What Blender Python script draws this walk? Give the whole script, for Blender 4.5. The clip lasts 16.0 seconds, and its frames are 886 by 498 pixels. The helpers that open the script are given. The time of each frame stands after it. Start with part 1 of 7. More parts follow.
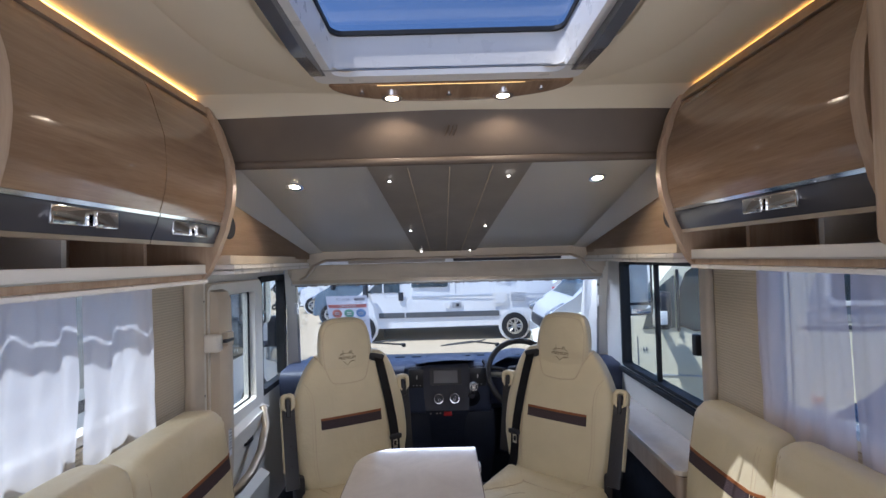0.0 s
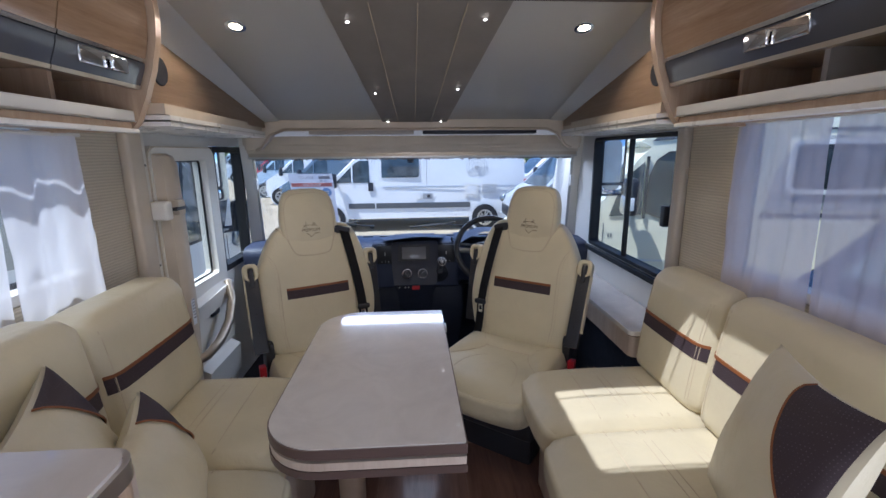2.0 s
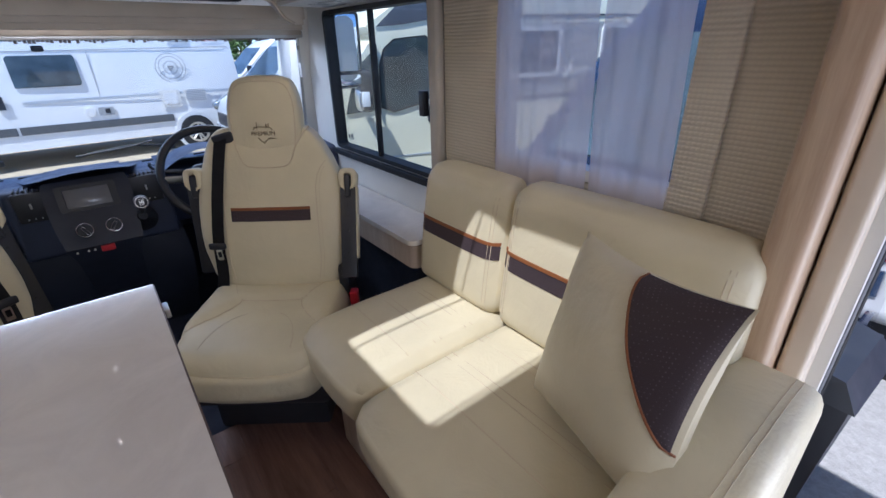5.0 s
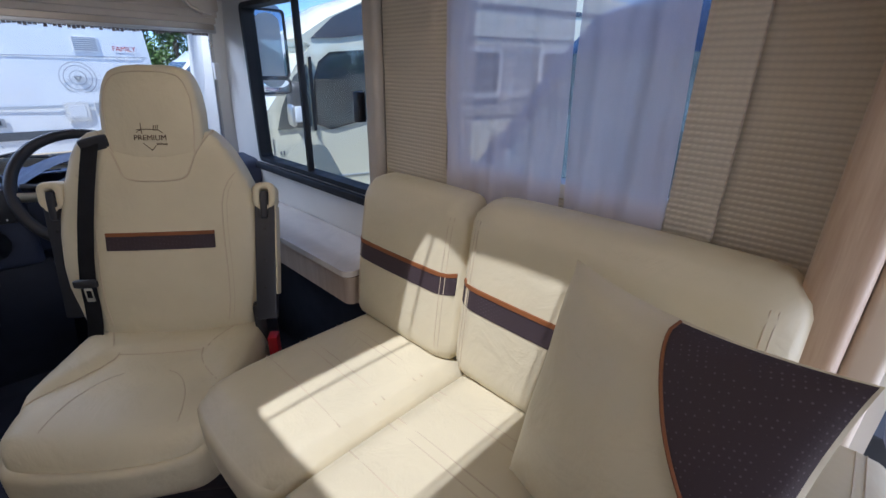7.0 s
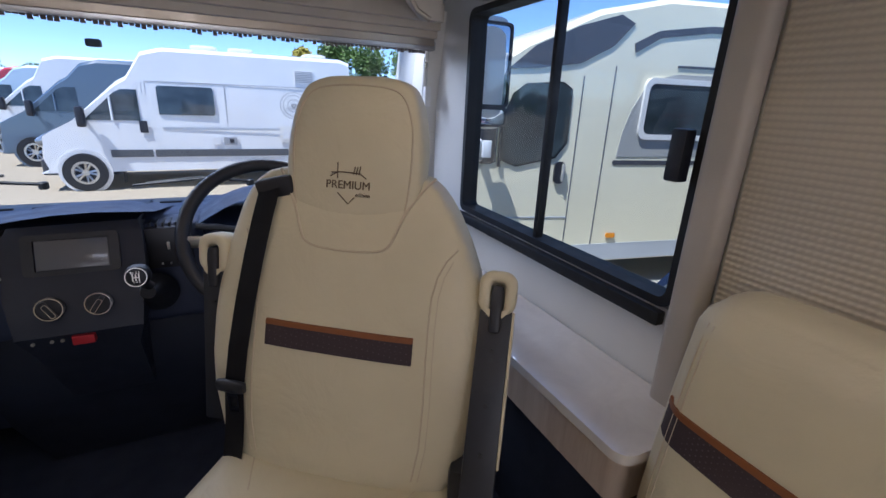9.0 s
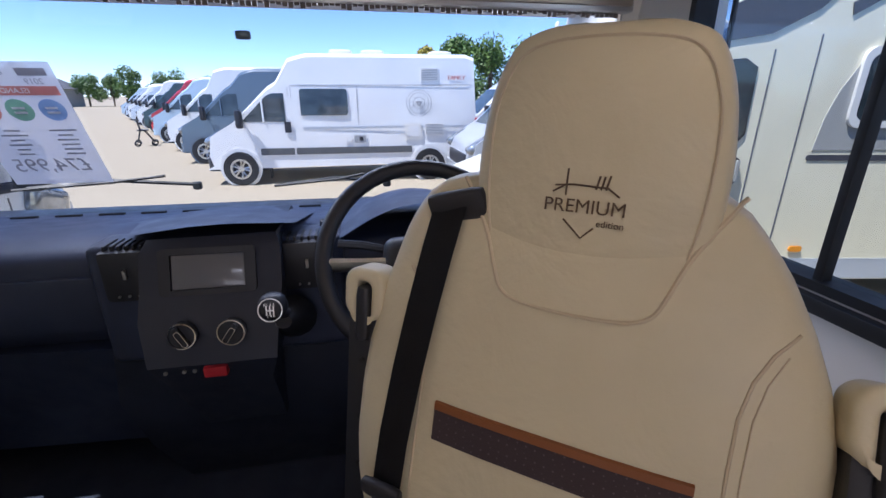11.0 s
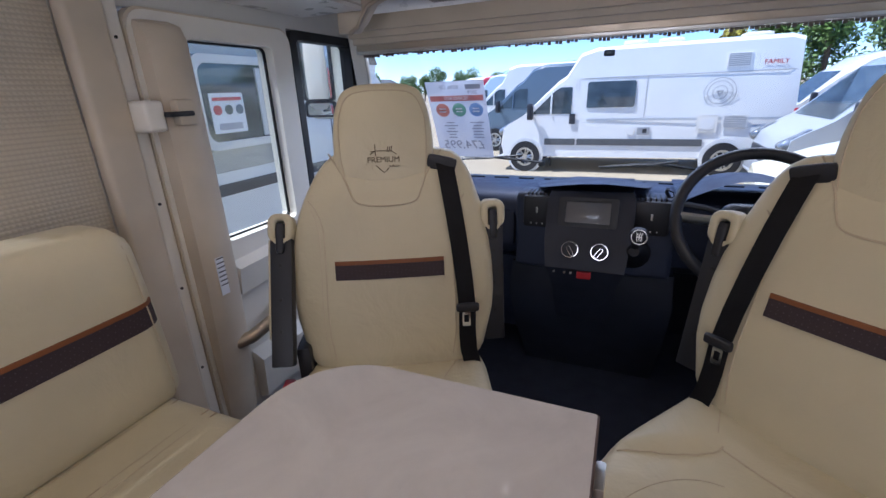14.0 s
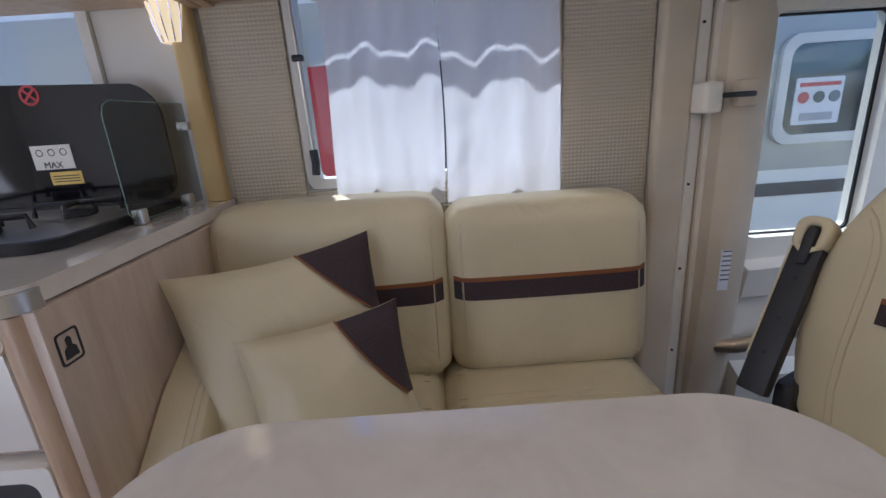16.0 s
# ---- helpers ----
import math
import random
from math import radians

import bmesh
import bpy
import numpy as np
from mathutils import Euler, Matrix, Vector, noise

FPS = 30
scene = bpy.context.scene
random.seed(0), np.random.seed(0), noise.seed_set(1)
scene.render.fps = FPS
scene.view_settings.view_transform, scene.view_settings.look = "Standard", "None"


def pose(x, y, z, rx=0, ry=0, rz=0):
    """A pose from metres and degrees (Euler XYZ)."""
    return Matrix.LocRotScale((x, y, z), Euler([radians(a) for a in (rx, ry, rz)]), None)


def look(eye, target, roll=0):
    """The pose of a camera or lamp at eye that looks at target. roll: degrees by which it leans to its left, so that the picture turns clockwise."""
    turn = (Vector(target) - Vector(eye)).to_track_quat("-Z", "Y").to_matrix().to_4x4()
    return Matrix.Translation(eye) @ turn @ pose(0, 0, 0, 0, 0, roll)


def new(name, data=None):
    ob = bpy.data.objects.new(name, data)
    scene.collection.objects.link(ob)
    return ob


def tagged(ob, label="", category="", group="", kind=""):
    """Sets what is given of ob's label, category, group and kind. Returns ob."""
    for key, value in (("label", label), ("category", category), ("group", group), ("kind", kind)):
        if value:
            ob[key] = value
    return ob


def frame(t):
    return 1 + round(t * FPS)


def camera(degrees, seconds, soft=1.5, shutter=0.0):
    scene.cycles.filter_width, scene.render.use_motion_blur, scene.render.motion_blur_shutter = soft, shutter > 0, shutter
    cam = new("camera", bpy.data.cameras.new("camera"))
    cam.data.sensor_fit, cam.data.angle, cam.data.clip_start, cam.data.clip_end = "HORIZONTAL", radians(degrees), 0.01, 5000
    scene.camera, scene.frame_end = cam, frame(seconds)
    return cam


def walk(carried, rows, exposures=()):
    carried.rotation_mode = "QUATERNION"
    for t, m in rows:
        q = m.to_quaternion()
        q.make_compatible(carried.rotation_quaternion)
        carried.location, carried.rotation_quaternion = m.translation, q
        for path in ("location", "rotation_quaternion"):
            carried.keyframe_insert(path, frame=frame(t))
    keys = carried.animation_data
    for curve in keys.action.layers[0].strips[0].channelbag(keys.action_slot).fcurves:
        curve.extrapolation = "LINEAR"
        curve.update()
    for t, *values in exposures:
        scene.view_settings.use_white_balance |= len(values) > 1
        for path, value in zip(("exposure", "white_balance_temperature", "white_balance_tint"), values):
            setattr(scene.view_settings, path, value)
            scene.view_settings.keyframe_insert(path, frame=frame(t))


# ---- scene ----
cam = camera(91.0, 16.0)
PATH = [
    (0, (-0.014, 0.028, 1.443), (-0.012, 2.028, 1.487), -1.5),
    (0.5, (-0.012, 0.045, 1.441), (0.051, 2.038, 1.604), -1.6),
    (1, (0.003, 0.079, 1.417), (0.092, 2.077, 1.439), -1.5),
    (1.5, (0.009, 0.1, 1.371), (0.119, 2.083, 1.132), -1.1),
    (2, (0.0, 0.114, 1.32), (0.121, 2.063, 0.887), -0.5),
    (2.5, (0.005, 0.117, 1.289), (0.124, 2.019, 0.681), 0.1),
    (3, (0.008, 0.118, 1.263), (0.122, 1.97, 0.517), 0.4),
    (3.5, (0.012, 0.141, 1.251), (0.147, 1.962, 0.436), 0.4),
    (4, (0.08, 0.271, 1.26), (0.449, 2.052, 0.43), -0.8),
    (4.5, (0.144, 0.406, 1.253), (0.812, 2.095, 0.415), -2.1),
    (5, (0.085, 0.523, 1.24), (1.185, 1.962, 0.391), -1.3),
    (5.2, (0.057, 0.559, 1.245), (1.264, 1.903, 0.387), -2.4),
    (7.5, (0.292, 0.841, 1.129), (1.607, 2.161, 0.403), 1.0),
    (8.1, (0.326, 1.081, 1.121), (1.393, 2.626, 0.433), 2.4),
    (10.3, (0.39, 1.698, 1.1), (1.112, 3.455, 0.474), 2.3),
    (10.5, (0.39, 1.732, 1.096), (1.071, 3.504, 0.465), 2.1),
    (11, (0.313, 1.733, 1.081), (0.658, 3.588, 0.417), -0.0),
    (11.5, (0.199, 1.658, 1.072), (0.104, 3.528, 0.37), -0.5),
    (12, (0.13, 1.536, 1.081), (-0.261, 3.364, 0.368), -1.4),
    (12.5, (0.113, 1.341, 1.091), (-0.283, 3.167, 0.379), -1.8),
    (13, (0.118, 1.167, 1.106), (-0.231, 3.005, 0.396), -2.4),
    (13.5, (0.125, 1.118, 1.12), (-0.2, 2.961, 0.415), -1.9),
    (14, (0.089, 1.181, 1.13), (-0.654, 2.909, 0.451), -2.1),
    (14.5, (0.043, 1.281, 1.134), (-1.35, 2.568, 0.498), -1.6),
    (15, (0.026, 1.287, 1.117), (-1.794, 1.874, 0.528), -3.0),
    (15.5, (0.056, 1.256, 1.101), (-1.861, 1.417, 0.554), -4.2),
    (16, (0.123, 1.232, 1.091), (-1.792, 1.261, 0.514), -3.8),
]
WORLD_SUN = Vector((0.49, 0.175, -1.0)).normalized()   # the way the sunlight goes
EXPOSURES = [(0.0, 0.80, 5450, 17), (2.0, 0.80, 5300, 17), (3.5, 0.76, 5250, 17), (5.0, 0.80, 5270, 17), (8.0, 0.68, 5350, 19), (10.5, 0.71, 5650, 22), (12.0, 0.82, 5600, 24), (12.5, 0.80, 5450, 23), (14.5, 0.84, 5500, 20), (15.3, 0.86, 5600, 19), (16.0, 0.80, 5400, 17)]
walk(cam, [(t, look(eye, target, roll)) for t, eye, target, roll in PATH], EXPOSURES)

# ---- world and light ----
world = bpy.data.worlds.new("sky")
scene.world = world
world.use_nodes = True
wn = world.node_tree
sky = wn.nodes.new("ShaderNodeTexSky")
sky.sky_type = "NISHITA"
sky.sun_disc = False
sky.air_density, sky.dust_density, sky.ozone_density = 0.6, 0.0, 4.5
sky.sun_elevation = math.asin(-WORLD_SUN.z)
sky.sun_rotation = math.atan2(-WORLD_SUN.x, -WORLD_SUN.y)
wn.nodes["Background"].inputs["Strength"].default_value = 0.15
wn.links.new(sky.outputs[0], wn.nodes["Background"].inputs["Color"])


def lamp(name, kind, m, energy, colour, **kw):
    data = bpy.data.lights.new(name, kind)
    data.energy, data.color = energy, colour
    for k, v in kw.items():
        if k == "angle":
            data.angle = v
        elif k == "size":
            data.shape, data.size, data.size_y = "RECTANGLE", v[0], v[1]
        elif k == "spot":
            data.spot_size, data.spot_blend, data.shadow_soft_size = v
    ob = new(name, data)
    ob.matrix_world = m
    return ob


lamp("sun", "SUN", look((0, 0, 30), Vector((0, 0, 30)) + WORLD_SUN), 4.3, (1.0, 0.95, 0.87), angle=radians(0.5))
# added fill lamp, hidden at the windscreen's top, as sky light over the dashboard
lamp("windscreen_fill", "AREA", look((0.0, 3.11, 1.353), (0.0, 2.80, 0.40)), 6.0, (0.86, 0.93, 1.0), size=(1.9, 0.18))
# added fill lamp over the unseen rear part; no hatch is built there
lamp("rear_top_fill", "AREA", pose(0.0, -1.1, 1.93), 5.0, (0.93, 0.97, 1.0), size=(0.7, 0.7))
# added lamp for sunlit ground outside the open entrance, aimed at the ceiling
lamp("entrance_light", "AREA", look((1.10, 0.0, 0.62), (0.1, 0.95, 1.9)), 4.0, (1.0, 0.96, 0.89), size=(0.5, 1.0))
# added fill lamp at the rear, tilted up; no window is built there
lamp("rear_up_fill", "AREA", look((-0.1, -1.5, 0.95), (0.0, 0.3, 1.80)), 7.0, (1.0, 0.98, 0.95), size=(1.6, 0.9))


# the warm recessed spots
for x, y, z, tip in ((-0.165, 1.43, 1.958, 0), (0.195, 1.43, 1.958, 0), (-0.60, 1.765, 1.735, -16), (0.615, 1.765, 1.735, -16)):
    lamp("spot_light", "SPOT", pose(x, y, z, tip), 1.9, (1.0, 0.78, 0.50), spot=(radians(150), 0.35, 0.02))


# ---- materials ----
class Mat:
    """A node material: base colour with two scales of variation and a bump."""

    def __init__(self, name):
        self.m = bpy.data.materials.new(name)
        self.m.use_nodes = True
        self.t = self.m.node_tree
        self.b = self.t.nodes["Principled BSDF"]
        self.co = self.t.nodes.new("ShaderNodeTexCoord")

    def node(self, kind, **kw):
        n = self.t.nodes.new(kind)
        for k, v in kw.items():
            n.inputs[k.replace("_", " ")].default_value = v
        return n

    def link(self, a, b):
        self.t.links.new(a, b)

    def mapped(self, scale=(1, 1, 1), rot=(0, 0, 0), space="Object"):
        mp = self.t.nodes.new("ShaderNodeMapping")
        mp.inputs["Scale"].default_value = scale
        mp.inputs["Rotation"].default_value = rot
        self.link(self.co.outputs[space], mp.inputs[0])
        return mp.outputs[0]

    def noise(self, scale, detail=3.0, vec=None, rough=0.5, distortion=0.0):
        n = self.node("ShaderNodeTexNoise", Scale=scale, Detail=detail, Roughness=rough, Distortion=distortion)
        self.link(vec if vec is not None else self.co.outputs["Object"], n.inputs["Vector"])
        return n.outputs["Fac"]

    def ramp(self, fac, stops):
        r = self.t.nodes.new("ShaderNodeValToRGB")
        e = r.color_ramp.elements
        while len(e) < len(stops):
            e.new(0.5)
        for el, (p, c) in zip(e, stops):
            el.position, el.color = p, (*c, 1)
        self.link(fac, r.inputs[0])
        return r.outputs[0]

    def bump(self, fac, strength, dist, chain=None):
        n = self.node("ShaderNodeBump", Strength=strength, Distance=dist)
        self.link(fac, n.inputs["Height"])
        if chain is not None:
            self.link(chain, n.inputs["Normal"])
        self.link(n.outputs[0], self.b.inputs["Normal"])
        return n.outputs[0]

    def base(self, out):
        self.link(out, self.b.inputs["Base Color"])

    def set(self, **kw):
        for k, v in kw.items():
            self.b.inputs[k.replace("_", " ")].default_value = v
        return self


def shade(c, k):
    return tuple(min(1.0, v * k) for v in c)


def mat_plain(name, c, rough=0.5, metal=0.0, var=0.08, scale=6.0, bump=0.0, fine=220.0, coat=0.0):
    m = Mat(name)
    m.base(m.ramp(m.noise(scale, 4.0), [(0.3, shade(c, 1 - var)), (0.7, shade(c, 1 + var))]))
    m.set(Roughness=rough, Metallic=metal, Coat_Weight=coat)
    r = m.ramp(m.noise(scale * 2.7, 3.0), [(0.3, (rough * 0.85,) * 3), (0.75, (min(1, rough * 1.2),) * 3)])
    m.link(r, m.b.inputs["Roughness"])
    if bump:
        m.bump(m.noise(fine, 2.0), bump, 0.002)
    return m.m


def mat_leather(name, c):
    m = Mat(name)
    v = m.node("ShaderNodeTexVoronoi", Scale=330.0)
    m.link(m.co.outputs["Object"], v.inputs["Vector"])
    m.base(m.ramp(m.noise(5.0, 4.0), [(0.3, shade(c, 0.93)), (0.7, shade(c, 1.05))]))
    a = m.bump(m.noise(8.0, 4.0, None, 0.6, 0.6), 0.42, 0.016)
    a = m.bump(m.noise(42.0, 3.0, None, 0.6, 0.5), 0.16, 0.003, a)
    m.bump(v.outputs["Distance"], 0.18, 0.0006, a)
    m.link(m.ramp(m.noise(30.0, 3.0), [(0.3, (0.38,) * 3), (0.7, (0.5,) * 3)]), m.b.inputs["Roughness"])
    m.set(Sheen_Weight=0.05)
    return m.m


def mat_wood(name, dark, light, rough=0.2, axis=(1.0, 14.0, 14.0), coat=0.4, fine=0.35):
    m = Mat(name)
    vec = m.mapped(axis)
    g1 = m.noise(2.2, 5.0, vec, 0.6, 0.6)
    g2 = m.noise(16.0, 3.0, vec, 0.7)
    mix = m.node("ShaderNodeMath")
    mix.operation = "MULTIPLY_ADD"
    m.link(g2, mix.inputs[0])
    mix.inputs[1].default_value = fine
    m.link(g1, mix.inputs[2])
    m.base(m.ramp(mix.outputs[0], [(0.45, dark), (0.85, light)]))
    m.set(Roughness=rough, Coat_Weight=coat, Coat_Roughness=0.06)
    m.bump(g2, 0.05, 0.001)
    return m.m


def mat_weave(name, c):
    """Quilted wall fabric: small ribbed squares."""
    m = Mat(name)
    w = []
    for rot in ((0, 0, 0), (radians(90), 0, 0)):
        n = m.node("ShaderNodeTexWave", Scale=30.0, Distortion=0.0)
        n.bands_direction = "Y"
        m.link(m.mapped((1, 1, 1), rot), n.inputs["Vector"])
        w.append(n.outputs["Fac"])
    mul = m.t.nodes.new("ShaderNodeMath")
    mul.operation = "MULTIPLY"
    soft = m.t.nodes.new("ShaderNodeMath")
    soft.operation = "MULTIPLY_ADD"
    m.link(w[0], soft.inputs[0])
    soft.inputs[1].default_value, soft.inputs[2].default_value = 0.5, 0.5
    m.link(soft.outputs[0], mul.inputs[0])
    m.link(w[1], mul.inputs[1])
    m.base(m.ramp(mul.outputs[0], [(0.0, shade(c, 0.88)), (0.5, shade(c, 1.03))]))
    a = m.bump(m.noise(500.0, 2.0), 0.3, 0.001)
    m.bump(mul.outputs[0], 0.5, 0.0035, a)
    m.set(Roughness=0.85)
    return m.m


def mat_glass(name, tint=(0.95, 0.98, 0.97), ior=1.45, veil=0.0):
    m = Mat(name)
    nt = m.t
    tr = nt.nodes.new("ShaderNodeBsdfTransparent")
    tr.inputs[0].default_value = (*tint, 1)
    gl = nt.nodes.new("ShaderNodeBsdfGlossy")
    gl.inputs["Roughness"].default_value = 0.01
    lw = nt.nodes.new("ShaderNodeLayerWeight")
    lw.inputs["Blend"].default_value = 0.5
    pw = nt.nodes.new("ShaderNodeMath")
    pw.operation = "POWER"
    m.link(lw.outputs["Facing"], pw.inputs[0])
    pw.inputs[1].default_value = 4.0
    sc = nt.nodes.new("ShaderNodeMapRange")
    sc.inputs["To Min"].default_value, sc.inputs["To Max"].default_value = 0.025, 0.55
    m.link(pw.outputs[0], sc.inputs["Value"])
    mx = nt.nodes.new("ShaderNodeMixShader")
    m.link(sc.outputs[0], mx.inputs[0])
    m.link(tr.outputs[0], mx.inputs[1])
    m.link(gl.outputs[0], mx.inputs[2])
    m.link(mx.outputs[0], nt.nodes["Material Output"].inputs["Surface"])
    return m.m


def mat_sheer(name, c, see):
    m = Mat(name)
    nt = m.t
    tl = nt.nodes.new("ShaderNodeBsdfTranslucent")
    df = nt.nodes.new("ShaderNodeBsdfDiffuse")
    tr = nt.nodes.new("ShaderNodeBsdfTransparent")
    tl.inputs[0].default_value = (*c, 1)
    df.inputs[0].default_value = (*c, 1)
    a = nt.nodes.new("ShaderNodeMixShader")
    a.inputs[0].default_value = 0.42
    b = nt.nodes.new("ShaderNodeMixShader")
    thread = m.noise(900.0, 1.0)
    f = m.node("ShaderNodeMapRange", To_Min=see - 0.08, To_Max=see + 0.08)
    m.link(thread, f.inputs["Value"])
    m.link(f.outputs[0], b.inputs[0])
    m.link(tl.outputs[0], a.inputs[1])
    m.link(df.outputs[0], a.inputs[2])
    m.link(a.outputs[0], b.inputs[1])
    m.link(tr.outputs[0], b.inputs[2])
    m.link(b.outputs[0], nt.nodes["Material Output"].inputs["Surface"])
    return m.m


def mat_dots(name, c, d):
    """Dark woven cloth with a regular grid of small pale marks."""
    m = Mat(name)
    v = m.node("ShaderNodeTexVoronoi", Scale=165.0, Randomness=0.0)
    m.link(m.mapped((1, 1, 1), (0.6, 0.5, 0.7)), v.inputs["Vector"])
    m.base(m.ramp(v.outputs["Distance"], [(0.10, d), (0.24, c)]))
    m.bump(m.noise(420.0, 2.0), 0.4, 0.0012)
    m.set(Roughness=0.75)
    return m.m


def mat_glow(name, c, strength):
    m = Mat(name)
    m.set(Base_Color=(*c, 1), Emission_Color=(*c, 1), Emission_Strength=strength)
    return m.m


def mat_paint(name, c, rough=0.25, metal=0.0):
    m = Mat(name)
    m.base(m.ramp(m.noise(1.3, 5.0), [(0.3, shade(c, 0.95)), (0.7, shade(c, 1.03))]))
    m.set(Roughness=rough, Metallic=metal, Coat_Weight=0.6, Coat_Roughness=0.05)
    m.bump(m.noise(2.0, 2.0), 0.05, 0.02)
    return m.m


CREAM = (0.62, 0.55, 0.375)
M = dict(
    leather=mat_leather("cream_leather", CREAM),
    seam=mat_plain("leather_seam", (0.56, 0.47, 0.33), 0.7),
    brown=mat_dots("brown_patterned_fabric", (0.042, 0.027, 0.032), (0.105, 0.08, 0.09)),
    piping=mat_plain("orange_brown_piping", (0.22, 0.075, 0.02), 0.55),
    belt=mat_plain("black_webbing", (0.012, 0.012, 0.016), 0.6, bump=0.4, fine=400),
    plastic_dark=mat_plain("dark_plastic", (0.021, 0.022, 0.028), 0.42, bump=0.2, fine=500),
    dash=mat_plain("dashboard_plastic", (0.034, 0.044, 0.084), 0.5, bump=0.35, fine=600, var=0.15),
    # dashboard plastic again, with shade put into the colour against the rear lamp
    console=mat_plain("shaded_dash_plastic", (0.020, 0.025, 0.044), 0.5, bump=0.3, fine=600, var=0.12),
    carpet=mat_plain("black_carpet", (0.034, 0.040, 0.064), 0.95, bump=0.8, fine=700),
    screen=mat_plain("display_glass", (0.16, 0.16, 0.17), 0.12),
    taupe_pale=mat_plain("pale_taupe_vinyl", (0.46, 0.41, 0.345), 0.5, bump=0.15),
    taupe=mat_plain("taupe_vinyl", (0.14, 0.11, 0.085), 0.5, bump=0.15),
    beige=mat_plain("beige_moulding", (0.64, 0.55, 0.43), 0.45, bump=0.08),
    ceiling=mat_plain("beige_ceiling_lining", (0.77, 0.69, 0.53), 0.75, bump=0.2, fine=500, var=0.03, scale=3),
    white=mat_plain("white_laminate", (0.80, 0.78, 0.74), 0.3, var=0.02),
    offwhite=mat_plain("offwhite_panel", (0.74, 0.72, 0.67), 0.4, var=0.02),
    doorwhite=mat_plain("pale_door_moulding", (0.84, 0.80, 0.72), 0.4, var=0.03, bump=0.08),
    cabceil=None,
    wood=mat_wood("pale_gloss_wood", (0.255, 0.155, 0.088), (0.385, 0.252, 0.150), 0.12, (14.0, 1.0, 14.0), 0.9),
    woodx=mat_wood("pale_wood_edge", (0.42, 0.29, 0.19), (0.56, 0.42, 0.29), 0.4, (14.0, 14.0, 1.0), 0.1),
    woodtri=mat_wood("pale_honey_wood_panel", (0.40, 0.28, 0.18), (0.52, 0.38, 0.26), 0.3, (14.0, 1.0, 14.0), 0.3),
    ashwood=mat_wood("pale_ash_panel", (0.46, 0.36, 0.28), (0.60, 0.50, 0.41), 0.35, (10.0, 10.0, 1.0), 0.1),
    floorwood=mat_wood("brown_floor_vinyl", (0.10, 0.05, 0.036), (0.20, 0.11, 0.08), 0.44, (12.0, 1.0, 12.0), 0.1),
    tabletop=None,
    edge=mat_plain("brown_table_edge", (0.10, 0.065, 0.055), 0.35),
    greyband=mat_plain("slate_grey_gloss", (0.075, 0.075, 0.085), 0.22, coat=0.3),
    chrome=mat_plain("chrome", (0.85, 0.85, 0.86), 0.07, 1.0, var=0.02),
    alu=mat_plain("satin_aluminium", (0.62, 0.60, 0.56), 0.32, 1.0),
    champagne=mat_plain("champagne_metal", (0.55, 0.46, 0.35), 0.38, 0.85),
    weave=mat_weave("woven_wall_fabric", (0.60, 0.535, 0.42)),
    rubber=mat_plain("black_rubber", (0.012, 0.012, 0.013), 0.55),
    glass=mat_glass("window_glass"),
    tint=mat_glass("tinted_window_glass", (0.93, 0.97, 0.95)),
    roofglass=mat_glass("roof_hatch_glass", (0.78, 0.78, 0.77)),
    sheer=mat_sheer("sheer_white_curtain", (0.86, 0.80, 0.83), 0.27),
    curtain=mat_sheer("white_curtain", (0.88, 0.87, 0.90), 0.12),
    led=mat_glow("warm_led_strip", (1.0, 0.58, 0.14), 2.6),
    spot=mat_glow("warm_spot_lens", (1.0, 0.80, 0.48), 9.0),
    tiny=mat_glow("tiny_led", (1.0, 0.9, 0.75), 4.0),
    amber_line=mat_glow("dim_amber_led", (1.0, 0.6, 0.2), 0.9),
    red=mat_plain("red_plastic", (0.45, 0.02, 0.03), 0.4),
    paper=mat_plain("white_paper", (0.82, 0.82, 0.84), 0.6, var=0.02),
    ink=mat_plain("dark_ink", (0.03, 0.03, 0.04), 0.6),
    embroid=mat_plain("brown_embroidery", (0.10, 0.065, 0.04), 0.7),
)


def mat_tabletop():
    m = Mat("mottled_pale_laminate")
    m.base(m.ramp(m.noise(7.0, 6.0, None, 0.65, 0.8), [(0.35, (0.66, 0.62, 0.59)), (0.65, (0.76, 0.72, 0.68))]))
    m.link(m.ramp(m.noise(4.0, 4.0), [(0.3, (0.16,) * 3), (0.7, (0.26,) * 3)]), m.b.inputs["Roughness"])
    m.set(Coat_Weight=1.0, Coat_Roughness=0.055, Coat_IOR=2.0)
    return m.m


M["tabletop"] = mat_tabletop()


def mat_satin():
    m = Mat("satin_white_cab_ceiling")
    m.base(m.ramp(m.noise(2.5, 4.0), [(0.3, (0.88, 0.85, 0.78)), (0.7, (0.91, 0.88, 0.81))]))
    m.bump(m.noise(420.0, 2.0), 0.05, 0.001)
    m.set(Roughness=0.4, Coat_Weight=1.0, Coat_Roughness=0.24, Coat_IOR=1.75)
    return m.m


M["cabceil"] = mat_satin()


# ---- mesh helpers ----
def thing(name, label, category, group="", at=(0, 0, 0), rz=0.0, kind=""):
    ob = new(name)
    ob.empty_display_size = 0.05
    ob.matrix_basis = pose(*at, 0, 0, rz)
    return tagged(ob, label, category, group, kind)


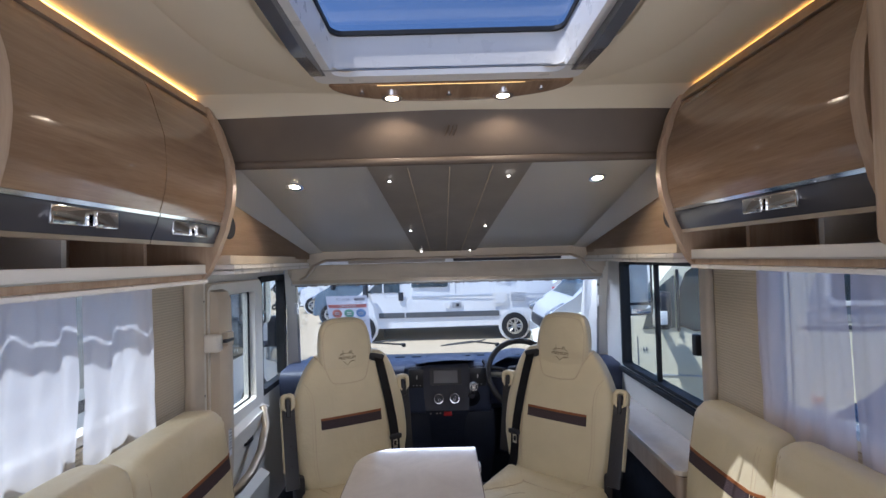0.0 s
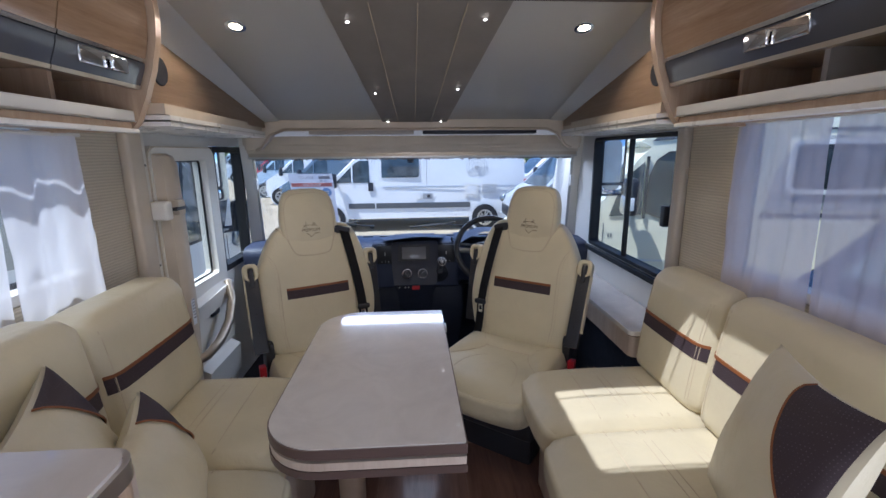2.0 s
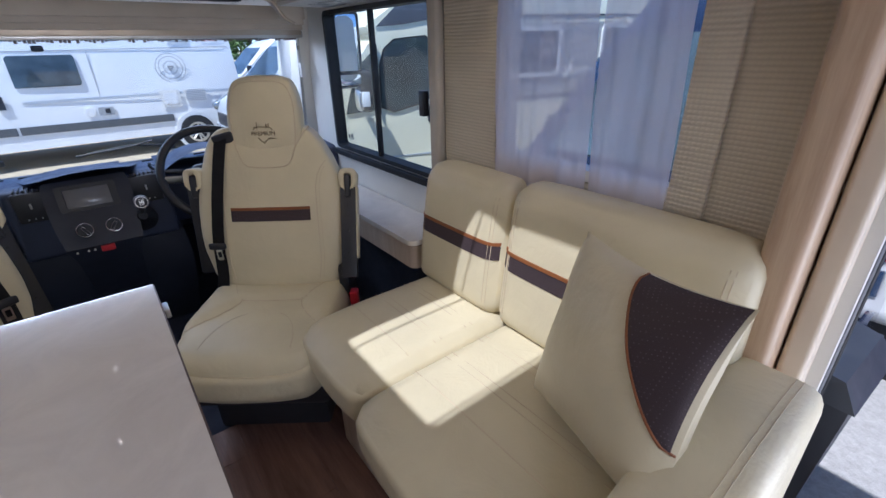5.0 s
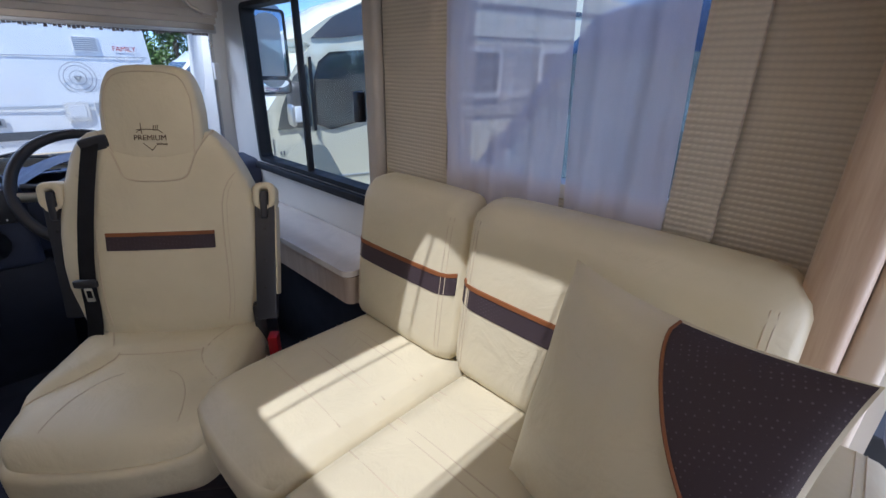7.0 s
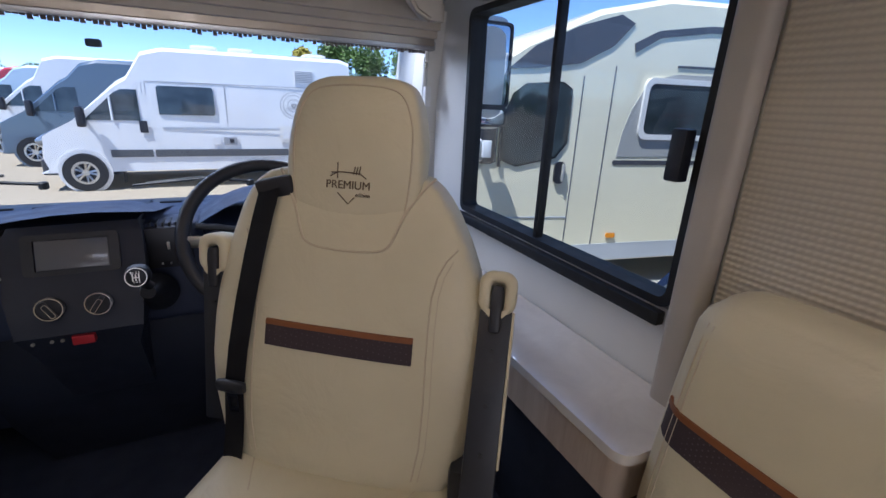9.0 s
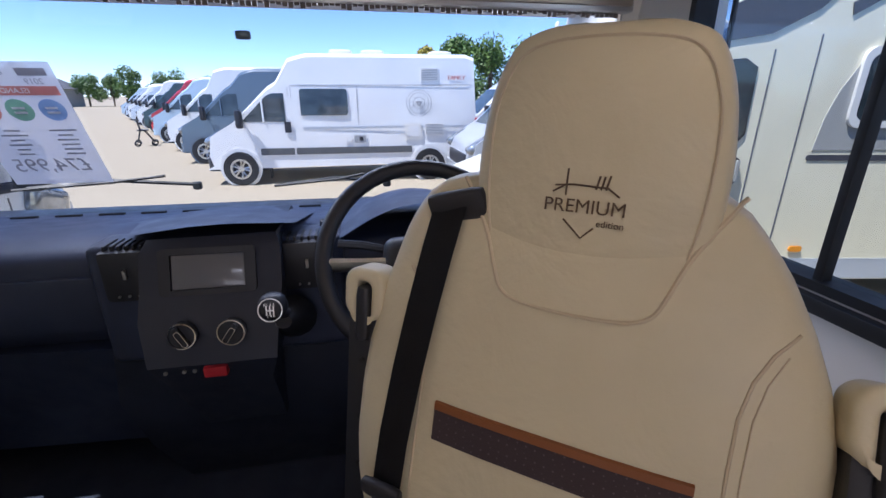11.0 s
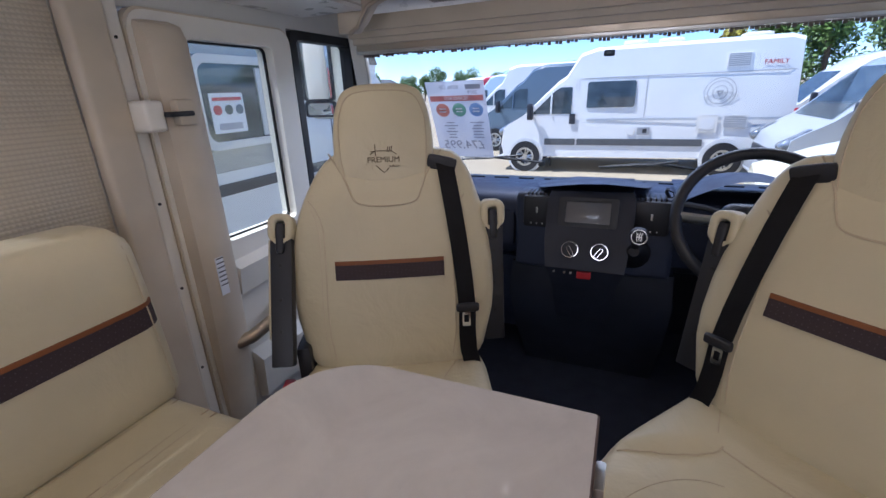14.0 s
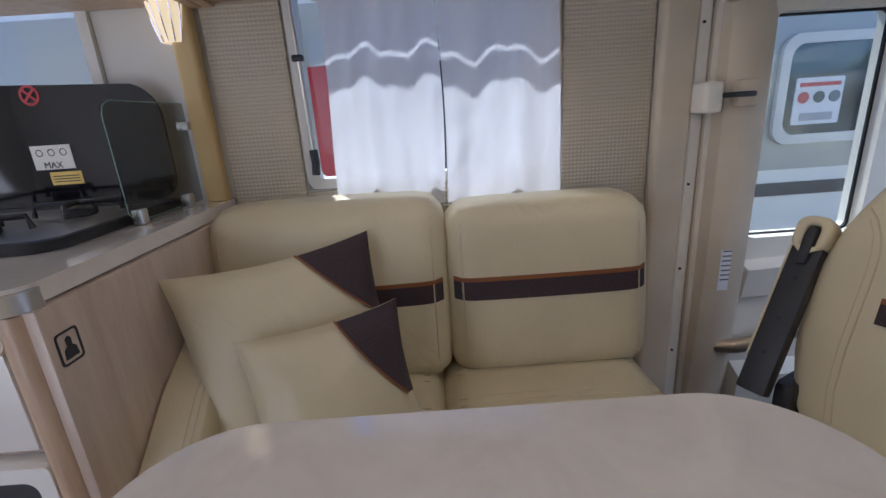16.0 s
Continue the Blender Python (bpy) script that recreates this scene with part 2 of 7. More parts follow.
def part(name, bm, material, parent=None, label="", smooth=True):
    me = bpy.data.meshes.new(name)
    bmesh.ops.recalc_face_normals(bm, faces=bm.faces)
    if smooth:
        for f in bm.faces:
            f.smooth = True
        for e in bm.edges:
            if len(e.link_faces) == 2 and e.calc_face_angle(0.0) > radians(38):
                e.smooth = False
    bm.to_mesh(me)
    bm.free()
    me.materials.append(material)
    ob = new(name, me)
    if parent is not None:
        ob.parent = parent
    if label:
        ob["label"] = label
    return ob


def struct(name, bm, material, label, smooth=True):
    return tagged(part(name, bm, material, None, "", smooth), label, name.split("_")[0], "", "structure")


def add_box(bm, a, b, bevel=0.0, seg=2):
    a, b = Vector(a), Vector(b)
    made = bmesh.ops.create_cube(bm, size=1.0, matrix=Matrix.Translation((a + b) / 2) @ Matrix.Diagonal((*(b - a), 1)))
    if bevel:
        es = list({e for v in made["verts"] for e in v.link_edges})
        bmesh.ops.bevel(bm, geom=es, offset=bevel, segments=seg, profile=0.6, affect="EDGES")
    return bm


def box(a, b, bevel=0.0, seg=2):
    return add_box(bmesh.new(), a, b, bevel, seg)


def boxes(*pairs, bevel=0.0):
    bm = bmesh.new()
    for a, b in pairs:
        add_box(bm, a, b, bevel)
    return bm


def moved(bm, m):
    bm.transform(m)
    return bm


def rings(loops, closed=True, caps=True):
    """Skin over loops of points, each of the same count."""
    bm = bmesh.new()
    vs = [[bm.verts.new(p) for p in lp] for lp in loops]
    n = len(vs[0])
    for a, b in zip(vs, vs[1:]):
        for i in range(n if closed else n - 1):
            j = (i + 1) % n
            bm.faces.new((a[i], a[j], b[j], b[i]))
    if caps and closed:
        bm.faces.new(vs[0])
        bm.faces.new(vs[-1])
    return bm


def prism(profile, axis, a, b, bevel=0.0):
    """A flat outline pushed along an axis. The outline is given in the other two axes, in order."""
    def put(p, v):
        q = list(p)
        q.insert(axis, v)
        return q
    bm = rings([[put(p, a) for p in profile], [put(p, b) for p in profile]])
    if bevel:
        bmesh.ops.bevel(bm, geom=[e for e in bm.edges if e.calc_face_angle(0) > radians(50)], offset=bevel, segments=2, profile=0.6, affect="EDGES")
    return bm


def tube(points, r, n=8, flat=1.0):
    """A round or flattened rod along points."""
    pts = [Vector(p) for p in points]
    loops = []
    side = None
    for i, p in enumerate(pts):
        d = (pts[min(i + 1, len(pts) - 1)] - pts[max(i - 1, 0)]).normalized()
        if side is None:
            side = d.orthogonal().normalized()
        side = (side - d * side.dot(d)).normalized()
        up = d.cross(side)
        loops.append([p + r * (math.cos(a) * side + flat * math.sin(a) * up) for a in (2 * math.pi * k / n for k in range(n))])
    return rings(loops)


def disc(r, h, n=28, bevel=0.0):
    """A round plate round the z axis from 0 to h."""
    lp = lambda rr, z: [(rr * math.cos(2 * math.pi * k / n), rr * math.sin(2 * math.pi * k / n), z) for k in range(n)]
    if bevel:
        return rings([lp(r - bevel, 0), lp(r, bevel), lp(r, h - bevel), lp(r - bevel, h)])
    return rings([lp(r, 0), lp(r, h)])


def ring(r0, r1, h, n=28):
    lp = lambda rr, z: [(rr * math.cos(2 * math.pi * k / n), rr * math.sin(2 * math.pi * k / n), z) for k in range(n)]
    loops = [lp(r0, 0), lp(r1, 0), lp(r1, h), lp(r0, h), lp(r0, 0)]
    bm = rings(loops, True, False)
    bmesh.ops.remove_doubles(bm, verts=bm.verts, dist=1e-5)
    return bm


def round_rect(x0, y0, x1, y1, r, seg=6, corners=(1, 1, 1, 1)):
    """An outline with rounded corners, from the lower left on counterclockwise; corners: which ones are round."""
    out = []
    for (cx, cy, a0), on, (px, py) in zip(((x0 + r, y0 + r, 180), (x1 - r, y0 + r, 270), (x1 - r, y1 - r, 0), (x0 + r, y1 - r, 90)), corners,
                                          ((x0, y0), (x1, y0), (x1, y1), (x0, y1))):
        rr = r if on else 0.004
        ccx = px + (rr if px == x0 else -rr)
        ccy = py + (rr if py == y0 else -rr)
        for k in range(seg + 1):
            a = radians(a0 + 90 * k / seg)
            out.append((ccx + rr * math.cos(a), ccy + rr * math.sin(a)))
    return out


def frame_of(outer, inner, axis, a, b):
    """A frame between two outlines of the same count, pushed along an axis."""
    def put(p, v):
        q = list(p)
        q.insert(axis, v)
        return q
    bm = rings([[put(p, a) for p in outer], [put(p, b) for p in outer], [put(p, b) for p in inner], [put(p, a) for p in inner], [put(p, a) for p in outer]], True, False)
    bmesh.ops.remove_doubles(bm, verts=bm.verts, dist=1e-5)
    return bm


def pad(sx, sy, sz, r, puff=(0, 0, 0), cuts=9, warp=None):
    """A stuffed cushion round the origin: a rounded box whose faces swell by puff."""
    bm = bmesh.new()
    bmesh.ops.create_cube(bm, size=2.0)
    bmesh.ops.subdivide_edges(bm, edges=bm.edges[:], cuts=cuts, use_grid_fill=True)
    h = Vector((sx / 2, sy / 2, sz / 2))
    r = min(r, *h)
    for v in bm.verts:
        u = v.co.copy()
        q = Vector((math.copysign(abs(c) ** 0.8, c) for c in u))
        p = Vector((q.x * h.x, q.y * h.y, q.z * h.z))
        core = Vector((max(-h[i] + r, min(h[i] - r, p[i])) for i in range(3)))
        off = p - core
        if off.length > 1e-6:
            p = core + off.normalized() * min(off.length, r)
        w = [max(0.0, 1 - c * c) for c in u]
        for i in range(3):
            j, k = (i + 1) % 3, (i + 2) % 3
            p[i] += puff[i] * u[i] * math.sqrt(w[j] * w[k])
        v.co = warp(p, u) if warp else p
    return bm


def words(text, size, m, material, parent, name="lettering", depth=0.0008, mirror=False):
    """Flat letters in the built-in font as a mesh; m places them (x along the line, y up the letters)."""
    cu = bpy.data.curves.new(name, "FONT")
    cu.body, cu.size, cu.extrude, cu.align_x, cu.align_y = text, size, depth, "CENTER", "CENTER"
    tmp = new(name, cu)
    me = bpy.data.meshes.new_from_object(tmp.evaluated_get(bpy.context.evaluated_depsgraph_get()))
    bpy.data.objects.remove(tmp)
    if mirror:
        me.transform(Matrix.Diagonal((-1, 1, 1, 1)))
    me.transform(m)
    me.materials.clear()
    me.materials.append(material)
    ob = new(name, me)
    if parent is not None:
        ob.parent = parent
    return ob


def wall_with(name, axis, a, b, u0, u1, z0, z1, holes, material, label):
    """A wall across an axis from a to b, with openings (u0, z0, u1, z1) through it, in one mesh."""
    us = sorted({u0, u1, *(h[0] for h in holes), *(h[2] for h in holes)})
    bm = bmesh.new()
    for p, q in zip(us, us[1:]):
        mid = (p + q) / 2
        zs = [z0]
        for h in sorted((h for h in holes if h[0] < mid < h[2]), key=lambda h: h[1]):
            zs += [h[1], h[3]]
        zs.append(z1)
        for lo, hi in zip(zs[::2], zs[1::2]):
            if hi - lo > 1e-4:
                c0, c1 = ((a, p, lo), (b, q, hi)) if axis == 0 else ((p, a, lo), (q, b, hi))
                add_box(bm, c0, c1)
    return struct(name, bm, material, label)


# ---- the vehicle's shell ----
XL, XR = -1.10, 1.09          # inner faces of the side walls
wall_with("wall_left", 0, XL - 0.05, XL, -1.65, 3.0, -0.05, 2.05,
          [(-0.55, 1.16, 0.42, 1.62), (0.89, 0.92, 1.59, 1.52), (1.97, 0.02, 2.555, 1.355), (2.58, 0.66, 3.0, 1.365)], M["offwhite"], "pale side wall with window and door openings")
wall_with("wall_right", 0, XR, XR + 0.05, -1.65, 3.0, -0.05, 2.05,
          [(-0.10, 0.0, 0.60, 1.9), (0.93, 0.90, 1.53, 1.50), (1.86, 0.755, 2.74, 1.40)], M["offwhite"], "pale side wall with window and door openings")
wall_with("wall_rear", 1, -1.70, -1.65, -1.14, 1.15, -0.05, 2.05, [], M["offwhite"], "plain pale wall closing the rear")
struct("cab_floor", box((-1.08, 1.92, -0.06), (1.09, 3.62, -0.012), 0.004), M["carpet"], "black carpeted cab floor")
floor = struct("floor", box((-1.08, -1.64, -0.05), (1.09, 1.93, -0.006)), M["floorwood"], "brown wood-look vinyl floor of the lounge")

# ceiling with the opening of the roof hatch
HX0, HX1, HY0, HY1 = -0.33, 0.36, 0.80, 1.27
cl = bmesh.new()
for a, b in (((-1.13, -1.64, 1.99), (1.14, HY0, 2.05)), ((-1.13, HY1, 1.99), (1.14, 1.62, 2.05)), ((-1.13, HY0, 1.99), (HX0, HY1, 2.05)), ((HX1, HY0, 1.99), (1.14, HY1, 2.05))):
    add_box(cl, a, b)
ceiling = struct("ceiling", cl, M["ceiling"], "beige ceiling lining with a roof hatch opening")
# broad shallow swelling of the lining round the hatch
lp = lambda rx, ry, z: [(0.015 + rx * math.copysign(abs(math.cos(a)) ** 0.75, math.cos(a)), 1.0 + ry * math.copysign(abs(math.sin(a)) ** 0.75, math.sin(a)), z)
                        for a in (2 * math.pi * (k + 0.5) / 56 for k in range(56))]
part("hatch_surround", rings([lp(0.62, 0.47, 1.9895), lp(0.60, 0.45, 1.983), lp(0.50, 0.36, 1.981), lp(0.42, 0.295, 1.9815)], True, False), M["ceiling"], ceiling)

hatch = thing("roof_hatch", "white framed roof hatch with a clear glazed dome showing sky", "roof hatch")
o = round_rect(HX0 - 0.04, HY0 - 0.04, HX1 + 0.04, HY1 + 0.035, 0.03)
i = round_rect(HX0 + 0.02, HY0 + 0.02, HX1 - 0.02, HY1 - 0.012, 0.03)
part("inner_frame", frame_of(o, i, 2, 1.968, 1.992), M["white"], hatch)
o2 = round_rect(HX0 - 0.005, HY0 - 0.005, HX1 + 0.005, HY1 + 0.005, 0.03)
i2 = round_rect(HX0 + 0.014, HY0 + 0.014, HX1 - 0.014, HY1 - 0.012, 0.03)
part("shaft", frame_of(o2, i2, 2, 1.985, 2.085), M["white"], hatch)
part("seal", frame_of(round_rect(HX0, HY0, HX1, HY1, 0.03), round_rect(HX0 + 0.02, HY0 + 0.02, HX1 - 0.02, HY1 - 0.022, 0.03), 2, 2.083, 2.095), M["rubber"], hatch)
part("dome_glass", rings([[(x, y, 2.097) for x, y in o2], [(x * 0.97, (y - 1.03) * 0.95 + 1.03, 2.13) for x, y in o2]]), M["roofglass"], hatch)
for sx in (HX0 - 0.034, HX1 + 0.002):
    part("side_rail", prism([(0.72, 1.99), (1.30, 1.99), (1.22, 1.955), (1.05, 1.94), (0.85, 1.95)], 0, sx, sx + 0.032, 0.006), M["greyband"], hatch, "dark grey side rail")
for y in (HY0 + 0.05, HY1 - 0.06):
    part("frame_line", box((HX0, y, 1.966), (HX1, y + 0.006, 1.9685)), M["alu"], hatch)

# wooden half-moon panel with two spots in front of the hatch
moon = thing("spot_panel", "half-moon wooden ceiling panel with two recessed spots", "ceiling panel")
out = [(0.025 + 0.37 * math.cos(radians(a)), 1.345 + 0.14 * math.sin(radians(a))) for a in range(0, 181, 9)]
out += [(-0.345, 1.335), (0.395, 1.335)]
part("panel", prism([p for p in reversed(out)], 2, 1.974, 1.9885), M["wood"], moon)
part("led_line", box((-0.20, 1.338, 1.9725), (0.25, 1.3395, 1.9738)), M["amber_line"], moon)
for x in (-0.255, 0.02, 0.31):
    part("rivet", moved(disc(0.008, 0.004, 12), pose(x, 1.42 if x == 0.02 else 1.39, 1.970)), M["chrome"], moon)


def spotlight(x, y, z, tilt=0.0):
    s = thing("spotlight", "round chrome recessed spotlight glowing warm", "spotlight", "recessed ceiling spots")
    s.matrix_basis = pose(x, y, z, tilt)
    part("rim", moved(ring(0.021, 0.034, 0.008, 28), pose(0, 0, -0.008)), M["chrome"], s)
    part("lens", moved(disc(0.0212, 0.004, 24), pose(0, 0, -0.005)), M["spot"], s)
    return s


spotlight(-0.165, 1.43, 1.974)
spotlight(0.195, 1.43, 1.974)

# the lining rolls down to the beam, lower towards the sides
dip = lambda x: 1.953 - 0.014 * min(1.0, abs(x) / 0.95) ** 1.3
struct("ceiling_cove", rings([[(x, 1.478 - 0.06 * min(1, abs(x) / 0.5), 1.991), (x, 1.492, 0.45 * 1.991 + 0.55 * dip(x)), (x, 1.515, dip(x)), (x, 1.545, dip(x)), (x, 1.545, 1.993)] for x in [-0.98 + 1.97 * k / 24 for k in range(25)]]), M["ceiling"], "beige ceiling lining rolled down to the beam")
# beam across the vehicle between lounge and cab
# no inlay is built; the pale arch comes from the spot lamps
beam = thing("cross_beam", "taupe vinyl beam across the ceiling with a small emblem", "beam")
part("face", prism([(1.500, 1.99), (1.66, 1.99), (1.66, 1.80), (1.60, 1.792), (1.585, 1.80), (1.57, 1.815), (1.515, 1.95)], 0, -0.98, 0.99, 0.003), M["taupe"], beam)
part("lower_roll", tube([(-0.80, 1.59, 1.797), (0.0, 1.59, 1.797), (0.81, 1.59, 1.797)], 0.016, 12), M["taupe"], beam)
for k in range(3):
    part("emblem_stroke", tube([(0.006 + k * 0.014, 1.530, 1.868), (0.016 + k * 0.014, 1.522, 1.888), (0.020 + k * 0.014, 1.515, 1.902)], 0.0022, 6), M["embroid"], beam)

# sloping cab ceiling: white panels, a taupe tapering middle, wooden side triangles
YT, ZT, YB, ZB = 1.61, 1.800, 2.67, 1.500


def on_slope(x, k, lift=0.0):
    """A point of the sloping ceiling: k from 0 at the beam to 1 at the windscreen."""
    return (x, YT + (YB - YT) * k - lift * 0.27, ZT + (ZB - ZT) * k - lift * 0.96)


def slab(corners, thick=0.012):
    bm = bmesh.new()
    bm.faces.new([bm.verts.new(c) for c in corners])
    bmesh.ops.solidify(bm, geom=bm.faces[:], thickness=thick)
    return bm


cabroof = tagged(part("cab_ceiling", slab([on_slope(-0.99, 0), on_slope(0.99, 0), on_slope(0.99, 1), on_slope(-0.99, 1)], 0.03), M["cabceil"]), "satin white sloping ceiling above the cab seats", "ceiling", "", "structure")
mid = thing("ceiling_centre_panel", "taupe tapering padded ceiling panel with stitched seams and tiny lights", "ceiling panel")
part("upholstery", slab([on_slope(-0.285, 0, 0.012), on_slope(0.325, 0, 0.012), on_slope(0.185, 1, 0.012), on_slope(-0.175, 1, 0.012)], 0.009), M["taupe_pale"], mid)
for k0, k1 in ((-0.135, -0.085), (0.02, 0.006), (0.178, 0.095)):
    part("stitched_seam", tube([on_slope(k0, 0.01, 0.021), on_slope((k0 + k1) / 2, 0.5, 0.021), on_slope(k1, 0.99, 0.021)], 0.0022, 6), M["seam"], mid)
for x, k in ((-0.213, 0.10), (0.246, 0.08), (-0.176, 0.62), (0.205, 0.58), (-0.140, 0.96), (0.150, 0.96)):
    b = part("stud_light", moved(disc(0.0055, 0.004, 12), Matrix.Translation(on_slope(x, k, 0.027))), M["tiny"], mid)
spotlight(-0.60, 1.77, 1.752, -15.8)
spotlight(0.615, 1.77, 1.757, -15.8)

for s, lab in ((-1, "left"), (1, "right")):
    x0 = -0.755 if s < 0 else 0.785
    x1 = -0.80 if s < 0 else 0.835
    bm = slab([on_slope(x0, 0.0, 0.005), on_slope(x1 + 0.06 * -s, 1.0, 0.005), (x1 + 0.02 * s, YB, ZB - 0.01), (x0 + 0.045 * s, YT, 1.68)], 0.008)
    cheek = tagged(part("cab_ceiling_cheek_" + lab, bm, M["cabceil"]), "satin white slanting side of the cab ceiling", "ceiling", "", "structure")
    tri = thing("wood_triangle", "triangular wooden panel beside the cab ceiling", "panel", "cab side panels")
    xa, xb = x0 + 0.048 * s, x1 + 0.022 * s
    part("board", slab([(xa, YT - 0.04, 1.69), (xb, YB, ZB - 0.008), (xb, YB, 1.46), (xa, YT - 0.04, 1.46)], 0.012 * s), M["woodtri"], tri)
    sp = moved(disc(0.045, 0.012, 24, 0.003), pose(xa - 0.004 * s, 1.64, 1.58, 0, 90 * s, 0))
    part("speaker", sp, M["plastic_dark"], tri, "round black speaker")
    # narrow shelf with a light rail above the cab window
    sh = thing("pelmet", "white pelmet with an aluminium light rail over the cab window", "pelmet", "cab window pelmets")
    xi0, xi1 = (-0.76, -0.835) if s < 0 else (0.81, 0.86)
    xo = -1.085 if s < 0 else 1.095
    def strip(za, zb, push):
        return rings([[(xi0 - push * s, 1.56, za), (xo, 1.56, za), (xo, 1.56, zb), (xi0 - push * s, 1.56, zb)], [(xi1 - push * s, YB - 0.01, za), (xo, YB - 0.01, za), (xo, YB - 0.01, zb), (xi1 - push * s, YB - 0.01, zb)]])
    dz = 0.012
    part("shelf_board", strip(1.43 + dz, 1.462 + dz, 0.0), M["beige"], sh)
    part("light_rail", strip(1.395 + dz, 1.428 + dz, 0.012), M["white"], sh)
    part("rail_edge", strip(1.408 + dz, 1.413 + dz, 0.016), M["alu"], sh, "aluminium edge")

# arched valance over the windscreen, and the folded blind behind it
val = thing("windscreen_valance", "beige moulded arched valance over the windscreen", "valance")
prof = [(-0.93, 1.51), (0.95, 1.51), (0.95, 1.34), (0.90, 1.34), (0.86, 1.375), (0.82, 1.425), (0.74, 1.452), (-0.70, 1.452), (-0.78, 1.425), (-0.82, 1.375), (-0.86, 1.34), (-0.93, 1.34)]
part("arch_board", prism(prof, 1, 2.665, 2.70, 0.006), M["beige"], val)
part("lip", tube([(-0.88, 2.66, 1.338), (-0.845, 2.66, 1.356), (-0.80, 2.66, 1.418), (-0.72, 2.66, 1.449), (0.0, 2.66, 1.450), (0.76, 2.66, 1.449), (0.83, 2.66, 1.42), (0.87, 2.66, 1.36), (0.91, 2.66, 1.340)], 0.008, 8), M["champagne"], val)
part("sun_visor", box((-0.60, 2.72, 1.425), (0.0, 2.78, 1.45), 0.008), M["taupe_pale"], val)
part("sun_visor", box((0.05, 2.72, 1.425), (0.72, 2.78, 1.45), 0.008), M["plastic_dark"], val)
bl = thing("windscreen_blind", "folded grey pleated blind along the top of the windscreen", "blind")
for k in range(4):
    part("pleat", box((-1.01, 2.82 + 0.025 * k, 1.30 + 0.022 * (3 - k)), (1.03, 2.845 + 0.025 * k, 1.42), 0.004), M["champagne" if k == 3 else "beige"], bl)
part("bottom_rail", box((-1.02, 2.905, 1.288), (1.04, 2.945, 1.318), 0.006), M["alu"], bl, "aluminium bottom rail")
bmf = bmesh.new()
rng = random.Random(5)
for k in range(150):
    x = -1.0 + 2.0 * k / 149
    add_box(bmf, (x, 2.93, 1.289 - rng.uniform(0.004, 0.014)), (x + 0.011, 2.936, 1.290))
part("frayed_edge", bmf, M["taupe"], bl)
struct("roof_front", rings([[(-1.14, 1.62, 2.08), (1.15, 1.62, 2.08), (1.15, 1.66, 1.99), (-1.14, 1.66, 1.99)], [(-1.14, 2.7, 1.80), (1.15, 2.7, 1.80), (1.15, 2.7, 1.55), (-1.14, 2.7, 1.55)],
                            [(-1.14, 3.30, 1.50), (1.15, 3.30, 1.50), (1.15, 3.28, 1.33), (-1.14, 3.28, 1.33)]]), M["white"], "white outer roof over the cab")

# ---- windscreen, pillars, cab side windows ----
WT, WB = (3.28, 1.36), (3.62, 0.66)        # y and z of the glass at top and bottom
ws = thing("windscreen", "large clear raked windscreen", "windscreen", kind="structure")
part("glass", rings([[(-1.06, WT[0], WT[1]), (1.08, WT[0], WT[1]), (1.08, WT[0] + 0.006, WT[1]), (-1.06, WT[0] + 0.006, WT[1])],
                     [(-1.10, WB[0], WB[1]), (1.12, WB[0], WB[1]), (1.12, WB[0] + 0.006, WB[1]), (-1.10, WB[0] + 0.006, WB[1])]]), M["glass"], ws)
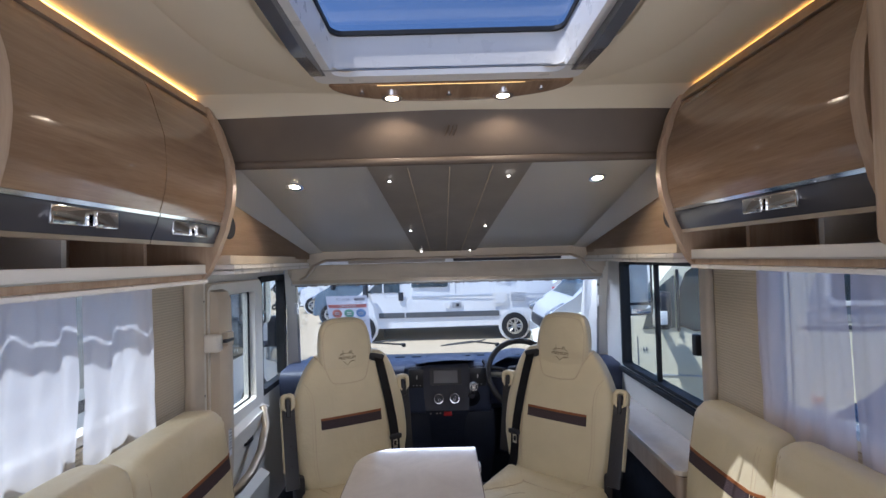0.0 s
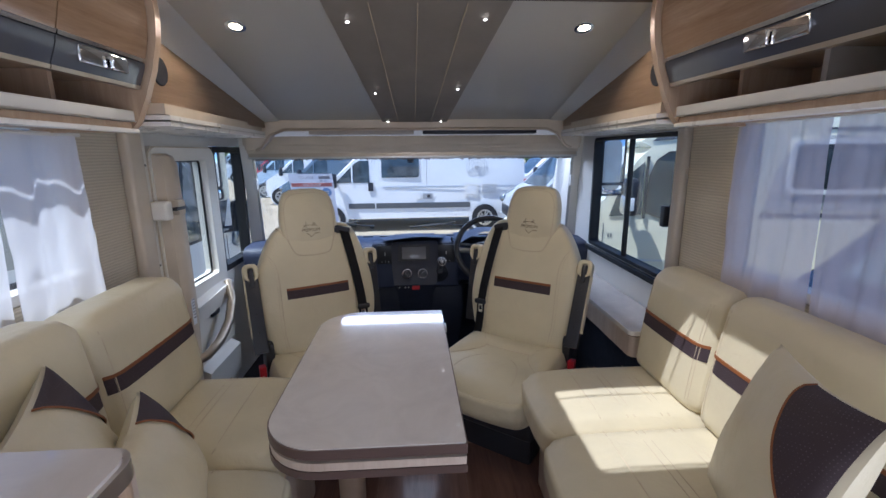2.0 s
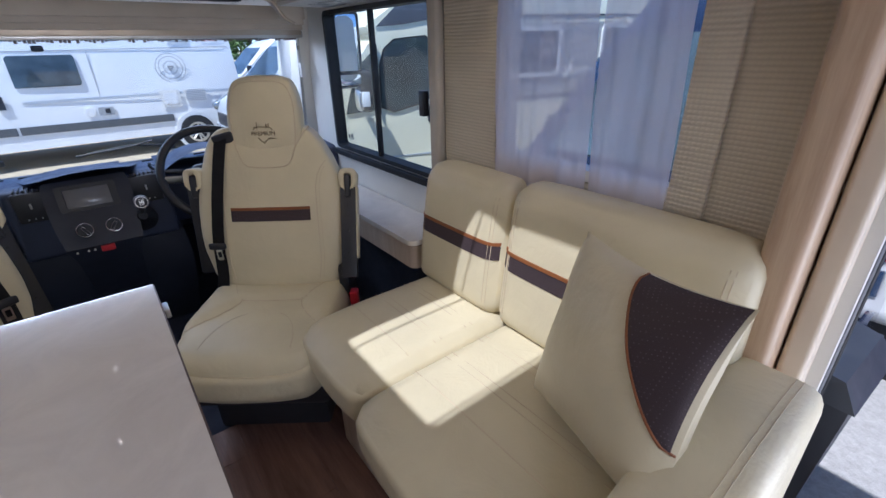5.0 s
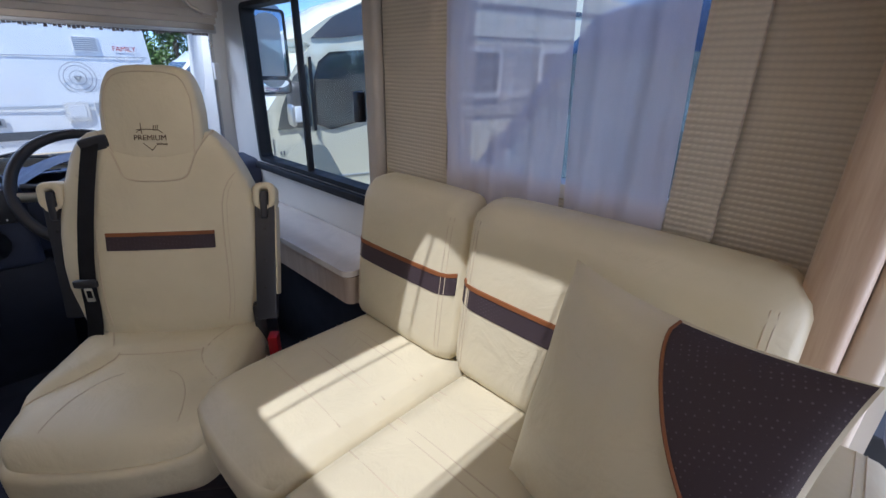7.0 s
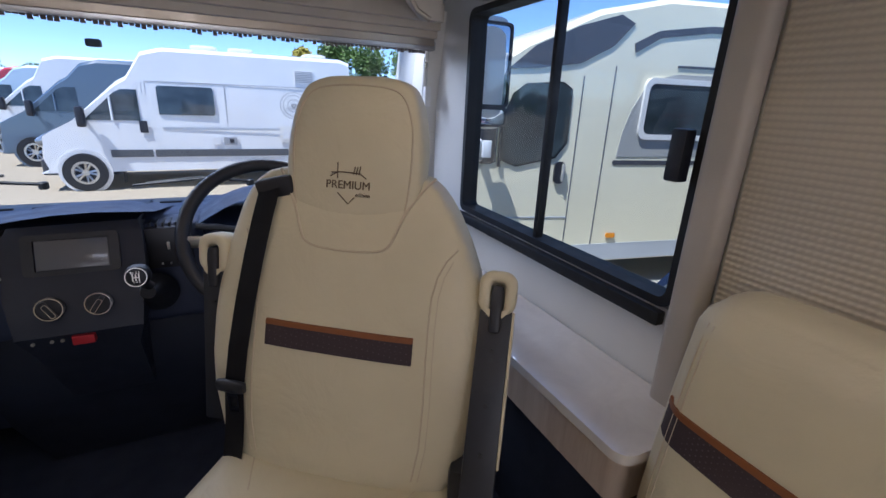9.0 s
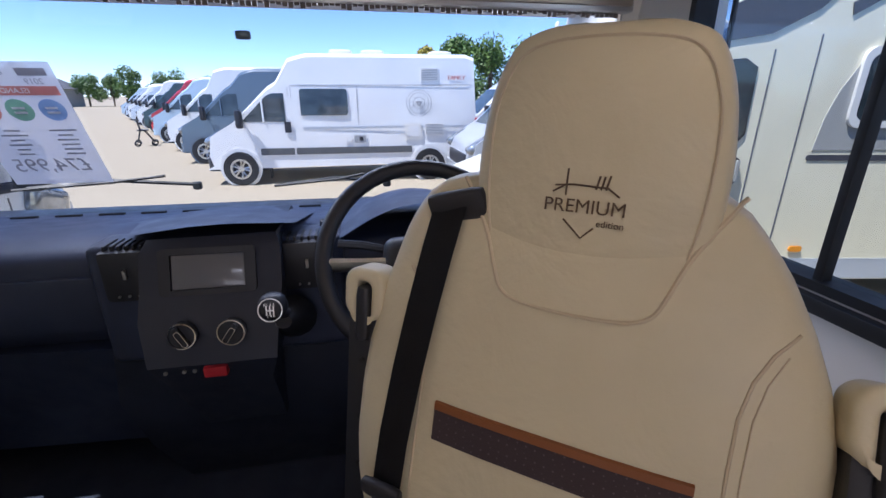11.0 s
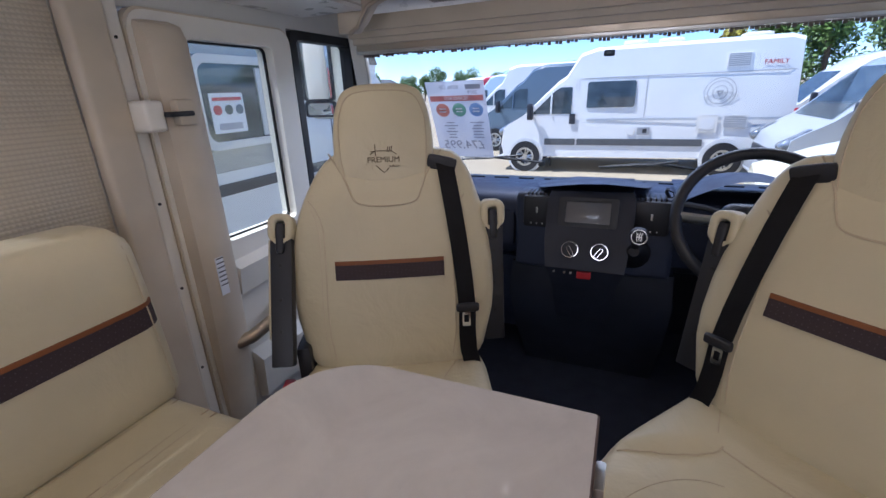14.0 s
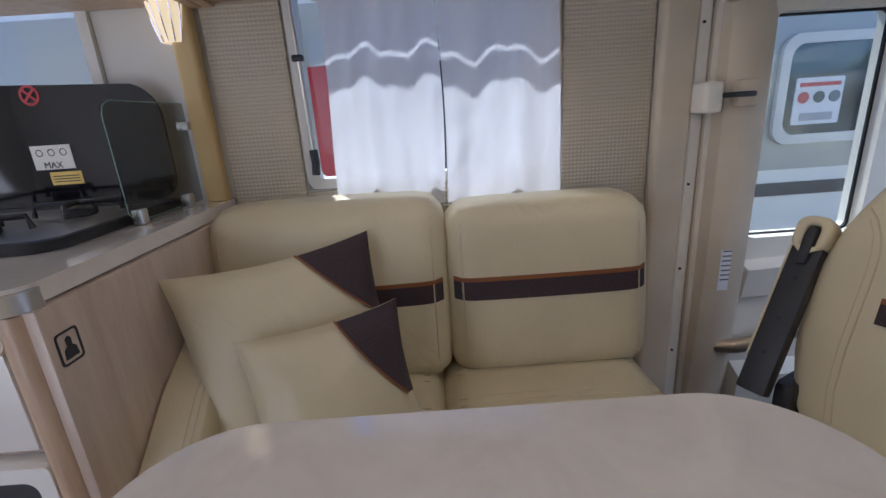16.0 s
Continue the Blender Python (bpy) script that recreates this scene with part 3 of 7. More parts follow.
for s in (-1, 1):
    xt, xb = (-1.00, -1.03) if s < 0 else (1.025, 1.05)
    w = 0.075
    pil = thing("pillar", "beige moulded windscreen pillar", "pillar", "windscreen pillars", kind="structure")
    if s > 0:
        part("trim", rings([[(xt, 2.93, 1.42), (xt + w, 2.93, 1.42), (xt + w, 3.00, 1.42), (xt, 3.02, 1.42)],
                            [(xt + 0.01, 3.00, 1.1), (xt + 0.01 + w, 3.00, 1.1), (xt + 0.01 + w, 3.10, 1.1), (xt + 0.01, 3.14, 1.1)],
                            [(xb, 3.08, 0.72), (xb + w, 3.05, 0.72), (xb + w, 3.5, 0.60), (xb, 3.5, 0.60)]]), M["doorwhite"], pil)
        part("outer_post", rings([[(xt, 3.0, 1.44), (xt + 0.12, 3.0, 1.44), (xt + 0.12, 3.31, 1.40), (xt + 0.03, 3.31, 1.40)],
                                  [(xb + 0.03, 3.5, 0.55), (xb + 0.12, 3.2, 0.55), (xb + 0.12, 3.74, 0.55), (xb + 0.05, 3.74, 0.55)]]), M["offwhite"], pil)
    else:
        part("trim", rings([[(xt, 2.93, 1.42), (xt - w, 2.93, 1.42), (xt - w - 0.01, 2.98, 1.42), (xt - 0.025, 2.97, 1.42)],
                            [(xt - 0.01, 3.00, 1.1), (xt - 0.01 - w, 3.00, 1.1), (xt - 0.02 - w, 3.05, 1.1), (xt - 0.035, 3.04, 1.1)],
                            [(xb, 3.08, 0.72), (xb - w, 3.05, 0.72), (xb - w - 0.01, 3.12, 0.60), (xb - 0.03, 3.12, 0.60)]]), M["doorwhite"], pil)
        # the screen bends round the corner here
        pane = part("corner_pane", rings([[(-1.10, 2.99, 1.41), (-1.062, 3.28, 1.37), (-1.066, 3.28, 1.37), (-1.104, 2.99, 1.41)], [(-1.125, 3.11, 0.62), (-1.104, 3.62, 0.66), (-1.108, 3.62, 0.66), (-1.129, 3.11, 0.62)]]), M["glass"], pil, "clear bent corner of the windscreen")
        pane.visible_shadow = False
    part("blind_rail", tube([(xt - 0.004 * s, 2.925, 1.40), (xt + 0.006 * s, 2.99, 1.08), (xb - 0.004 * s, 3.07, 0.74)], 0.009, 8), M["alu"], pil, "aluminium blind rail")
    part("rail_clip", box((xt - 0.01, 2.93, 1.10), (xt + 0.012, 2.955, 1.17), 0.004), M["white"], pil)
struct("front_panel", box((-1.13, 3.55, -0.3), (1.14, 3.70, 0.595), 0.01), M["white"], "white outer front panel under the windscreen")
struct("scuttle", prism([(3.52, 0.630), (3.715, 0.600), (3.715, 0.640), (3.64, 0.664), (3.52, 0.668)], 0, -1.125, 1.135, 0.003), M["plastic_dark"], "dark scuttle panel at the foot of the windscreen")
for s in (-1, 1):
    xa = XL - 0.05 if s < 0 else XR
    struct("front_side_" + ("left" if s < 0 else "right"), rings([[(xa, 3.0, -0.05), (xa + 0.05, 3.0, -0.05), (xa + 0.05, 3.7, -0.05), (xa, 3.7, -0.05)],
                                                               [(xa, 3.0, 0.62), (xa + 0.05, 3.0, 0.62), (xa + 0.05, 3.7, 0.62), (xa, 3.7, 0.62)]]), M["offwhite"], "pale side wall beside the dashboard")


def window(name, label, side, y0, z0, y1, z1, frame_mat, dividers=(), wide=0.03, slant=0.0, pane="tint"):
    """A framed window in a side wall, with a pane and upright bars."""
    x = XL if side < 0 else XR
    w = thing(name, label, "window", kind="structure")
    sl = lambda pts: [(p[0] + slant * (z1 - p[1]) / (z1 - z0) * (p[0] > (y0 + y1) / 2), p[1]) for p in pts]
    o = sl(round_rect(y0 + 0.003, z0 + 0.003, y1 - 0.003, z1 - 0.003, 0.03))
    i = sl(round_rect(y0 + wide, z0 + wide, y1 - wide, z1 - wide, 0.02))
    a, b = (x - 0.045, x + 0.012) if side < 0 else (x - 0.012, x + 0.045)
    part("window_frame", frame_of(o, i, 0, a, b), frame_mat, w)
    part("pane", prism(i, 0, x + 0.022 * side, x + 0.027 * side), M[pane], w)
    for d in dividers:
        part("bar", box((x + 0.008 * side - 0.012, d - 0.008, z0 + wide - 0.004), (x + 0.008 * side + 0.012, d + 0.008, z1 - wide + 0.004), 0.003), frame_mat, w)
    return w


window("window_1", "lounge side window with pale frame behind sheer curtains", -1, 0.89, 0.92, 1.59, 1.52, M["offwhite"], pane="glass")
window("window_2", "lounge side window with pale frame behind sheer curtains", 1, 0.93, 0.90, 1.53, 1.50, M["offwhite"], pane="glass")
window("window_3", "kitchen window above the hob", -1, -0.55, 1.16, 0.42, 1.62, M["white"], pane="glass")
w4 = window("window_4", "black framed sliding cab window", 1, 1.86, 0.755, 2.74, 1.40, M["rubber"], (2.305,), 0.021)
part("lower_track", box((XR - 0.035, 1.87, 0.728), (XR - 0.013, 2.73, 0.756), 0.004), M["rubber"], w4)
part("slider_latch", box((XR - 0.04, 1.885, 1.00), (XR - 0.013, 1.915, 1.09), 0.005), M["plastic_dark"], w4)
window("window_5", "black framed quarter window before the cab door", -1, 2.58, 0.66, 3.0, 1.365, M["rubber"], (), 0.035, 0.0)


from mathutils.bvhtree import BVHTree


# ---- overhead cabinets ----
def cab_x(z):
    """How far the cabinet fronts stand from the middle at a height: a soft S."""
    pts = [(1.38, 0.835), (1.42, 0.80), (1.50, 0.765), (1.56, 0.742), (1.64, 0.722), (1.70, 0.716), (1.78, 0.722), (1.88, 0.752), (1.98, 0.800)]
    for (za, xa), (zb, xb) in zip(pts, pts[1:]):
        if z <= zb:
            k = max(0.0, (z - za) / (zb - za))
            k = k * k * (3 - 2 * k) * 0.35 + k * 0.65
            return xa + (xb - xa) * k
    return pts[-1][1]


def front_sheet(s, cx, y0, y1, z0, z1, proud, thick, n=10):
    """A curved front between two heights."""
    zs = [z0 + (z1 - z0) * k / n for k in range(n + 1)]
    outer = [(cx + s * (cab_x(z) - proud), z) for z in zs]
    inner = [(cx + s * (cab_x(z) - proud + thick), z) for z in reversed(zs)]
    bm = prism(outer + inner, 1, y0, y1)
    return bm


def cabinet(s, y0, y1, splits, label, up=0.0, far_end=True):
    cx = -0.012 if s < 0 else 0.022
    xo = XL + 0.004 if s < 0 else XR - 0.004
    c = thing("overhead_cabinet", label, "cabinet", "overhead cabinets")
    c.location.z = up
    e = []
    zs = [1.385 + (1.975 - 1.385) * k / 24 for k in range(25)]
    edge = [(cx + s * (cab_x(z) - 0.022), z) for z in zs]
    ends = [(y1 - 0.026, y1)] + ([(y0, y0 + 0.026)] if far_end else [])
    for a, b in ends:
        part("end_panel", prism(edge + [(xo, 1.975), (xo, 1.50), (xo, 1.385)], 1, a, b, 0.004), M["woodx"], c)
    part("body", prism([(cx + s * (cab_x(z) + 0.02), z) for z in (1.525, 1.6, 1.7, 1.8, 1.9, 1.965)] + [(xo, 1.965), (xo, 1.525)], 1, y0 + 0.028, y1 - 0.028), M["woodx"], c)
    part("top_rail", front_sheet(s, cx, y0 + 0.028, y1 - 0.028, 1.942, 1.975, 0.012, 0.03, 3), M["woodx"], c)
    ys = [y0 + 0.030, *splits, y1 - 0.030]
    for a, b in zip(ys, ys[1:]):
        a, b = a + 0.002, b - 0.002
        door = part("cabinet_door", front_sheet(s, cx, a, b, 1.581, 1.936, 0.004, 0.02, 14), M["wood"], c, "glossy pale wood door")
        part("chrome_strip", front_sheet(s, cx, a, b, 1.571, 1.580, 0.007, 0.02, 2), M["chrome"], door)
        part("grey_band", front_sheet(s, cx, a, b, 1.511, 1.570, 0.004, 0.02, 4), M["greyband"], door, "slate grey lower band")
        part("lower_lip", front_sheet(s, cx, a, b, 1.501, 1.5105, 0.006, 0.02, 2), M["champagne"], door)
        m = a + (b - a) * (0.46 if s < 0 else 0.38)
        hx = cx + s * (cab_x(1.55) - 0.012)
        h = part("handle", box((min(hx, hx + 0.012 * s), m - 0.085, 1.528), (max(hx, hx + 0.012 * s), m + 0.085, 1.566), 0.004), M["chrome"], door, "rectangular chrome push handle")
        part("handle_button", box((hx - 0.008 * s - 0.004, m + 0.006, 1.526), (hx - 0.008 * s + 0.006, m + 0.060, 1.560), 0.0035), M["chrome"], h)
    # open shelf under the doors with a white rail
    part("shelf_back", box((min(xo, xo - 0.012 * s), y0 + 0.027, 1.43), (max(xo, xo - 0.012 * s), y1 - 0.027, 1.524)), M["woodx"], c)
    xf = cx + s * 0.80
    part("shelf_board", box((min(xf, xo), y0 + 0.027, 1.395), (max(xf, xo), y1 - 0.027, 1.412), 0.002), M["woodx"], c)
    part("shelf_rail", box((xf - 0.012, y0 + 0.027, 1.413), (xf + 0.012, y1 - 0.027, 1.444), 0.004), M["offwhite"], c, "white rail")
    part("light_rail", box((xf - 0.015, y0 + 0.027, 1.382), (xf + 0.02, y1 - 0.027, 1.394), 0.004), M["white"], c)
    part("rail_groove", box((xf - 0.0135 if s > 0 else xf + 0.0105, y0 + 0.027, 1.4125), (xf - 0.0105 if s > 0 else xf + 0.0135, y1 - 0.027, 1.4165)), M["alu"], c)
    for k in (0.38, 0.72):
        yy = y0 + (y1 - y0) * k
        part("divider", box((min(xf + 0.06 * s, xo), yy, 1.412), (max(xf + 0.06 * s, xo), yy + 0.014, 1.524)), M["woodx" if k > 0.5 else "offwhite"], c)
    return c


cabinet(-1, 0.705, 1.50, (1.155,), "pale wood overhead cabinet with two curved glossy doors")
cabinet(1, 0.77, 1.50, (), "pale wood overhead cabinet with one wide curved glossy door", 0.008)
cabinet(-1, -0.95, 0.70, (-0.35, 0.20), "pale wood overhead cabinet over the kitchen")
for s in (-1, 1):
    cx = -0.012 if s < 0 else 0.022
    led = thing("led_strip", "glowing amber light strip above the cabinets", "light strip", "cabinet light strips")
    x = cx + s * 0.798
    part("diffuser", box((x - 0.003, 0.77, 1.9805), (x + 0.003, 1.48, 1.986)), M["led"], led)
    part("channel", box((min(x + 0.007 * s, x + 0.03 * s), 0.77, 1.976), (max(x + 0.007 * s, x + 0.03 * s), 1.49, 1.989)), M["alu"], led)
col = thing("tall_cupboard", "rounded pale wood edge of a tall cupboard by the entrance", "cupboard")
part("side", box((0.70, 0.60, 1.44), (1.095, 0.755, 1.985), 0.03, 4), M["woodx"], col)

# ---- wall linings and curtains ----
def lining(name, side, y0, y1, z0, z1):
    x = XL + 0.001 if side < 0 else XR - 0.001
    bm = box((min(x, x - 0.012 * side), y0, z0), (max(x, x - 0.012 * side), y1, z1), 0.004)
    return struct(name, bm, M["weave"], "cream woven fabric wall lining")


lining("lining_1", -1, 0.69, 0.886, 0.42, 1.40)
lining("lining_2", -1, 1.595, 1.83, 0.42, 1.40)
lining("lining_3", 1, 0.742, 0.925, 0.42, 1.43)
lining("lining_4", 1, 1.535, 1.79, 0.42, 1.43)
struct("lining_5", box((XL + 0.001, 0.887, 0.42), (XL + 0.012, 1.594, 0.916)), M["weave"], "cream woven fabric wall lining")
struct("lining_7", box((XR - 0.030, 0.880, 0.885), (XR - 0.014, 0.961, 1.50), 0.004), M["weave"], "cream woven fabric wall lining")
struct("lining_6", box((XR - 0.012, 0.926, 0.42), (XR - 0.001, 1.534, 0.896)), M["weave"], "cream woven fabric wall lining")
struct("trim_1", prism(round_rect(XL, 1.835, XL + 0.045, 1.93, 0.015), 2, 0.02, 1.40), M["beige"], "beige upright trim beside the sofa")
struct("trim_2", prism(round_rect(XL, 1.932, XL + 0.03, 1.968, 0.008), 2, 0.02, 1.42), M["doorwhite"], "beige door post with screws")
struct("trim_3", prism(round_rect(XR - 0.04, 1.795, XR, 1.855, 0.015), 2, 0.5, 1.45), M["taupe_pale"], "taupe upright trim beside the cab window")
for z in (0.35, 0.62, 0.87, 1.07, 1.28):
    tagged(part("screw", moved(disc(0.004, 0.003, 10), pose(XL + 0.03, 1.945, z, 0, 90, 0)), M["rubber"]), "small dark screw in the door post", "screw", "door post screws")


def curtain(side, y0, y1, z0, z1, x, material, label, waves, amp, seed):
    rg = random.Random(seed)
    ph = rg.uniform(0, 6)
    n, mrow = 100, 36
    bm = bmesh.new()
    grid = []
    for j in range(mrow + 1):
        kz = j / mrow
        row = []
        for i in range(n + 1):
            k = i / n
            y = y0 + (y1 - y0) * k + 0.006 * math.sin(4 * kz + 5 * k + ph)
            d = amp * (0.6 + 0.4 * kz) * (math.sin(2 * math.pi * waves * k + ph) + 0.45 * math.sin(2 * math.pi * waves * 2.3 * k + 1.7 + kz))
            d += 0.006 * kz * noise.noise(Vector((k * 4.0, kz * 5.0, seed * 3.7))) + 0.0025 * noise.noise(Vector((k * 11.0 + kz * 3.0, kz * 9.0, seed * 1.9)))
            row.append(bm.verts.new((x + d, y, z1 + (z0 - z1) * kz + (0.004 * math.sin(9 * k + ph) if j == mrow else 0))))
        grid.append(row)
    for a, b in zip(grid, grid[1:]):
        for i in range(n):
            bm.faces.new((a[i], a[i + 1], b[i + 1], b[i]))
    c = thing("curtain", label, "curtain", "lounge window curtains")
    part("cloth", bm, material, c)
    part("hem", tube([(x, y0 + 0.002, z0), (x, (y0 + y1) / 2, z0 - 0.002), (x, y1, z0)], 0.0022, 6), material, c)
    part("curtain_rail", tube([(x, y0 - 0.01, z1 + 0.004), (x, y1 + 0.01, z1 + 0.004)], 0.006, 8), M["white"], c)
    return c


curtain(-1, 0.985, 1.268, 0.87, 1.378, -1.055, M["curtain"], "white gathered sheer curtain lit from outside", 1.7, 0.010, 1)
curtain(-1, 1.272, 1.575, 0.87, 1.378, -1.044, M["curtain"], "white gathered sheer curtain lit from outside", 1.5, 0.012, 2)
curtain(1, 0.965, 1.162, 0.825, 1.40, 1.045, M["sheer"], "thin white sheer curtain over the window", 2.0, 0.006, 3)
curtain(1, 1.178, 1.51, 0.825, 1.40, 1.045, M["sheer"], "thin white sheer curtain over the window", 3.0, 0.007, 4)
stay = thing("window_stay", "black and metal window stay with a handle", "window stay")
part("rod", tube([(XL + 0.02, 0.915, 1.42), (XL + 0.02, 0.923, 1.02)], 0.006, 8), M["alu"], stay)
part("grip", tube([(XL + 0.025, 0.923, 1.03), (XL + 0.03, 0.926, 0.995), (XL + 0.03, 0.923, 0.965)], 0.011, 10), M["plastic_dark"], stay)
part("pivot", box((XL + 0.008, 0.902, 1.25), (XL + 0.03, 0.93, 1.265), 0.004), M["plastic_dark"], stay)


# ---- sofas ----
def stripe_on(fn, u0, u1, v0, v1, nu, nv, lift):
    """A thin band laid on a surface fn(u, v, lift)."""
    bm = bmesh.new()
    top = [[bm.verts.new(fn(u0 + (u1 - u0) * i / nu, v0 + (v1 - v0) * j / nv, lift)) for i in range(nu + 1)] for j in range(nv + 1)]
    low = [[bm.verts.new(fn(u0 + (u1 - u0) * i / nu, v0 + (v1 - v0) * j / nv, -0.004)) for i in range(nu + 1)] for j in range(nv + 1)]
    for j in range(nv):
        for i in range(nu):
            bm.faces.new((top[j][i], top[j][i + 1], top[j + 1][i + 1], top[j + 1][i]))
    rim = lambda g: [g[0][i] for i in range(nu + 1)] + [g[j][nu] for j in range(1, nv + 1)] + [g[nv][i] for i in range(nu - 1, -1, -1)] + [g[j][0] for j in range(nv - 1, 0, -1)]
    a, b = rim(top), rim(low)
    for i in range(len(a)):
        k = (i + 1) % len(a)
        bm.faces.new((a[i], a[k], b[k], b[i]))
    return bm


def back_cushion(parent, s, y0, y1, zb, zt, xf, xt, thick):
    """An upright sofa cushion: its front leans from xf at the bottom to xt at the top; s is the side of the wall."""
    w, h = y1 - y0, zt - zb

    def warp(p, u):
        kz = (p.z / h) + 0.5
        x = p.x * s + (xf + (xt - xf) * max(0, kz) ** 1.3) + s * thick / 2
        return Vector((x, (y0 + y1) / 2 + p.y, zb + kz * h))
    c = part("back_cushion", pad(thick, w, h, 0.05, (0.012, 0.006, 0.01), 14, warp), M["leather"], parent)

    tree = BVHTree.FromPolygons([v.co.copy() for v in c.data.vertices], [list(f.vertices) for f in c.data.polygons])

    def surf(y, z, lift):
        hit = tree.ray_cast(Vector((0.0, y, z)), Vector((s, 0, 0)))
        p = hit[0] if hit[0] is not None else Vector((xf, y, z))
        return (p.x - s * lift, y, z)
    z0 = 0.665 if s < 0 else 0.650
    e = 0.010
    part("stripe", stripe_on(surf, y0 + e, y1 - e, z0, z0 + 0.045, 30, 2, 0.002), M["brown"], c, "dark brown patterned fabric stripe")
    part("piping", stripe_on(surf, y0 + e, y1 - e, z0 + 0.046, z0 + 0.055, 30, 1, 0.004), M["piping"], c, "orange-brown piping")
    for yy in (y0 + 0.032, y1 - 0.032, *( (y0 + 0.042, y1 - 0.042) if s > 0 else ())):
        part("edge_seam", tube([surf(yy, zb + h * (0.08 + 0.84 * k / 12), 0.0004) for k in range(13)], 0.0013, 5), M["seam"], c)
    return c


def seat_cushion(parent, x0, x1, y0, y1, z0, z1, front, quilt=True):
    """front: +1 when the front edge is at x1, -1 when at x0."""
    cx, cy, cz = (x0 + x1) / 2, (y0 + y1) / 2, (z0 + z1) / 2

    def warp(p, u):
        f = max(0.0, u.x * front)
        return Vector((cx + p.x + front * 0.02 * f * f * (1 - u.y * u.y) , cy + p.y, cz + p.z - 0.02 * f ** 3 * max(0, u.z)))
    c = part("seat_cushion", pad(x1 - x0, y1 - y0, z1 - z0, 0.055, (0.0, 0.004, 0.012), 14, warp), M["leather"], parent)
    if quilt:
        for k in (0.30, 0.34, 0.50, 0.54, 0.70):
            x = x0 + (x1 - x0) * k if front > 0 else x1 - (x1 - x0) * k
            part("seam", tube([(x, y0 + 0.03 + (y1 - y0 - 0.06) * j / 8, z1 + 0.0125 * math.sqrt(max(0.0, 1 - ((x - cx) / (x1 - x0) * 2) ** 2)) * math.sqrt(max(0, 1 - (2 * (0.03 + 0.94 * j / 8) - 1) ** 2)) - 0.0005) for j in range(9)], 0.0016, 5), M["seam"], c)
    return c


sl = thing("sofa", "cream leather bench sofa with brown stripe beside the passenger door", "sofa", "lounge sofas")
part("plinth", prism(round_rect(-1.08, 0.69, -0.425, 1.67, 0.04, 5, (0, 0, 1, 0)), 2, 0.0, 0.33), M["ashwood"], sl, "pale ash wood base")
seat_cushion(sl, -1.04, -0.37, 0.72, 1.225, 0.33, 0.468, 1)
seat_cushion(sl, -1.04, -0.42, 1.23, 1.74, 0.33, 0.468, 1)
back_cushion(sl, -1, 0.69, 1.252, 0.458, 0.908, -0.832, -0.880, 0.17)
back_cushion(sl, -1, 1.258, 1.748, 0.458, 0.882, -0.832, -0.880, 0.17)
# curved bolster arm against the kitchen panel
armp = [(-1.04, 0.79), (-0.94, 0.785), (-0.83, 0.75), (-0.71, 0.695), (-0.59, 0.63), (-0.49, 0.55), (-0.43, 0.46), (-0.405, 0.36)]
arm = part("arm_bolster", rings([[(x, y, z * 1.0 + dz) for x, z in armp] + [(-0.44, y, 0.335), (-1.04, y, 0.335)] for y, dz in ((0.698, -0.012), (0.704, 0.0), (0.765, 0.0), (0.79, -0.008), (0.802, -0.03))]), M["leather"], sl)
for y in (0.780, 0.767):
    part("arm_seam", tube([(x + 0.0005, y, z + 0.0003) for x, z in armp], 0.0010, 5), M["seam"], arm)

sr = thing("sofa", "cream leather bench sofa with brown stripe beside the entrance", "sofa", "lounge sofas")
part("plinth", prism(round_rect(0.475, 0.60, 1.07, 1.66, 0.05, 5, (0, 0, 0, 1)), 2, 0.0, 0.30), M["ashwood"], sr, "pale ash wood base")
seat_cushion(sr, 0.385, 1.0, 0.73, 1.318, 0.30, 0.46, -1)
seat_cushion(sr, 0.415, 1.0, 1.323, 1.725, 0.30, 0.46, -1)
back_cushion(sr, 1, 1.338, 1.742, 0.45, 0.872, 0.888, 0.945, 0.13)
back_cushion(sr, 1, 0.72, 1.332, 0.45, 0.885, 0.888, 0.945, 0.13)
armp = [(0.435, 0.36), (0.442, 0.44), (0.475, 0.535), (0.535, 0.60), (0.635, 0.640), (0.76, 0.660), (0.90, 0.668), (0.985, 0.662)]
arm = part("arm_bolster", rings([[(x, y, z + dz) for x, z in armp] + [(0.985, y, 0.31), (0.46, y, 0.31)] for y, dz in ((0.572, -0.050), (0.575, -0.026), (0.583, -0.010), (0.597, -0.002), (0.615, 0.0), (0.695, 0.0), (0.713, -0.004), (0.727, -0.014), (0.734, -0.032), (0.736, -0.05))]), M["leather"], sr)
for y in (0.61, 0.622):
    part("arm_seam", tube([(x, y, z + 0.0003) for x, z in armp], 0.0009, 5), M["seam"], arm)


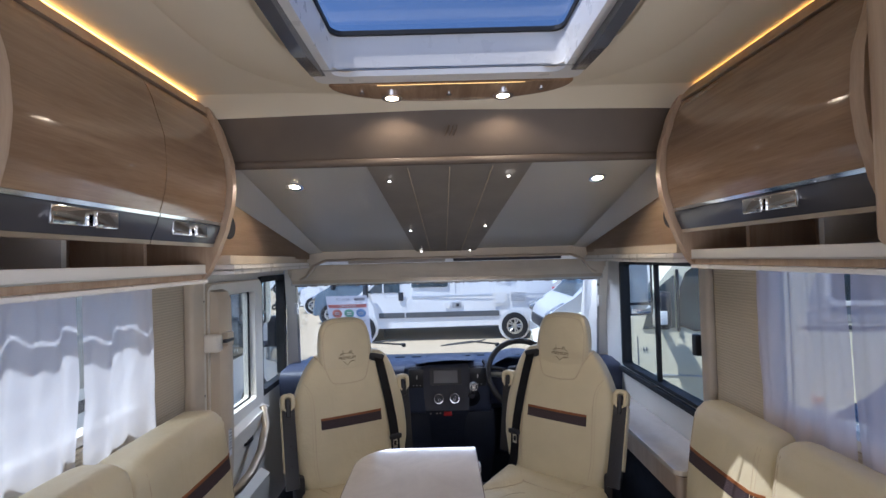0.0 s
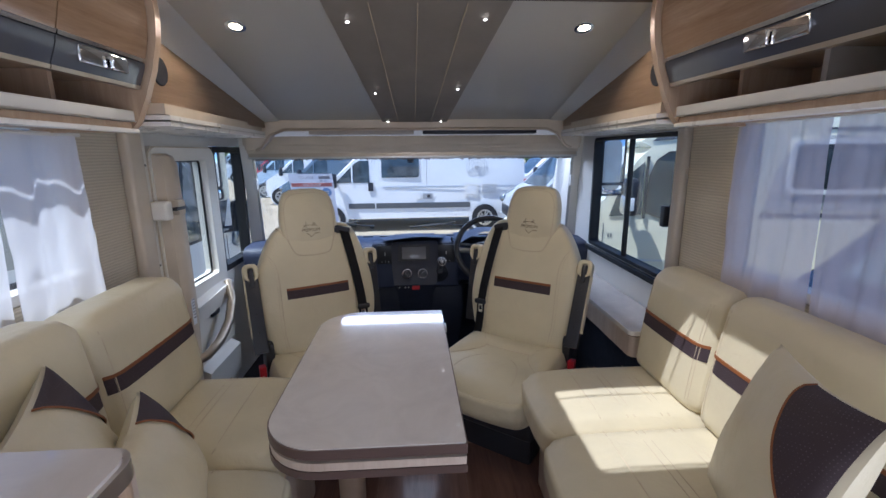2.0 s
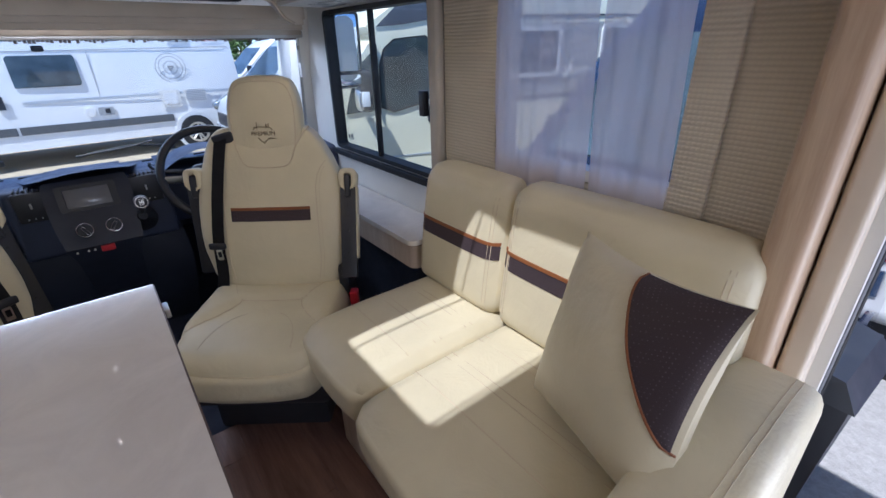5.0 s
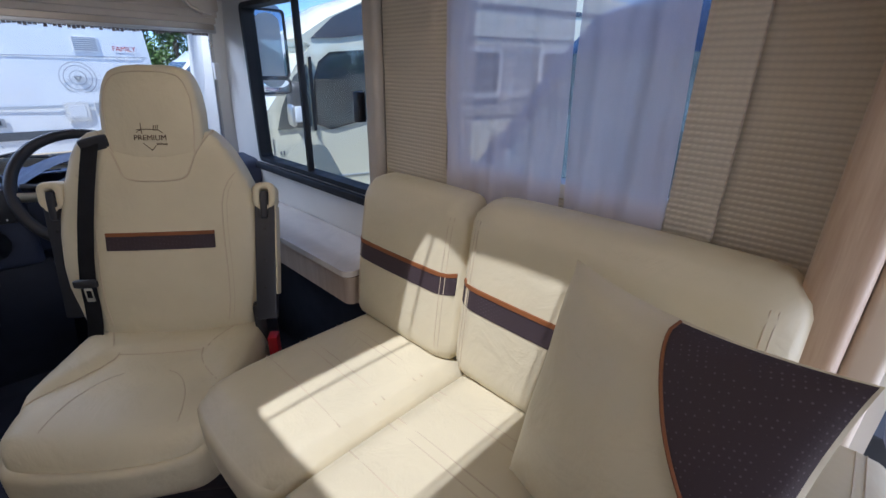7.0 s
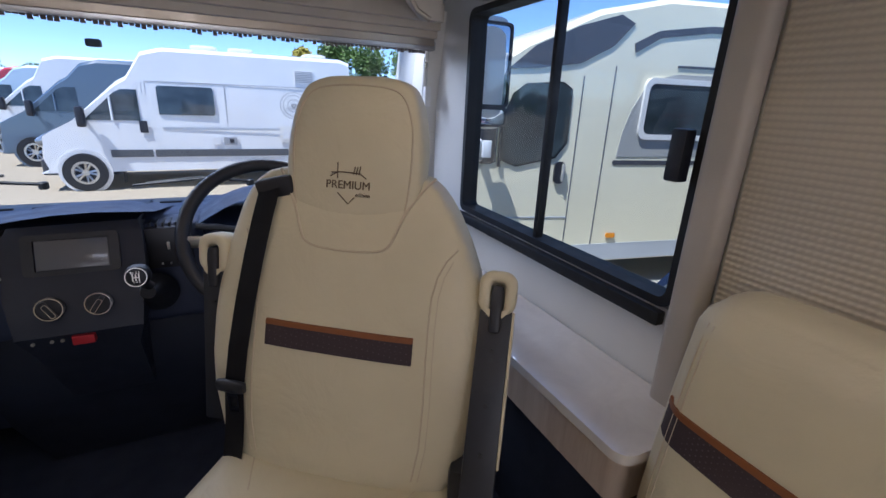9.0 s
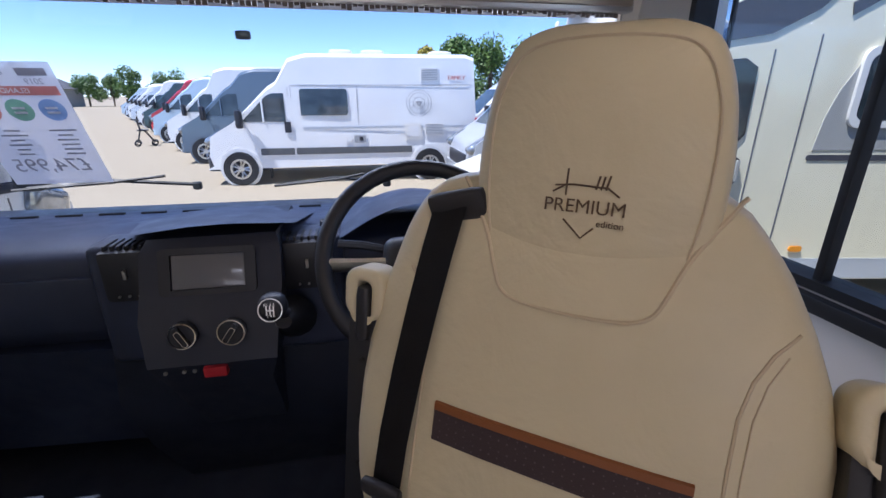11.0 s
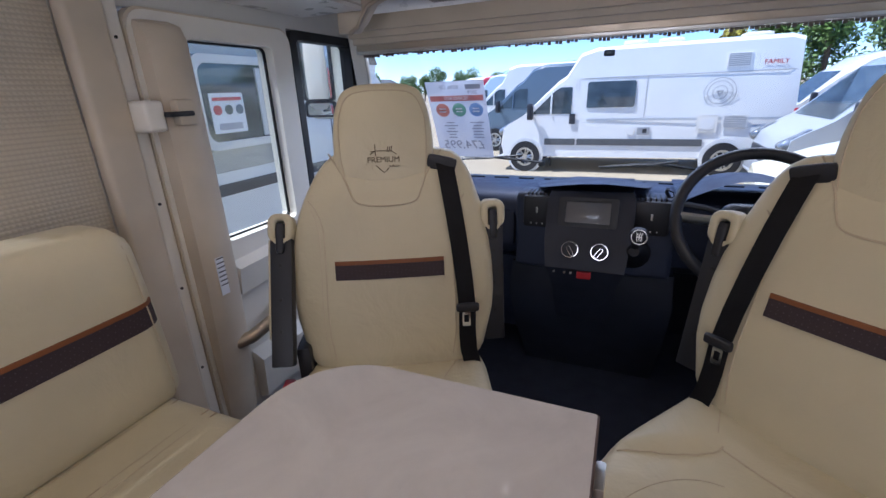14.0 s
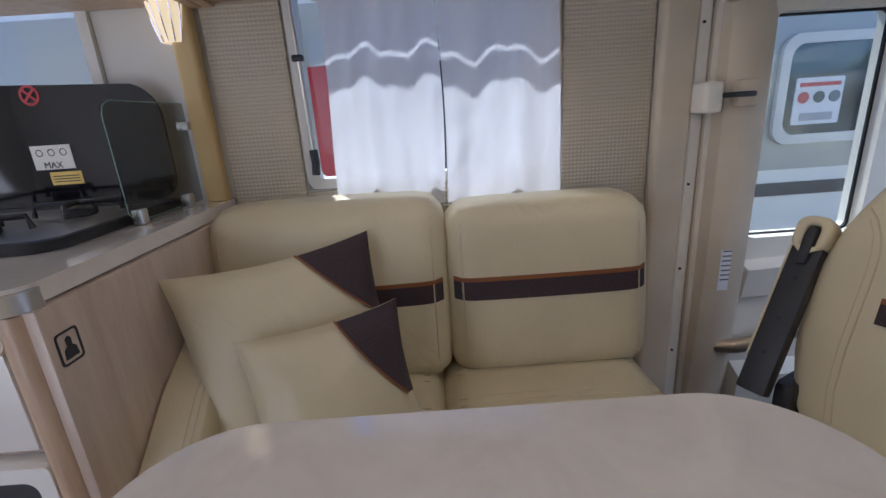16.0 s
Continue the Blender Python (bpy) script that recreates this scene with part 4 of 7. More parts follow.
def pillow(label, centre, w, h, t, turn, cut, depth):
    """A square scatter cushion with pointed corners and a dark corner patch edged with piping. turn: its pose."""
    p = thing("scatter_cushion", label, "cushion", "scatter cushions")
    p.matrix_basis = Matrix.Translation(centre) @ turn

    def skin(u, v, side, lift=0.0):
        # sides draw in towards the middle, so that the corners stand out as points
        x = u * w / 2 * (1 - 0.10 * (1 - v * v))
        z = v * h / 2 * (1 - 0.10 * (1 - u * u))
        fat = max(0.0, (1 - u * u) * (1 - v * v)) ** 0.42
        wr = 0.006 * noise.noise(Vector((u * 2.2, v * 2.2, 3.1 * side + centre[1] * 5))) * fat
        return (x, side * (t / 2 * fat + lift + 0.002) + wr, z)
    n = 26
    bm = bmesh.new()
    front = [[bm.verts.new(skin(-1 + 2 * i / n, -1 + 2 * j / n, -1)) for i in range(n + 1)] for j in range(n + 1)]
    rear = [[front[j][i] if i in (0, n) or j in (0, n) else bm.verts.new(skin(-1 + 2 * i / n, -1 + 2 * j / n, 1)) for i in range(n + 1)] for j in range(n + 1)]
    for g, flip in ((front, False), (rear, True)):
        for j in range(n):
            for i in range(n):
                q = (g[j][i], g[j][i + 1], g[j + 1][i + 1], g[j + 1][i])
                bm.faces.new(q[::-1] if flip else q)
    part("cover", bm, M["leather"], p)
    # the dark patch: what lies beyond a bowed line across the corner
    m = 26
    rows = []
    bm = bmesh.new()
    for j in range(m + 1):
        b = depth * j / m
        a = cut(b)
        rows.append([bm.verts.new(skin(-1 + 2 * (a + (0.997 - a) * i / m), 1 - 2 * b - 0.004, -1, 0.0050)) for i in range(m + 1)])
    for a, b in zip(rows, rows[1:]):
        for i in range(m):
            bm.faces.new((a[i], a[i + 1], b[i + 1], b[i]))
    part("corner_patch", bm, M["brown"], p, "dark brown patterned corner patch")
    line = [skin(-1 + 2 * cut(depth * j / m), 1 - 2 * depth * j / m - 0.003, -1, 0.0055) for j in range(m + 1)]
    part("piping", tube(line, 0.0024, 6), M["piping"], p, "orange-brown piping")
    return p


def axes(right, up):
    """The turn of a cushion from its own right and up; its front looks along right x up."""
    x = Vector(right).normalized()
    z = (Vector(up) - x * Vector(up).dot(x)).normalized()
    y = z.cross(x)
    return Matrix((x, y, z)).transposed().to_4x4()


pillow("cream scatter cushion with dark brown corner on the entrance sofa", (0.728, 0.840, 0.705), 0.38, 0.39, 0.15, axes((-0.33, -0.93, 0.08), (0.30, -0.07, 0.95)), lambda b: 0.53 + 0.45 * b + 0.40 * b * b, 0.66)
pillow("large cream scatter cushion with dark brown corner against the sofa back", (-0.705, 0.925, 0.655), 0.42, 0.40, 0.13, axes((-0.42, 0.89, 0.06), (-0.36, -0.06, 0.93)), lambda b: 0.60 + 0.55 * b + 0.55 * b * b, 0.48)
pillow("small cream scatter cushion with dark brown corner on the sofa seat", (-0.595, 1.025, 0.605), 0.31, 0.29, 0.12, axes((-0.36, 0.92, 0.05), (-0.42, -0.04, 0.90)), lambda b: 0.58 + 0.32 * b + 0.42 * b * b, 0.62)

# ---- table ----
tb = thing("table", "pale mottled laminate table with brown edge on one metal leg", "table")
o = round_rect(-0.335, 0.885, 0.092, 1.66, 0.13, 9, (1, 0, 0, 1))
o = [(x - (0.006 * (y - 0.885) / 0.8 if x > 0 else 0), y) for x, y in o]
SAG = Matrix.Translation((0, 1.24, 0.735)) @ pose(0, 0, 0, -0.4) @ Matrix.Translation((0, -1.24, -0.735))
part("top", moved(prism(o, 2, 0.727, 0.745, 0.002), SAG), M["tabletop"], tb)
grow = lambda d: [(-0.12 + (x + 0.12) * (1 + d / 0.21), 1.27 + (y - 1.27) * (1 + d / 0.40)) for x, y in o]
part("edge_band", moved(prism(grow(0.003), 2, 0.721, 0.7425), SAG), M["edge"], tb, "dark brown edge")
part("lower_leaf", prism(grow(0.001), 2, 0.697, 0.715), M["ashwood"], tb, "folded lower leaf with wood edge")
part("lower_edge", prism(grow(0.003), 2, 0.679, 0.696), M["edge"], tb)
part("hinge_plate", box((0.090, 1.58, 0.683), (0.102, 1.625, 0.705), 0.003), M["alu"], tb)
part("slide", box((-0.24, 0.98, 0.660), (0.0, 1.48, 0.679), 0.004), M["alu"], tb)
leg = part("leg", rings([[(-0.205 + r * math.cos(a), 1.24 + r * math.sin(a), z) for a in (2 * math.pi * k / 24 for k in range(24))] for r, z in ((0.045, 0.012), (0.042, 0.05), (0.038, 0.30), (0.040, 0.60), (0.06, 0.661))]), M["champagne"], tb, "champagne metal column")
part("foot_plate", moved(disc(0.125, 0.014, 36, 0.005), pose(-0.205, 1.24, 0.0)), M["champagne"], tb)
for k in range(6):
    a = 2 * math.pi * k / 6
    part("bolt", moved(disc(0.007, 0.004, 8), pose(-0.205 + 0.10 * math.cos(a), 1.24 + 0.10 * math.sin(a), 0.013)), M["alu"], tb)

KITCHEN = Matrix.Translation((-0.045, 0.047, 0.042))
# ---- kitchen unit ----
ku = thing("kitchen_unit", "pale wood kitchen unit with white drawer fronts", "kitchen unit")
part("end_panel", box((-1.05, 0.628, -0.042), (-0.375, 0.650, 0.838), 0.003), M["ashwood"], ku, "pale ash end panel")
part("carcass", box((-1.05, -0.9, -0.042), (-0.40, 0.627, 0.70)), M["ashwood"], ku)
part("corner_post", tube([(-0.385, 0.615, -0.042), (-0.385, 0.615, 0.835)], 0.022, 14), M["woodx"], ku)
part("top_rail", box((-0.405, -0.9, 0.80), (-0.385, 0.60, 0.838), 0.003), M["woodx"], ku)
dr = part("drawer_front", box((-0.40, 0.05, 0.62), (-0.378, 0.585, 0.792), 0.004), M["white"], ku, "white drawer front")
part("knob", rings([[(x, 0.46 + r * math.cos(a), 0.70 + r * math.sin(a)) for a in (2 * math.pi * k / 20 for k in range(20))] for x, r in ((-0.378, 0.012), (-0.362, 0.010), (-0.354, 0.021), (-0.346, 0.023), (-0.342, 0.018))]), M["chrome"], dr, "round chrome knob")
part("catch", rings([[(x, 0.59 + r * math.cos(a), 0.80 + r * math.sin(a)) for a in (2 * math.pi * k / 16 for k in range(16))] for x, r in ((-0.40, 0.02), (-0.37, 0.02), (-0.365, 0.016))]), M["champagne"], ku)
bx = part("appliance_niche", frame_of(round_rect(-0.2, 0.20, 0.60, 0.60, 0.01), round_rect(-0.17, 0.23, 0.575, 0.575, 0.02), 0, -0.40, -0.365), M["white"], ku, "white niche frame")
part("appliance", box((-0.47, -0.165, 0.235), (-0.398, 0.57, 0.57), 0.004), M["plastic_dark"], ku, "black appliance front")
for y in (0.30, 0.50):
    part("control_dial", moved(ring(0.018, 0.03, 0.006, 24), pose(-0.398, y, 0.42, 0, 90, 0)), M["alu"], ku)
for k in range(2):
    part("vent_slit", box((-0.3785, 0.40 + 0.02 * k, 0.628), (-0.3765, 0.41 + 0.02 * k, 0.66)), M["ink"], ku)
wt = thing("worktop", "glossy pale stone-look kitchen worktop with metal nose edge", "worktop")
part("slab", prism(round_rect(-1.05, -0.9, -0.362, 0.640, 0.04, 6, (0, 0, 1, 0)), 2, 0.842, 0.872, 0.004), M["tabletop"], wt)
part("nose", prism(round_rect(-0.40, -0.9, -0.355, 0.648, 0.043, 6, (0, 0, 1, 0)), 2, 0.838, 0.866, 0.004), M["alu"], wt, "satin metal nose edge")
hob = thing("hob", "steel gas hob with black pan supports and raised black glass lid", "hob")
part("tray", prism(round_rect(-0.99, -0.20, -0.56, 0.53, 0.05), 2, 0.874, 0.884, 0.003), M["alu"], hob)
part("tray_edge", frame_of(round_rect(-1.0, -0.21, -0.55, 0.54, 0.055), round_rect(-0.985, -0.195, -0.565, 0.525, 0.05), 2, 0.873, 0.892), M["rubber"], hob)
for bxx, byy in ((-0.86, 0.36), (-0.68, 0.30), (-0.78, 0.05)):
    part("burner", moved(disc(0.035, 0.02, 24, 0.004), pose(bxx, byy, 0.884)), M["plastic_dark"], hob)
    for a in (0, 90):
        ca, sa = math.cos(radians(a + 20)), math.sin(radians(a + 20))
        part("pan_support", tube([(bxx - 0.085 * ca, byy - 0.085 * sa, 0.889), (bxx - 0.08 * ca, byy - 0.08 * sa, 0.915), (bxx + 0.08 * ca, byy + 0.08 * sa, 0.915), (bxx + 0.085 * ca, byy + 0.085 * sa, 0.889)], 0.006, 6), M["plastic_dark"], hob)
lid = round_rect(-0.21, 0.890, 0.52, 1.205, 0.06, 8)
lid = [(y, z - 0.045 * max(0.0, (y - 0.25) / 0.27) ** 2 * (z > 1.05)) for y, z in lid]
lidp = part("glass_lid", prism(lid, 0, -1.005, -0.997, 0.002), mat_plain("black_glass", (0.008, 0.008, 0.011), 0.06), hob, "raised black glass lid")
part("warning_ring", moved(ring(0.018, 0.024, 0.001, 28), pose(-0.9965, 0.215, 1.165, 0, 90, 0)), M["red"], lidp)
part("warning_bar", moved(box((-0.018, -0.003, 0), (0.018, 0.003, 0.001)), pose(-0.9965, 0.215, 1.165, 0, 90, 0) @ pose(0, 0, 0, 0, 0, 45)), M["red"], lidp)
part("warning_bar", moved(box((-0.018, -0.003, 0), (0.018, 0.003, 0.001)), pose(-0.9962, 0.215, 1.165, 0, 90, 0) @ pose(0, 0, 0, 0, 0, -45)), M["red"], lidp)
part("grey_label", box((-0.9966, 0.175, 0.985), (-0.9955, 0.275, 1.045)), M["offwhite"], lidp)
part("yellow_label", box((-0.9966, 0.205, 0.945), (-0.9955, 0.285, 0.978)), mat_plain("yellow_sticker", (0.7, 0.5, 0.12), 0.5), lidp)
words("MAX", 0.022, Matrix.Translation((-0.9953, 0.222, 0.995)) @ pose(0, 0, 0, 90, 0, 90), M["ink"], lidp)
for k in range(3):
    part("label_drawing", moved(ring(0.007, 0.009, 0.0006, 16), pose(-0.9955, 0.195 + 0.03 * k, 1.027, 0, 90, 0)), M["ink"], lidp)
for k in range(3):
    part("label_line", box((-0.9955, 0.212, 0.952 + 0.007 * k), (-0.9950, 0.278, 0.9545 + 0.007 * k)), M["ink"], lidp)
gs = thing("splash_screen", "clear glass splash screen with metal clips on the worktop", "glass screen")
part("pane", prism([(x, z) for x, z in round_rect(-1.02, 0.878, -0.725, 1.125, 0.03, 6, (0, 1, 1, 0))], 1, 0.560, 0.565), mat_glass("screen_glass", (0.70, 0.73, 0.73)), gs)
part("edge_glint", tube([(-0.9985, 0.5625, 0.880), (-0.7465, 0.5625, 0.880), (-0.7265, 0.5625, 0.90), (-0.7265, 0.5625, 1.095), (-0.735, 0.5625, 1.113), (-0.755, 0.5625, 1.1235), (-1.018, 0.5625, 1.1245)], 0.0010, 5), mat_plain("green_glass_edge", (0.35, 0.5, 0.46), 0.2), gs)
for x in (-0.955, -0.76):
    part("clip", box((x - 0.012, 0.552, 0.873), (x + 0.012, 0.573, 0.905), 0.003), M["alu"], gs)
part("corner_clip", box((-1.03, 0.548, 1.06), (-1.0, 0.577, 1.08), 0.003), M["alu"], gs)
gt = thing("wall_trim", "amber lit corner trim beside the hob", "trim")
part("strip", prism(round_rect(-1.052, 0.575, -1.01, 0.63, 0.012), 2, 0.873, 1.385), mat_plain("honey_trim", (0.62, 0.45, 0.20), 0.45), gt)
wl = thing("wall_lamp", "ribbed clear acrylic wall lamp glowing warm", "lamp")
part("body", rings([[(-1.02 + r * math.cos(a), 0.53 + 1.2 * r * math.sin(a), z) for a in (2 * math.pi * k / 12 for k in range(12))] for r, z in ((0.022, 1.265), (0.030, 1.30), (0.042, 1.375))]), mat_glow("warm_acrylic", (1.0, 0.78, 0.45), 0.35), wl)
for k in range(12):
    a = 2 * math.pi * k / 12
    part("rib", tube([(-1.02 + 0.023 * math.cos(a), 0.53 + 0.0276 * math.sin(a), 1.265), (-1.02 + 0.031 * math.cos(a), 0.53 + 0.0372 * math.sin(a), 1.30), (-1.02 + 0.043 * math.cos(a), 0.53 + 0.0516 * math.sin(a), 1.375)], 0.002, 5), M["chrome"], wl)
sg = thing("picto_sticker", "small square sticker with a black bust symbol", "sticker")
part("border", frame_of(round_rect(-0.428, 0.745, -0.388, 0.795, 0.006), round_rect(-0.425, 0.748, -0.391, 0.792, 0.005), 1, 0.6505, 0.6515), M["ink"], sg)
part("symbol", prism([(-0.420, 0.753), (-0.396, 0.753), (-0.398, 0.767), (-0.404, 0.772), (-0.403, 0.782), (-0.408, 0.786), (-0.413, 0.782), (-0.412, 0.772), (-0.418, 0.767)], 1, 0.6505, 0.6515), M["ink"], sg)
wl.location.y += 0.05
for ob in (ku, wt, hob, gs, gt, wl, sg):
    ob.matrix_basis = KITCHEN @ ob.matrix_basis


# ---- cab seats ----
def smooth_line(pts, n=5):
    """A soft curve through points of a plane."""
    p = [Vector(q) for q in pts]
    p = [2 * p[0] - p[1]] + p + [2 * p[-1] - p[-2]]
    out = []
    for a, b, c, d in zip(p, p[1:], p[2:], p[3:]):
        for k in range(n):
            t = k / n
            out.append(tuple(0.5 * (2 * b + (c - a) * t + (2 * a - 5 * b + 4 * c - d) * t * t + (3 * b - a - 3 * c + d) * t ** 3)))
    return out + [tuple(p[-2])]


def cab_seat(at, rz, belt, label):
    """A swivelled cab seat; the local front is -y. belt: the side (+1 or -1) on which the belt runs."""
    s = thing("cab_seat", label, "seat", "cab seats", (*at, 0.0), rz)
    lean = 0.22
    base = lambda z: lean * (z - 0.70)
    prof = [(0.385, 0.160, 0.040), (0.402, 0.205, 0.072), (0.46, 0.240, 0.085), (0.56, 0.262, 0.088), (0.62, 0.268, 0.088), (0.70, 0.266, 0.085), (0.76, 0.258, 0.080), (0.82, 0.243, 0.075),
            (0.87, 0.222, 0.070), (0.92, 0.195, 0.064), (0.96, 0.165, 0.056), (0.985, 0.130, 0.045), (0.995, 0.07, 0.02)]

    wide = [(0.385, 1.0), (0.46, 1.03), (0.56, 1.05), (0.70, 1.05), (0.80, 1.06), (0.87, 1.10), (0.92, 1.17), (0.96, 1.25), (0.985, 1.32), (0.995, 1.42)]

    def belt_side(z):
        """How much wider the back is on the side of the belt."""
        for (za, ka), (zb, kb) in zip(wide, wide[1:]):
            if z <= zb:
                return ka + (kb - ka) * max(0.0, (z - za) / (zb - za))
        return wide[-1][1]

    def at_z(z):
        for (za, wa, da), (zb, wb, db) in zip(prof, prof[1:]):
            if z <= zb:
                k = (z - za) / (zb - za)
                return wa + (wb - wa) * k, da + (db - da) * k
        return prof[-1][1:]
    N = 3.2

    def loop(w, d, z, yc, n=40, e=N):
        out = []
        for k in range(n):
            a = 2 * math.pi * (k + 0.5) / n
            c, sn = math.cos(a), math.sin(a)
            out.append((w * math.copysign(abs(c) ** (2 / e), c), yc + d * math.copysign(abs(sn) ** (2 / e), sn) - (0.018 * (abs(c) ** 4) if sn < 0 else 0), z))
        return out

    def front(x, z, lift=0.0):
        w, d = at_z(z)
        if x * belt > 0:
            w *= belt_side(z)
        k = min(0.999, abs(x / w))
        sn = (1 - k ** N) ** (1 / N)
        return (x, base(z) + d * 0 + 0.085 - d * sn - 0.018 * k ** (4 * N / 2) - lift, z)
    zs = [0.385 + 0.61 * k / 38 for k in range(39)]
    shell = [[(x * (belt_side(z) if x * belt > 0 else 1.0), y, z) for x, y, z in loop(*at_z(z), z, base(z) + 0.085)] for z in zs]
    back = part("backrest", rings(shell), M["leather"], s)
    # head panel: a fuller pad with its own seam
    hp = [(0.865, 0.074, 0.012), (0.875, 0.094, 0.030), (0.91, 0.112, 0.043), (0.95, 0.127, 0.050), (1.00, 0.131, 0.054), (1.05, 0.128, 0.056), (1.09, 0.121, 0.053), (1.12, 0.110, 0.047), (1.14, 0.095, 0.040), (1.152, 0.065, 0.028), (1.156, 0.03, 0.012)]
    fine = smooth_line([(w, d, z) for z, w, d in hp], 4)
    hp = [(z, max(w, 0.01), max(d, 0.006)) for w, d, z in fine]
    hl = [loop(w, d, z, base(z) * 1.0 + 0.066, 36, 2.8) for z, w, d in hp]
    head = part("headrest", rings(hl), M["leather"], s)
    seam = smooth_line([(-0.150, 0.985), (-0.128, 0.960), (-0.106, 0.925), (-0.092, 0.890), (-0.080, 0.868), (-0.055, 0.858), (0.0, 0.855), (0.055, 0.858), (0.080, 0.868), (0.092, 0.890), (0.106, 0.925), (0.128, 0.960), (0.150, 0.985)])
    part("head_seam", tube([(x, front(x, z, 0.0005)[1], z) for x, z in seam], 0.0026, 6), M["seam"], back)
    top_seam = [(x, z) for x, z in ((-0.10, 0.90), (-0.110, 0.97), (-0.112, 1.04), (-0.106, 1.085), (-0.085, 1.125), (-0.04, 1.138), (0.04, 1.138), (0.085, 1.125), (0.106, 1.085), (0.112, 1.04), (0.110, 0.97), (0.10, 0.90))]

    def hfront(x, z, lift=0.0):
        for (za, wa, da), (zb, wb, db) in zip(hp, hp[1:]):
            if z <= zb:
                k = (z - za) / (zb - za)
                w, d = wa + (wb - wa) * k, da + (db - da) * k
                break
        k = min(0.999, abs(x / w))
        return (x, base(z) + 0.066 - d * (1 - k ** 2.8) ** (1 / 2.8) - 0.018 * k ** 5.6 - lift, z)
    part("top_seam", tube([hfront(x, z, 0.0005) for x, z in smooth_line(top_seam, 5)], 0.0018, 5), M["seam"], head)
    # wing seams and side bolsters
    for sd in (-1, 1):
        wing = [(0.158, 0.455), (0.168, 0.52), (0.170, 0.60), (0.168, 0.68), (0.167, 0.74), (0.168, 0.79), (0.175, 0.825), (0.188, 0.852), (0.206, 0.872)]
        part("wing_seam", tube([front(sd * x, z, 0.0005) for x, z in wing], 0.0018, 6), M["seam"], back)
        part("wing_seam", tube([front(sd * (x + 0.012), z, 0.0005) for x, z in wing[:-1]], 0.0009, 5), M["seam"], back)
    sx0, sx1 = -0.143, 0.143
    surf = lambda u, v, lift: front(sx0 + (sx1 - sx0) * u, 0.672 + 0.044 * v, lift)
    part("stripe", stripe_on(surf, 0, 1, 0, 0.86, 18, 2, 0.003), M["brown"], back, "dark brown fabric stripe")
    part("stripe_piping", stripe_on(surf, 0, 1, 0.88, 1.08, 18, 1, 0.0045), M["piping"], back, "orange-brown piping")
    # embroidered mark on the head panel
    mk = lambda x, z: hfront(x, z + 0.015, 0.001)
    t = words("PREMIUM", 0.0205, pose(0, hfront(0, 0.970, 0.0012)[1], 0.970, 90 - 12, 0, 0), M["embroid"], head, "embroidery", 0.0006)
    words("edition", 0.010, pose(0.028, hfront(0.028, 0.953, 0.0012)[1], 0.954, 90 - 12, 0, 0), M["embroid"], head, "embroidery", 0.0006)
    for line in ([(-0.032, 0.976), (-0.012, 0.978), (-0.002, 0.9775), (0.022, 0.9765), (0.034, 0.968)], [(-0.020, 0.966), (-0.020, 0.994)], [(-0.020, 0.9775), (-0.034, 0.969)],
                 [(-0.020, 0.941), (0.0, 0.922), (0.012, 0.934)], [(0.010, 0.974), (0.013, 0.988)], [(0.015, 0.974), (0.018, 0.988)], [(0.020, 0.974), (0.023, 0.989)]):
        part("embroidered_line", tube([mk(x, z) for x, z in line], 0.0011, 5), M["embroid"], head)
    # belt outlet shoulder, webbing and buckle tongue
    part("belt_outlet", moved(pad(0.078, 0.018, 0.040, 0.008, (0, 0, 0), 3), Matrix.Translation((belt * 0.150, base(0.965) + 0.026, 0.953)) @ pose(0, 0, 0, 10, belt * 14, 0)), M["plastic_dark"], s, "black belt outlet")
    web = [(0.158, 0.955), (0.166, 0.90), (0.176, 0.83), (0.186, 0.75), (0.195, 0.66), (0.200, 0.58), (0.198, 0.52), (0.200, 0.47), (0.215, 0.40)]
    bm = bmesh.new()
    rows = []
    for x, z in web:
        y = front(min(x, 0.19) * belt, max(z, 0.46), 0.012)[1]
        y = min(y, 0.03 + base(z))
        rows.append([bm.verts.new((belt * (x - 0.023), y - 0.003, z)), bm.verts.new((belt * (x + 0.023), y + 0.004, z))])
    for a, b in zip(rows, rows[1:]):
        bm.faces.new((a[0], a[1], b[1], b[0]))
    bmesh.ops.solidify(bm, geom=bm.faces[:], thickness=0.0025)
    part("seat_belt", bm, M["belt"], s, "black belt webbing")
    by = front(0.19 * belt, 0.575, 0.018)[1]
    tongue = part("belt_tongue", moved(pad(0.062, 0.016, 0.026, 0.008, (0, 0, 0), 3), Matrix.Translation((belt * 0.200, by, 0.590))), M["plastic_dark"], s)
    part("tongue_plate", moved(frame_of(round_rect(-0.011, -0.024, 0.011, 0.018, 0.003, 2), round_rect(-0.0065, -0.012, 0.0065, 0.010, 0.002, 2), 1, -0.002, 0.002), Matrix.Translation((belt * 0.196, by - 0.002, 0.560))), M["chrome"], tongue, "steel buckle plate")
    # seat cushion
    side_line = lambda y: 0.118 + 1.9 * max(0.0, -0.14 - y) ** 1.6

    def bolster(x, y):
        k = min(1.0, max(0.0, (max(abs(x) - side_line(y), y + 0.135) + 0.012) / 0.03))
        return 0.017 * k * k * (3 - 2 * k) - 0.005

    def warp(p, u):
        f = max(0.0, -u.y)
        return Vector((p.x * (1 - 0.10 * f ** 2 + 0.03 * (1 - f)), p.y - 0.215 - 0.03 * f * (1 - u.x ** 2), 0.322 + p.z - 0.03 * f ** 3 * max(0, u.z) + 0.018 * abs(u.x) ** 3 * max(0, u.z) + max(0, u.z) * bolster(p.x, p.y - 0.215)))
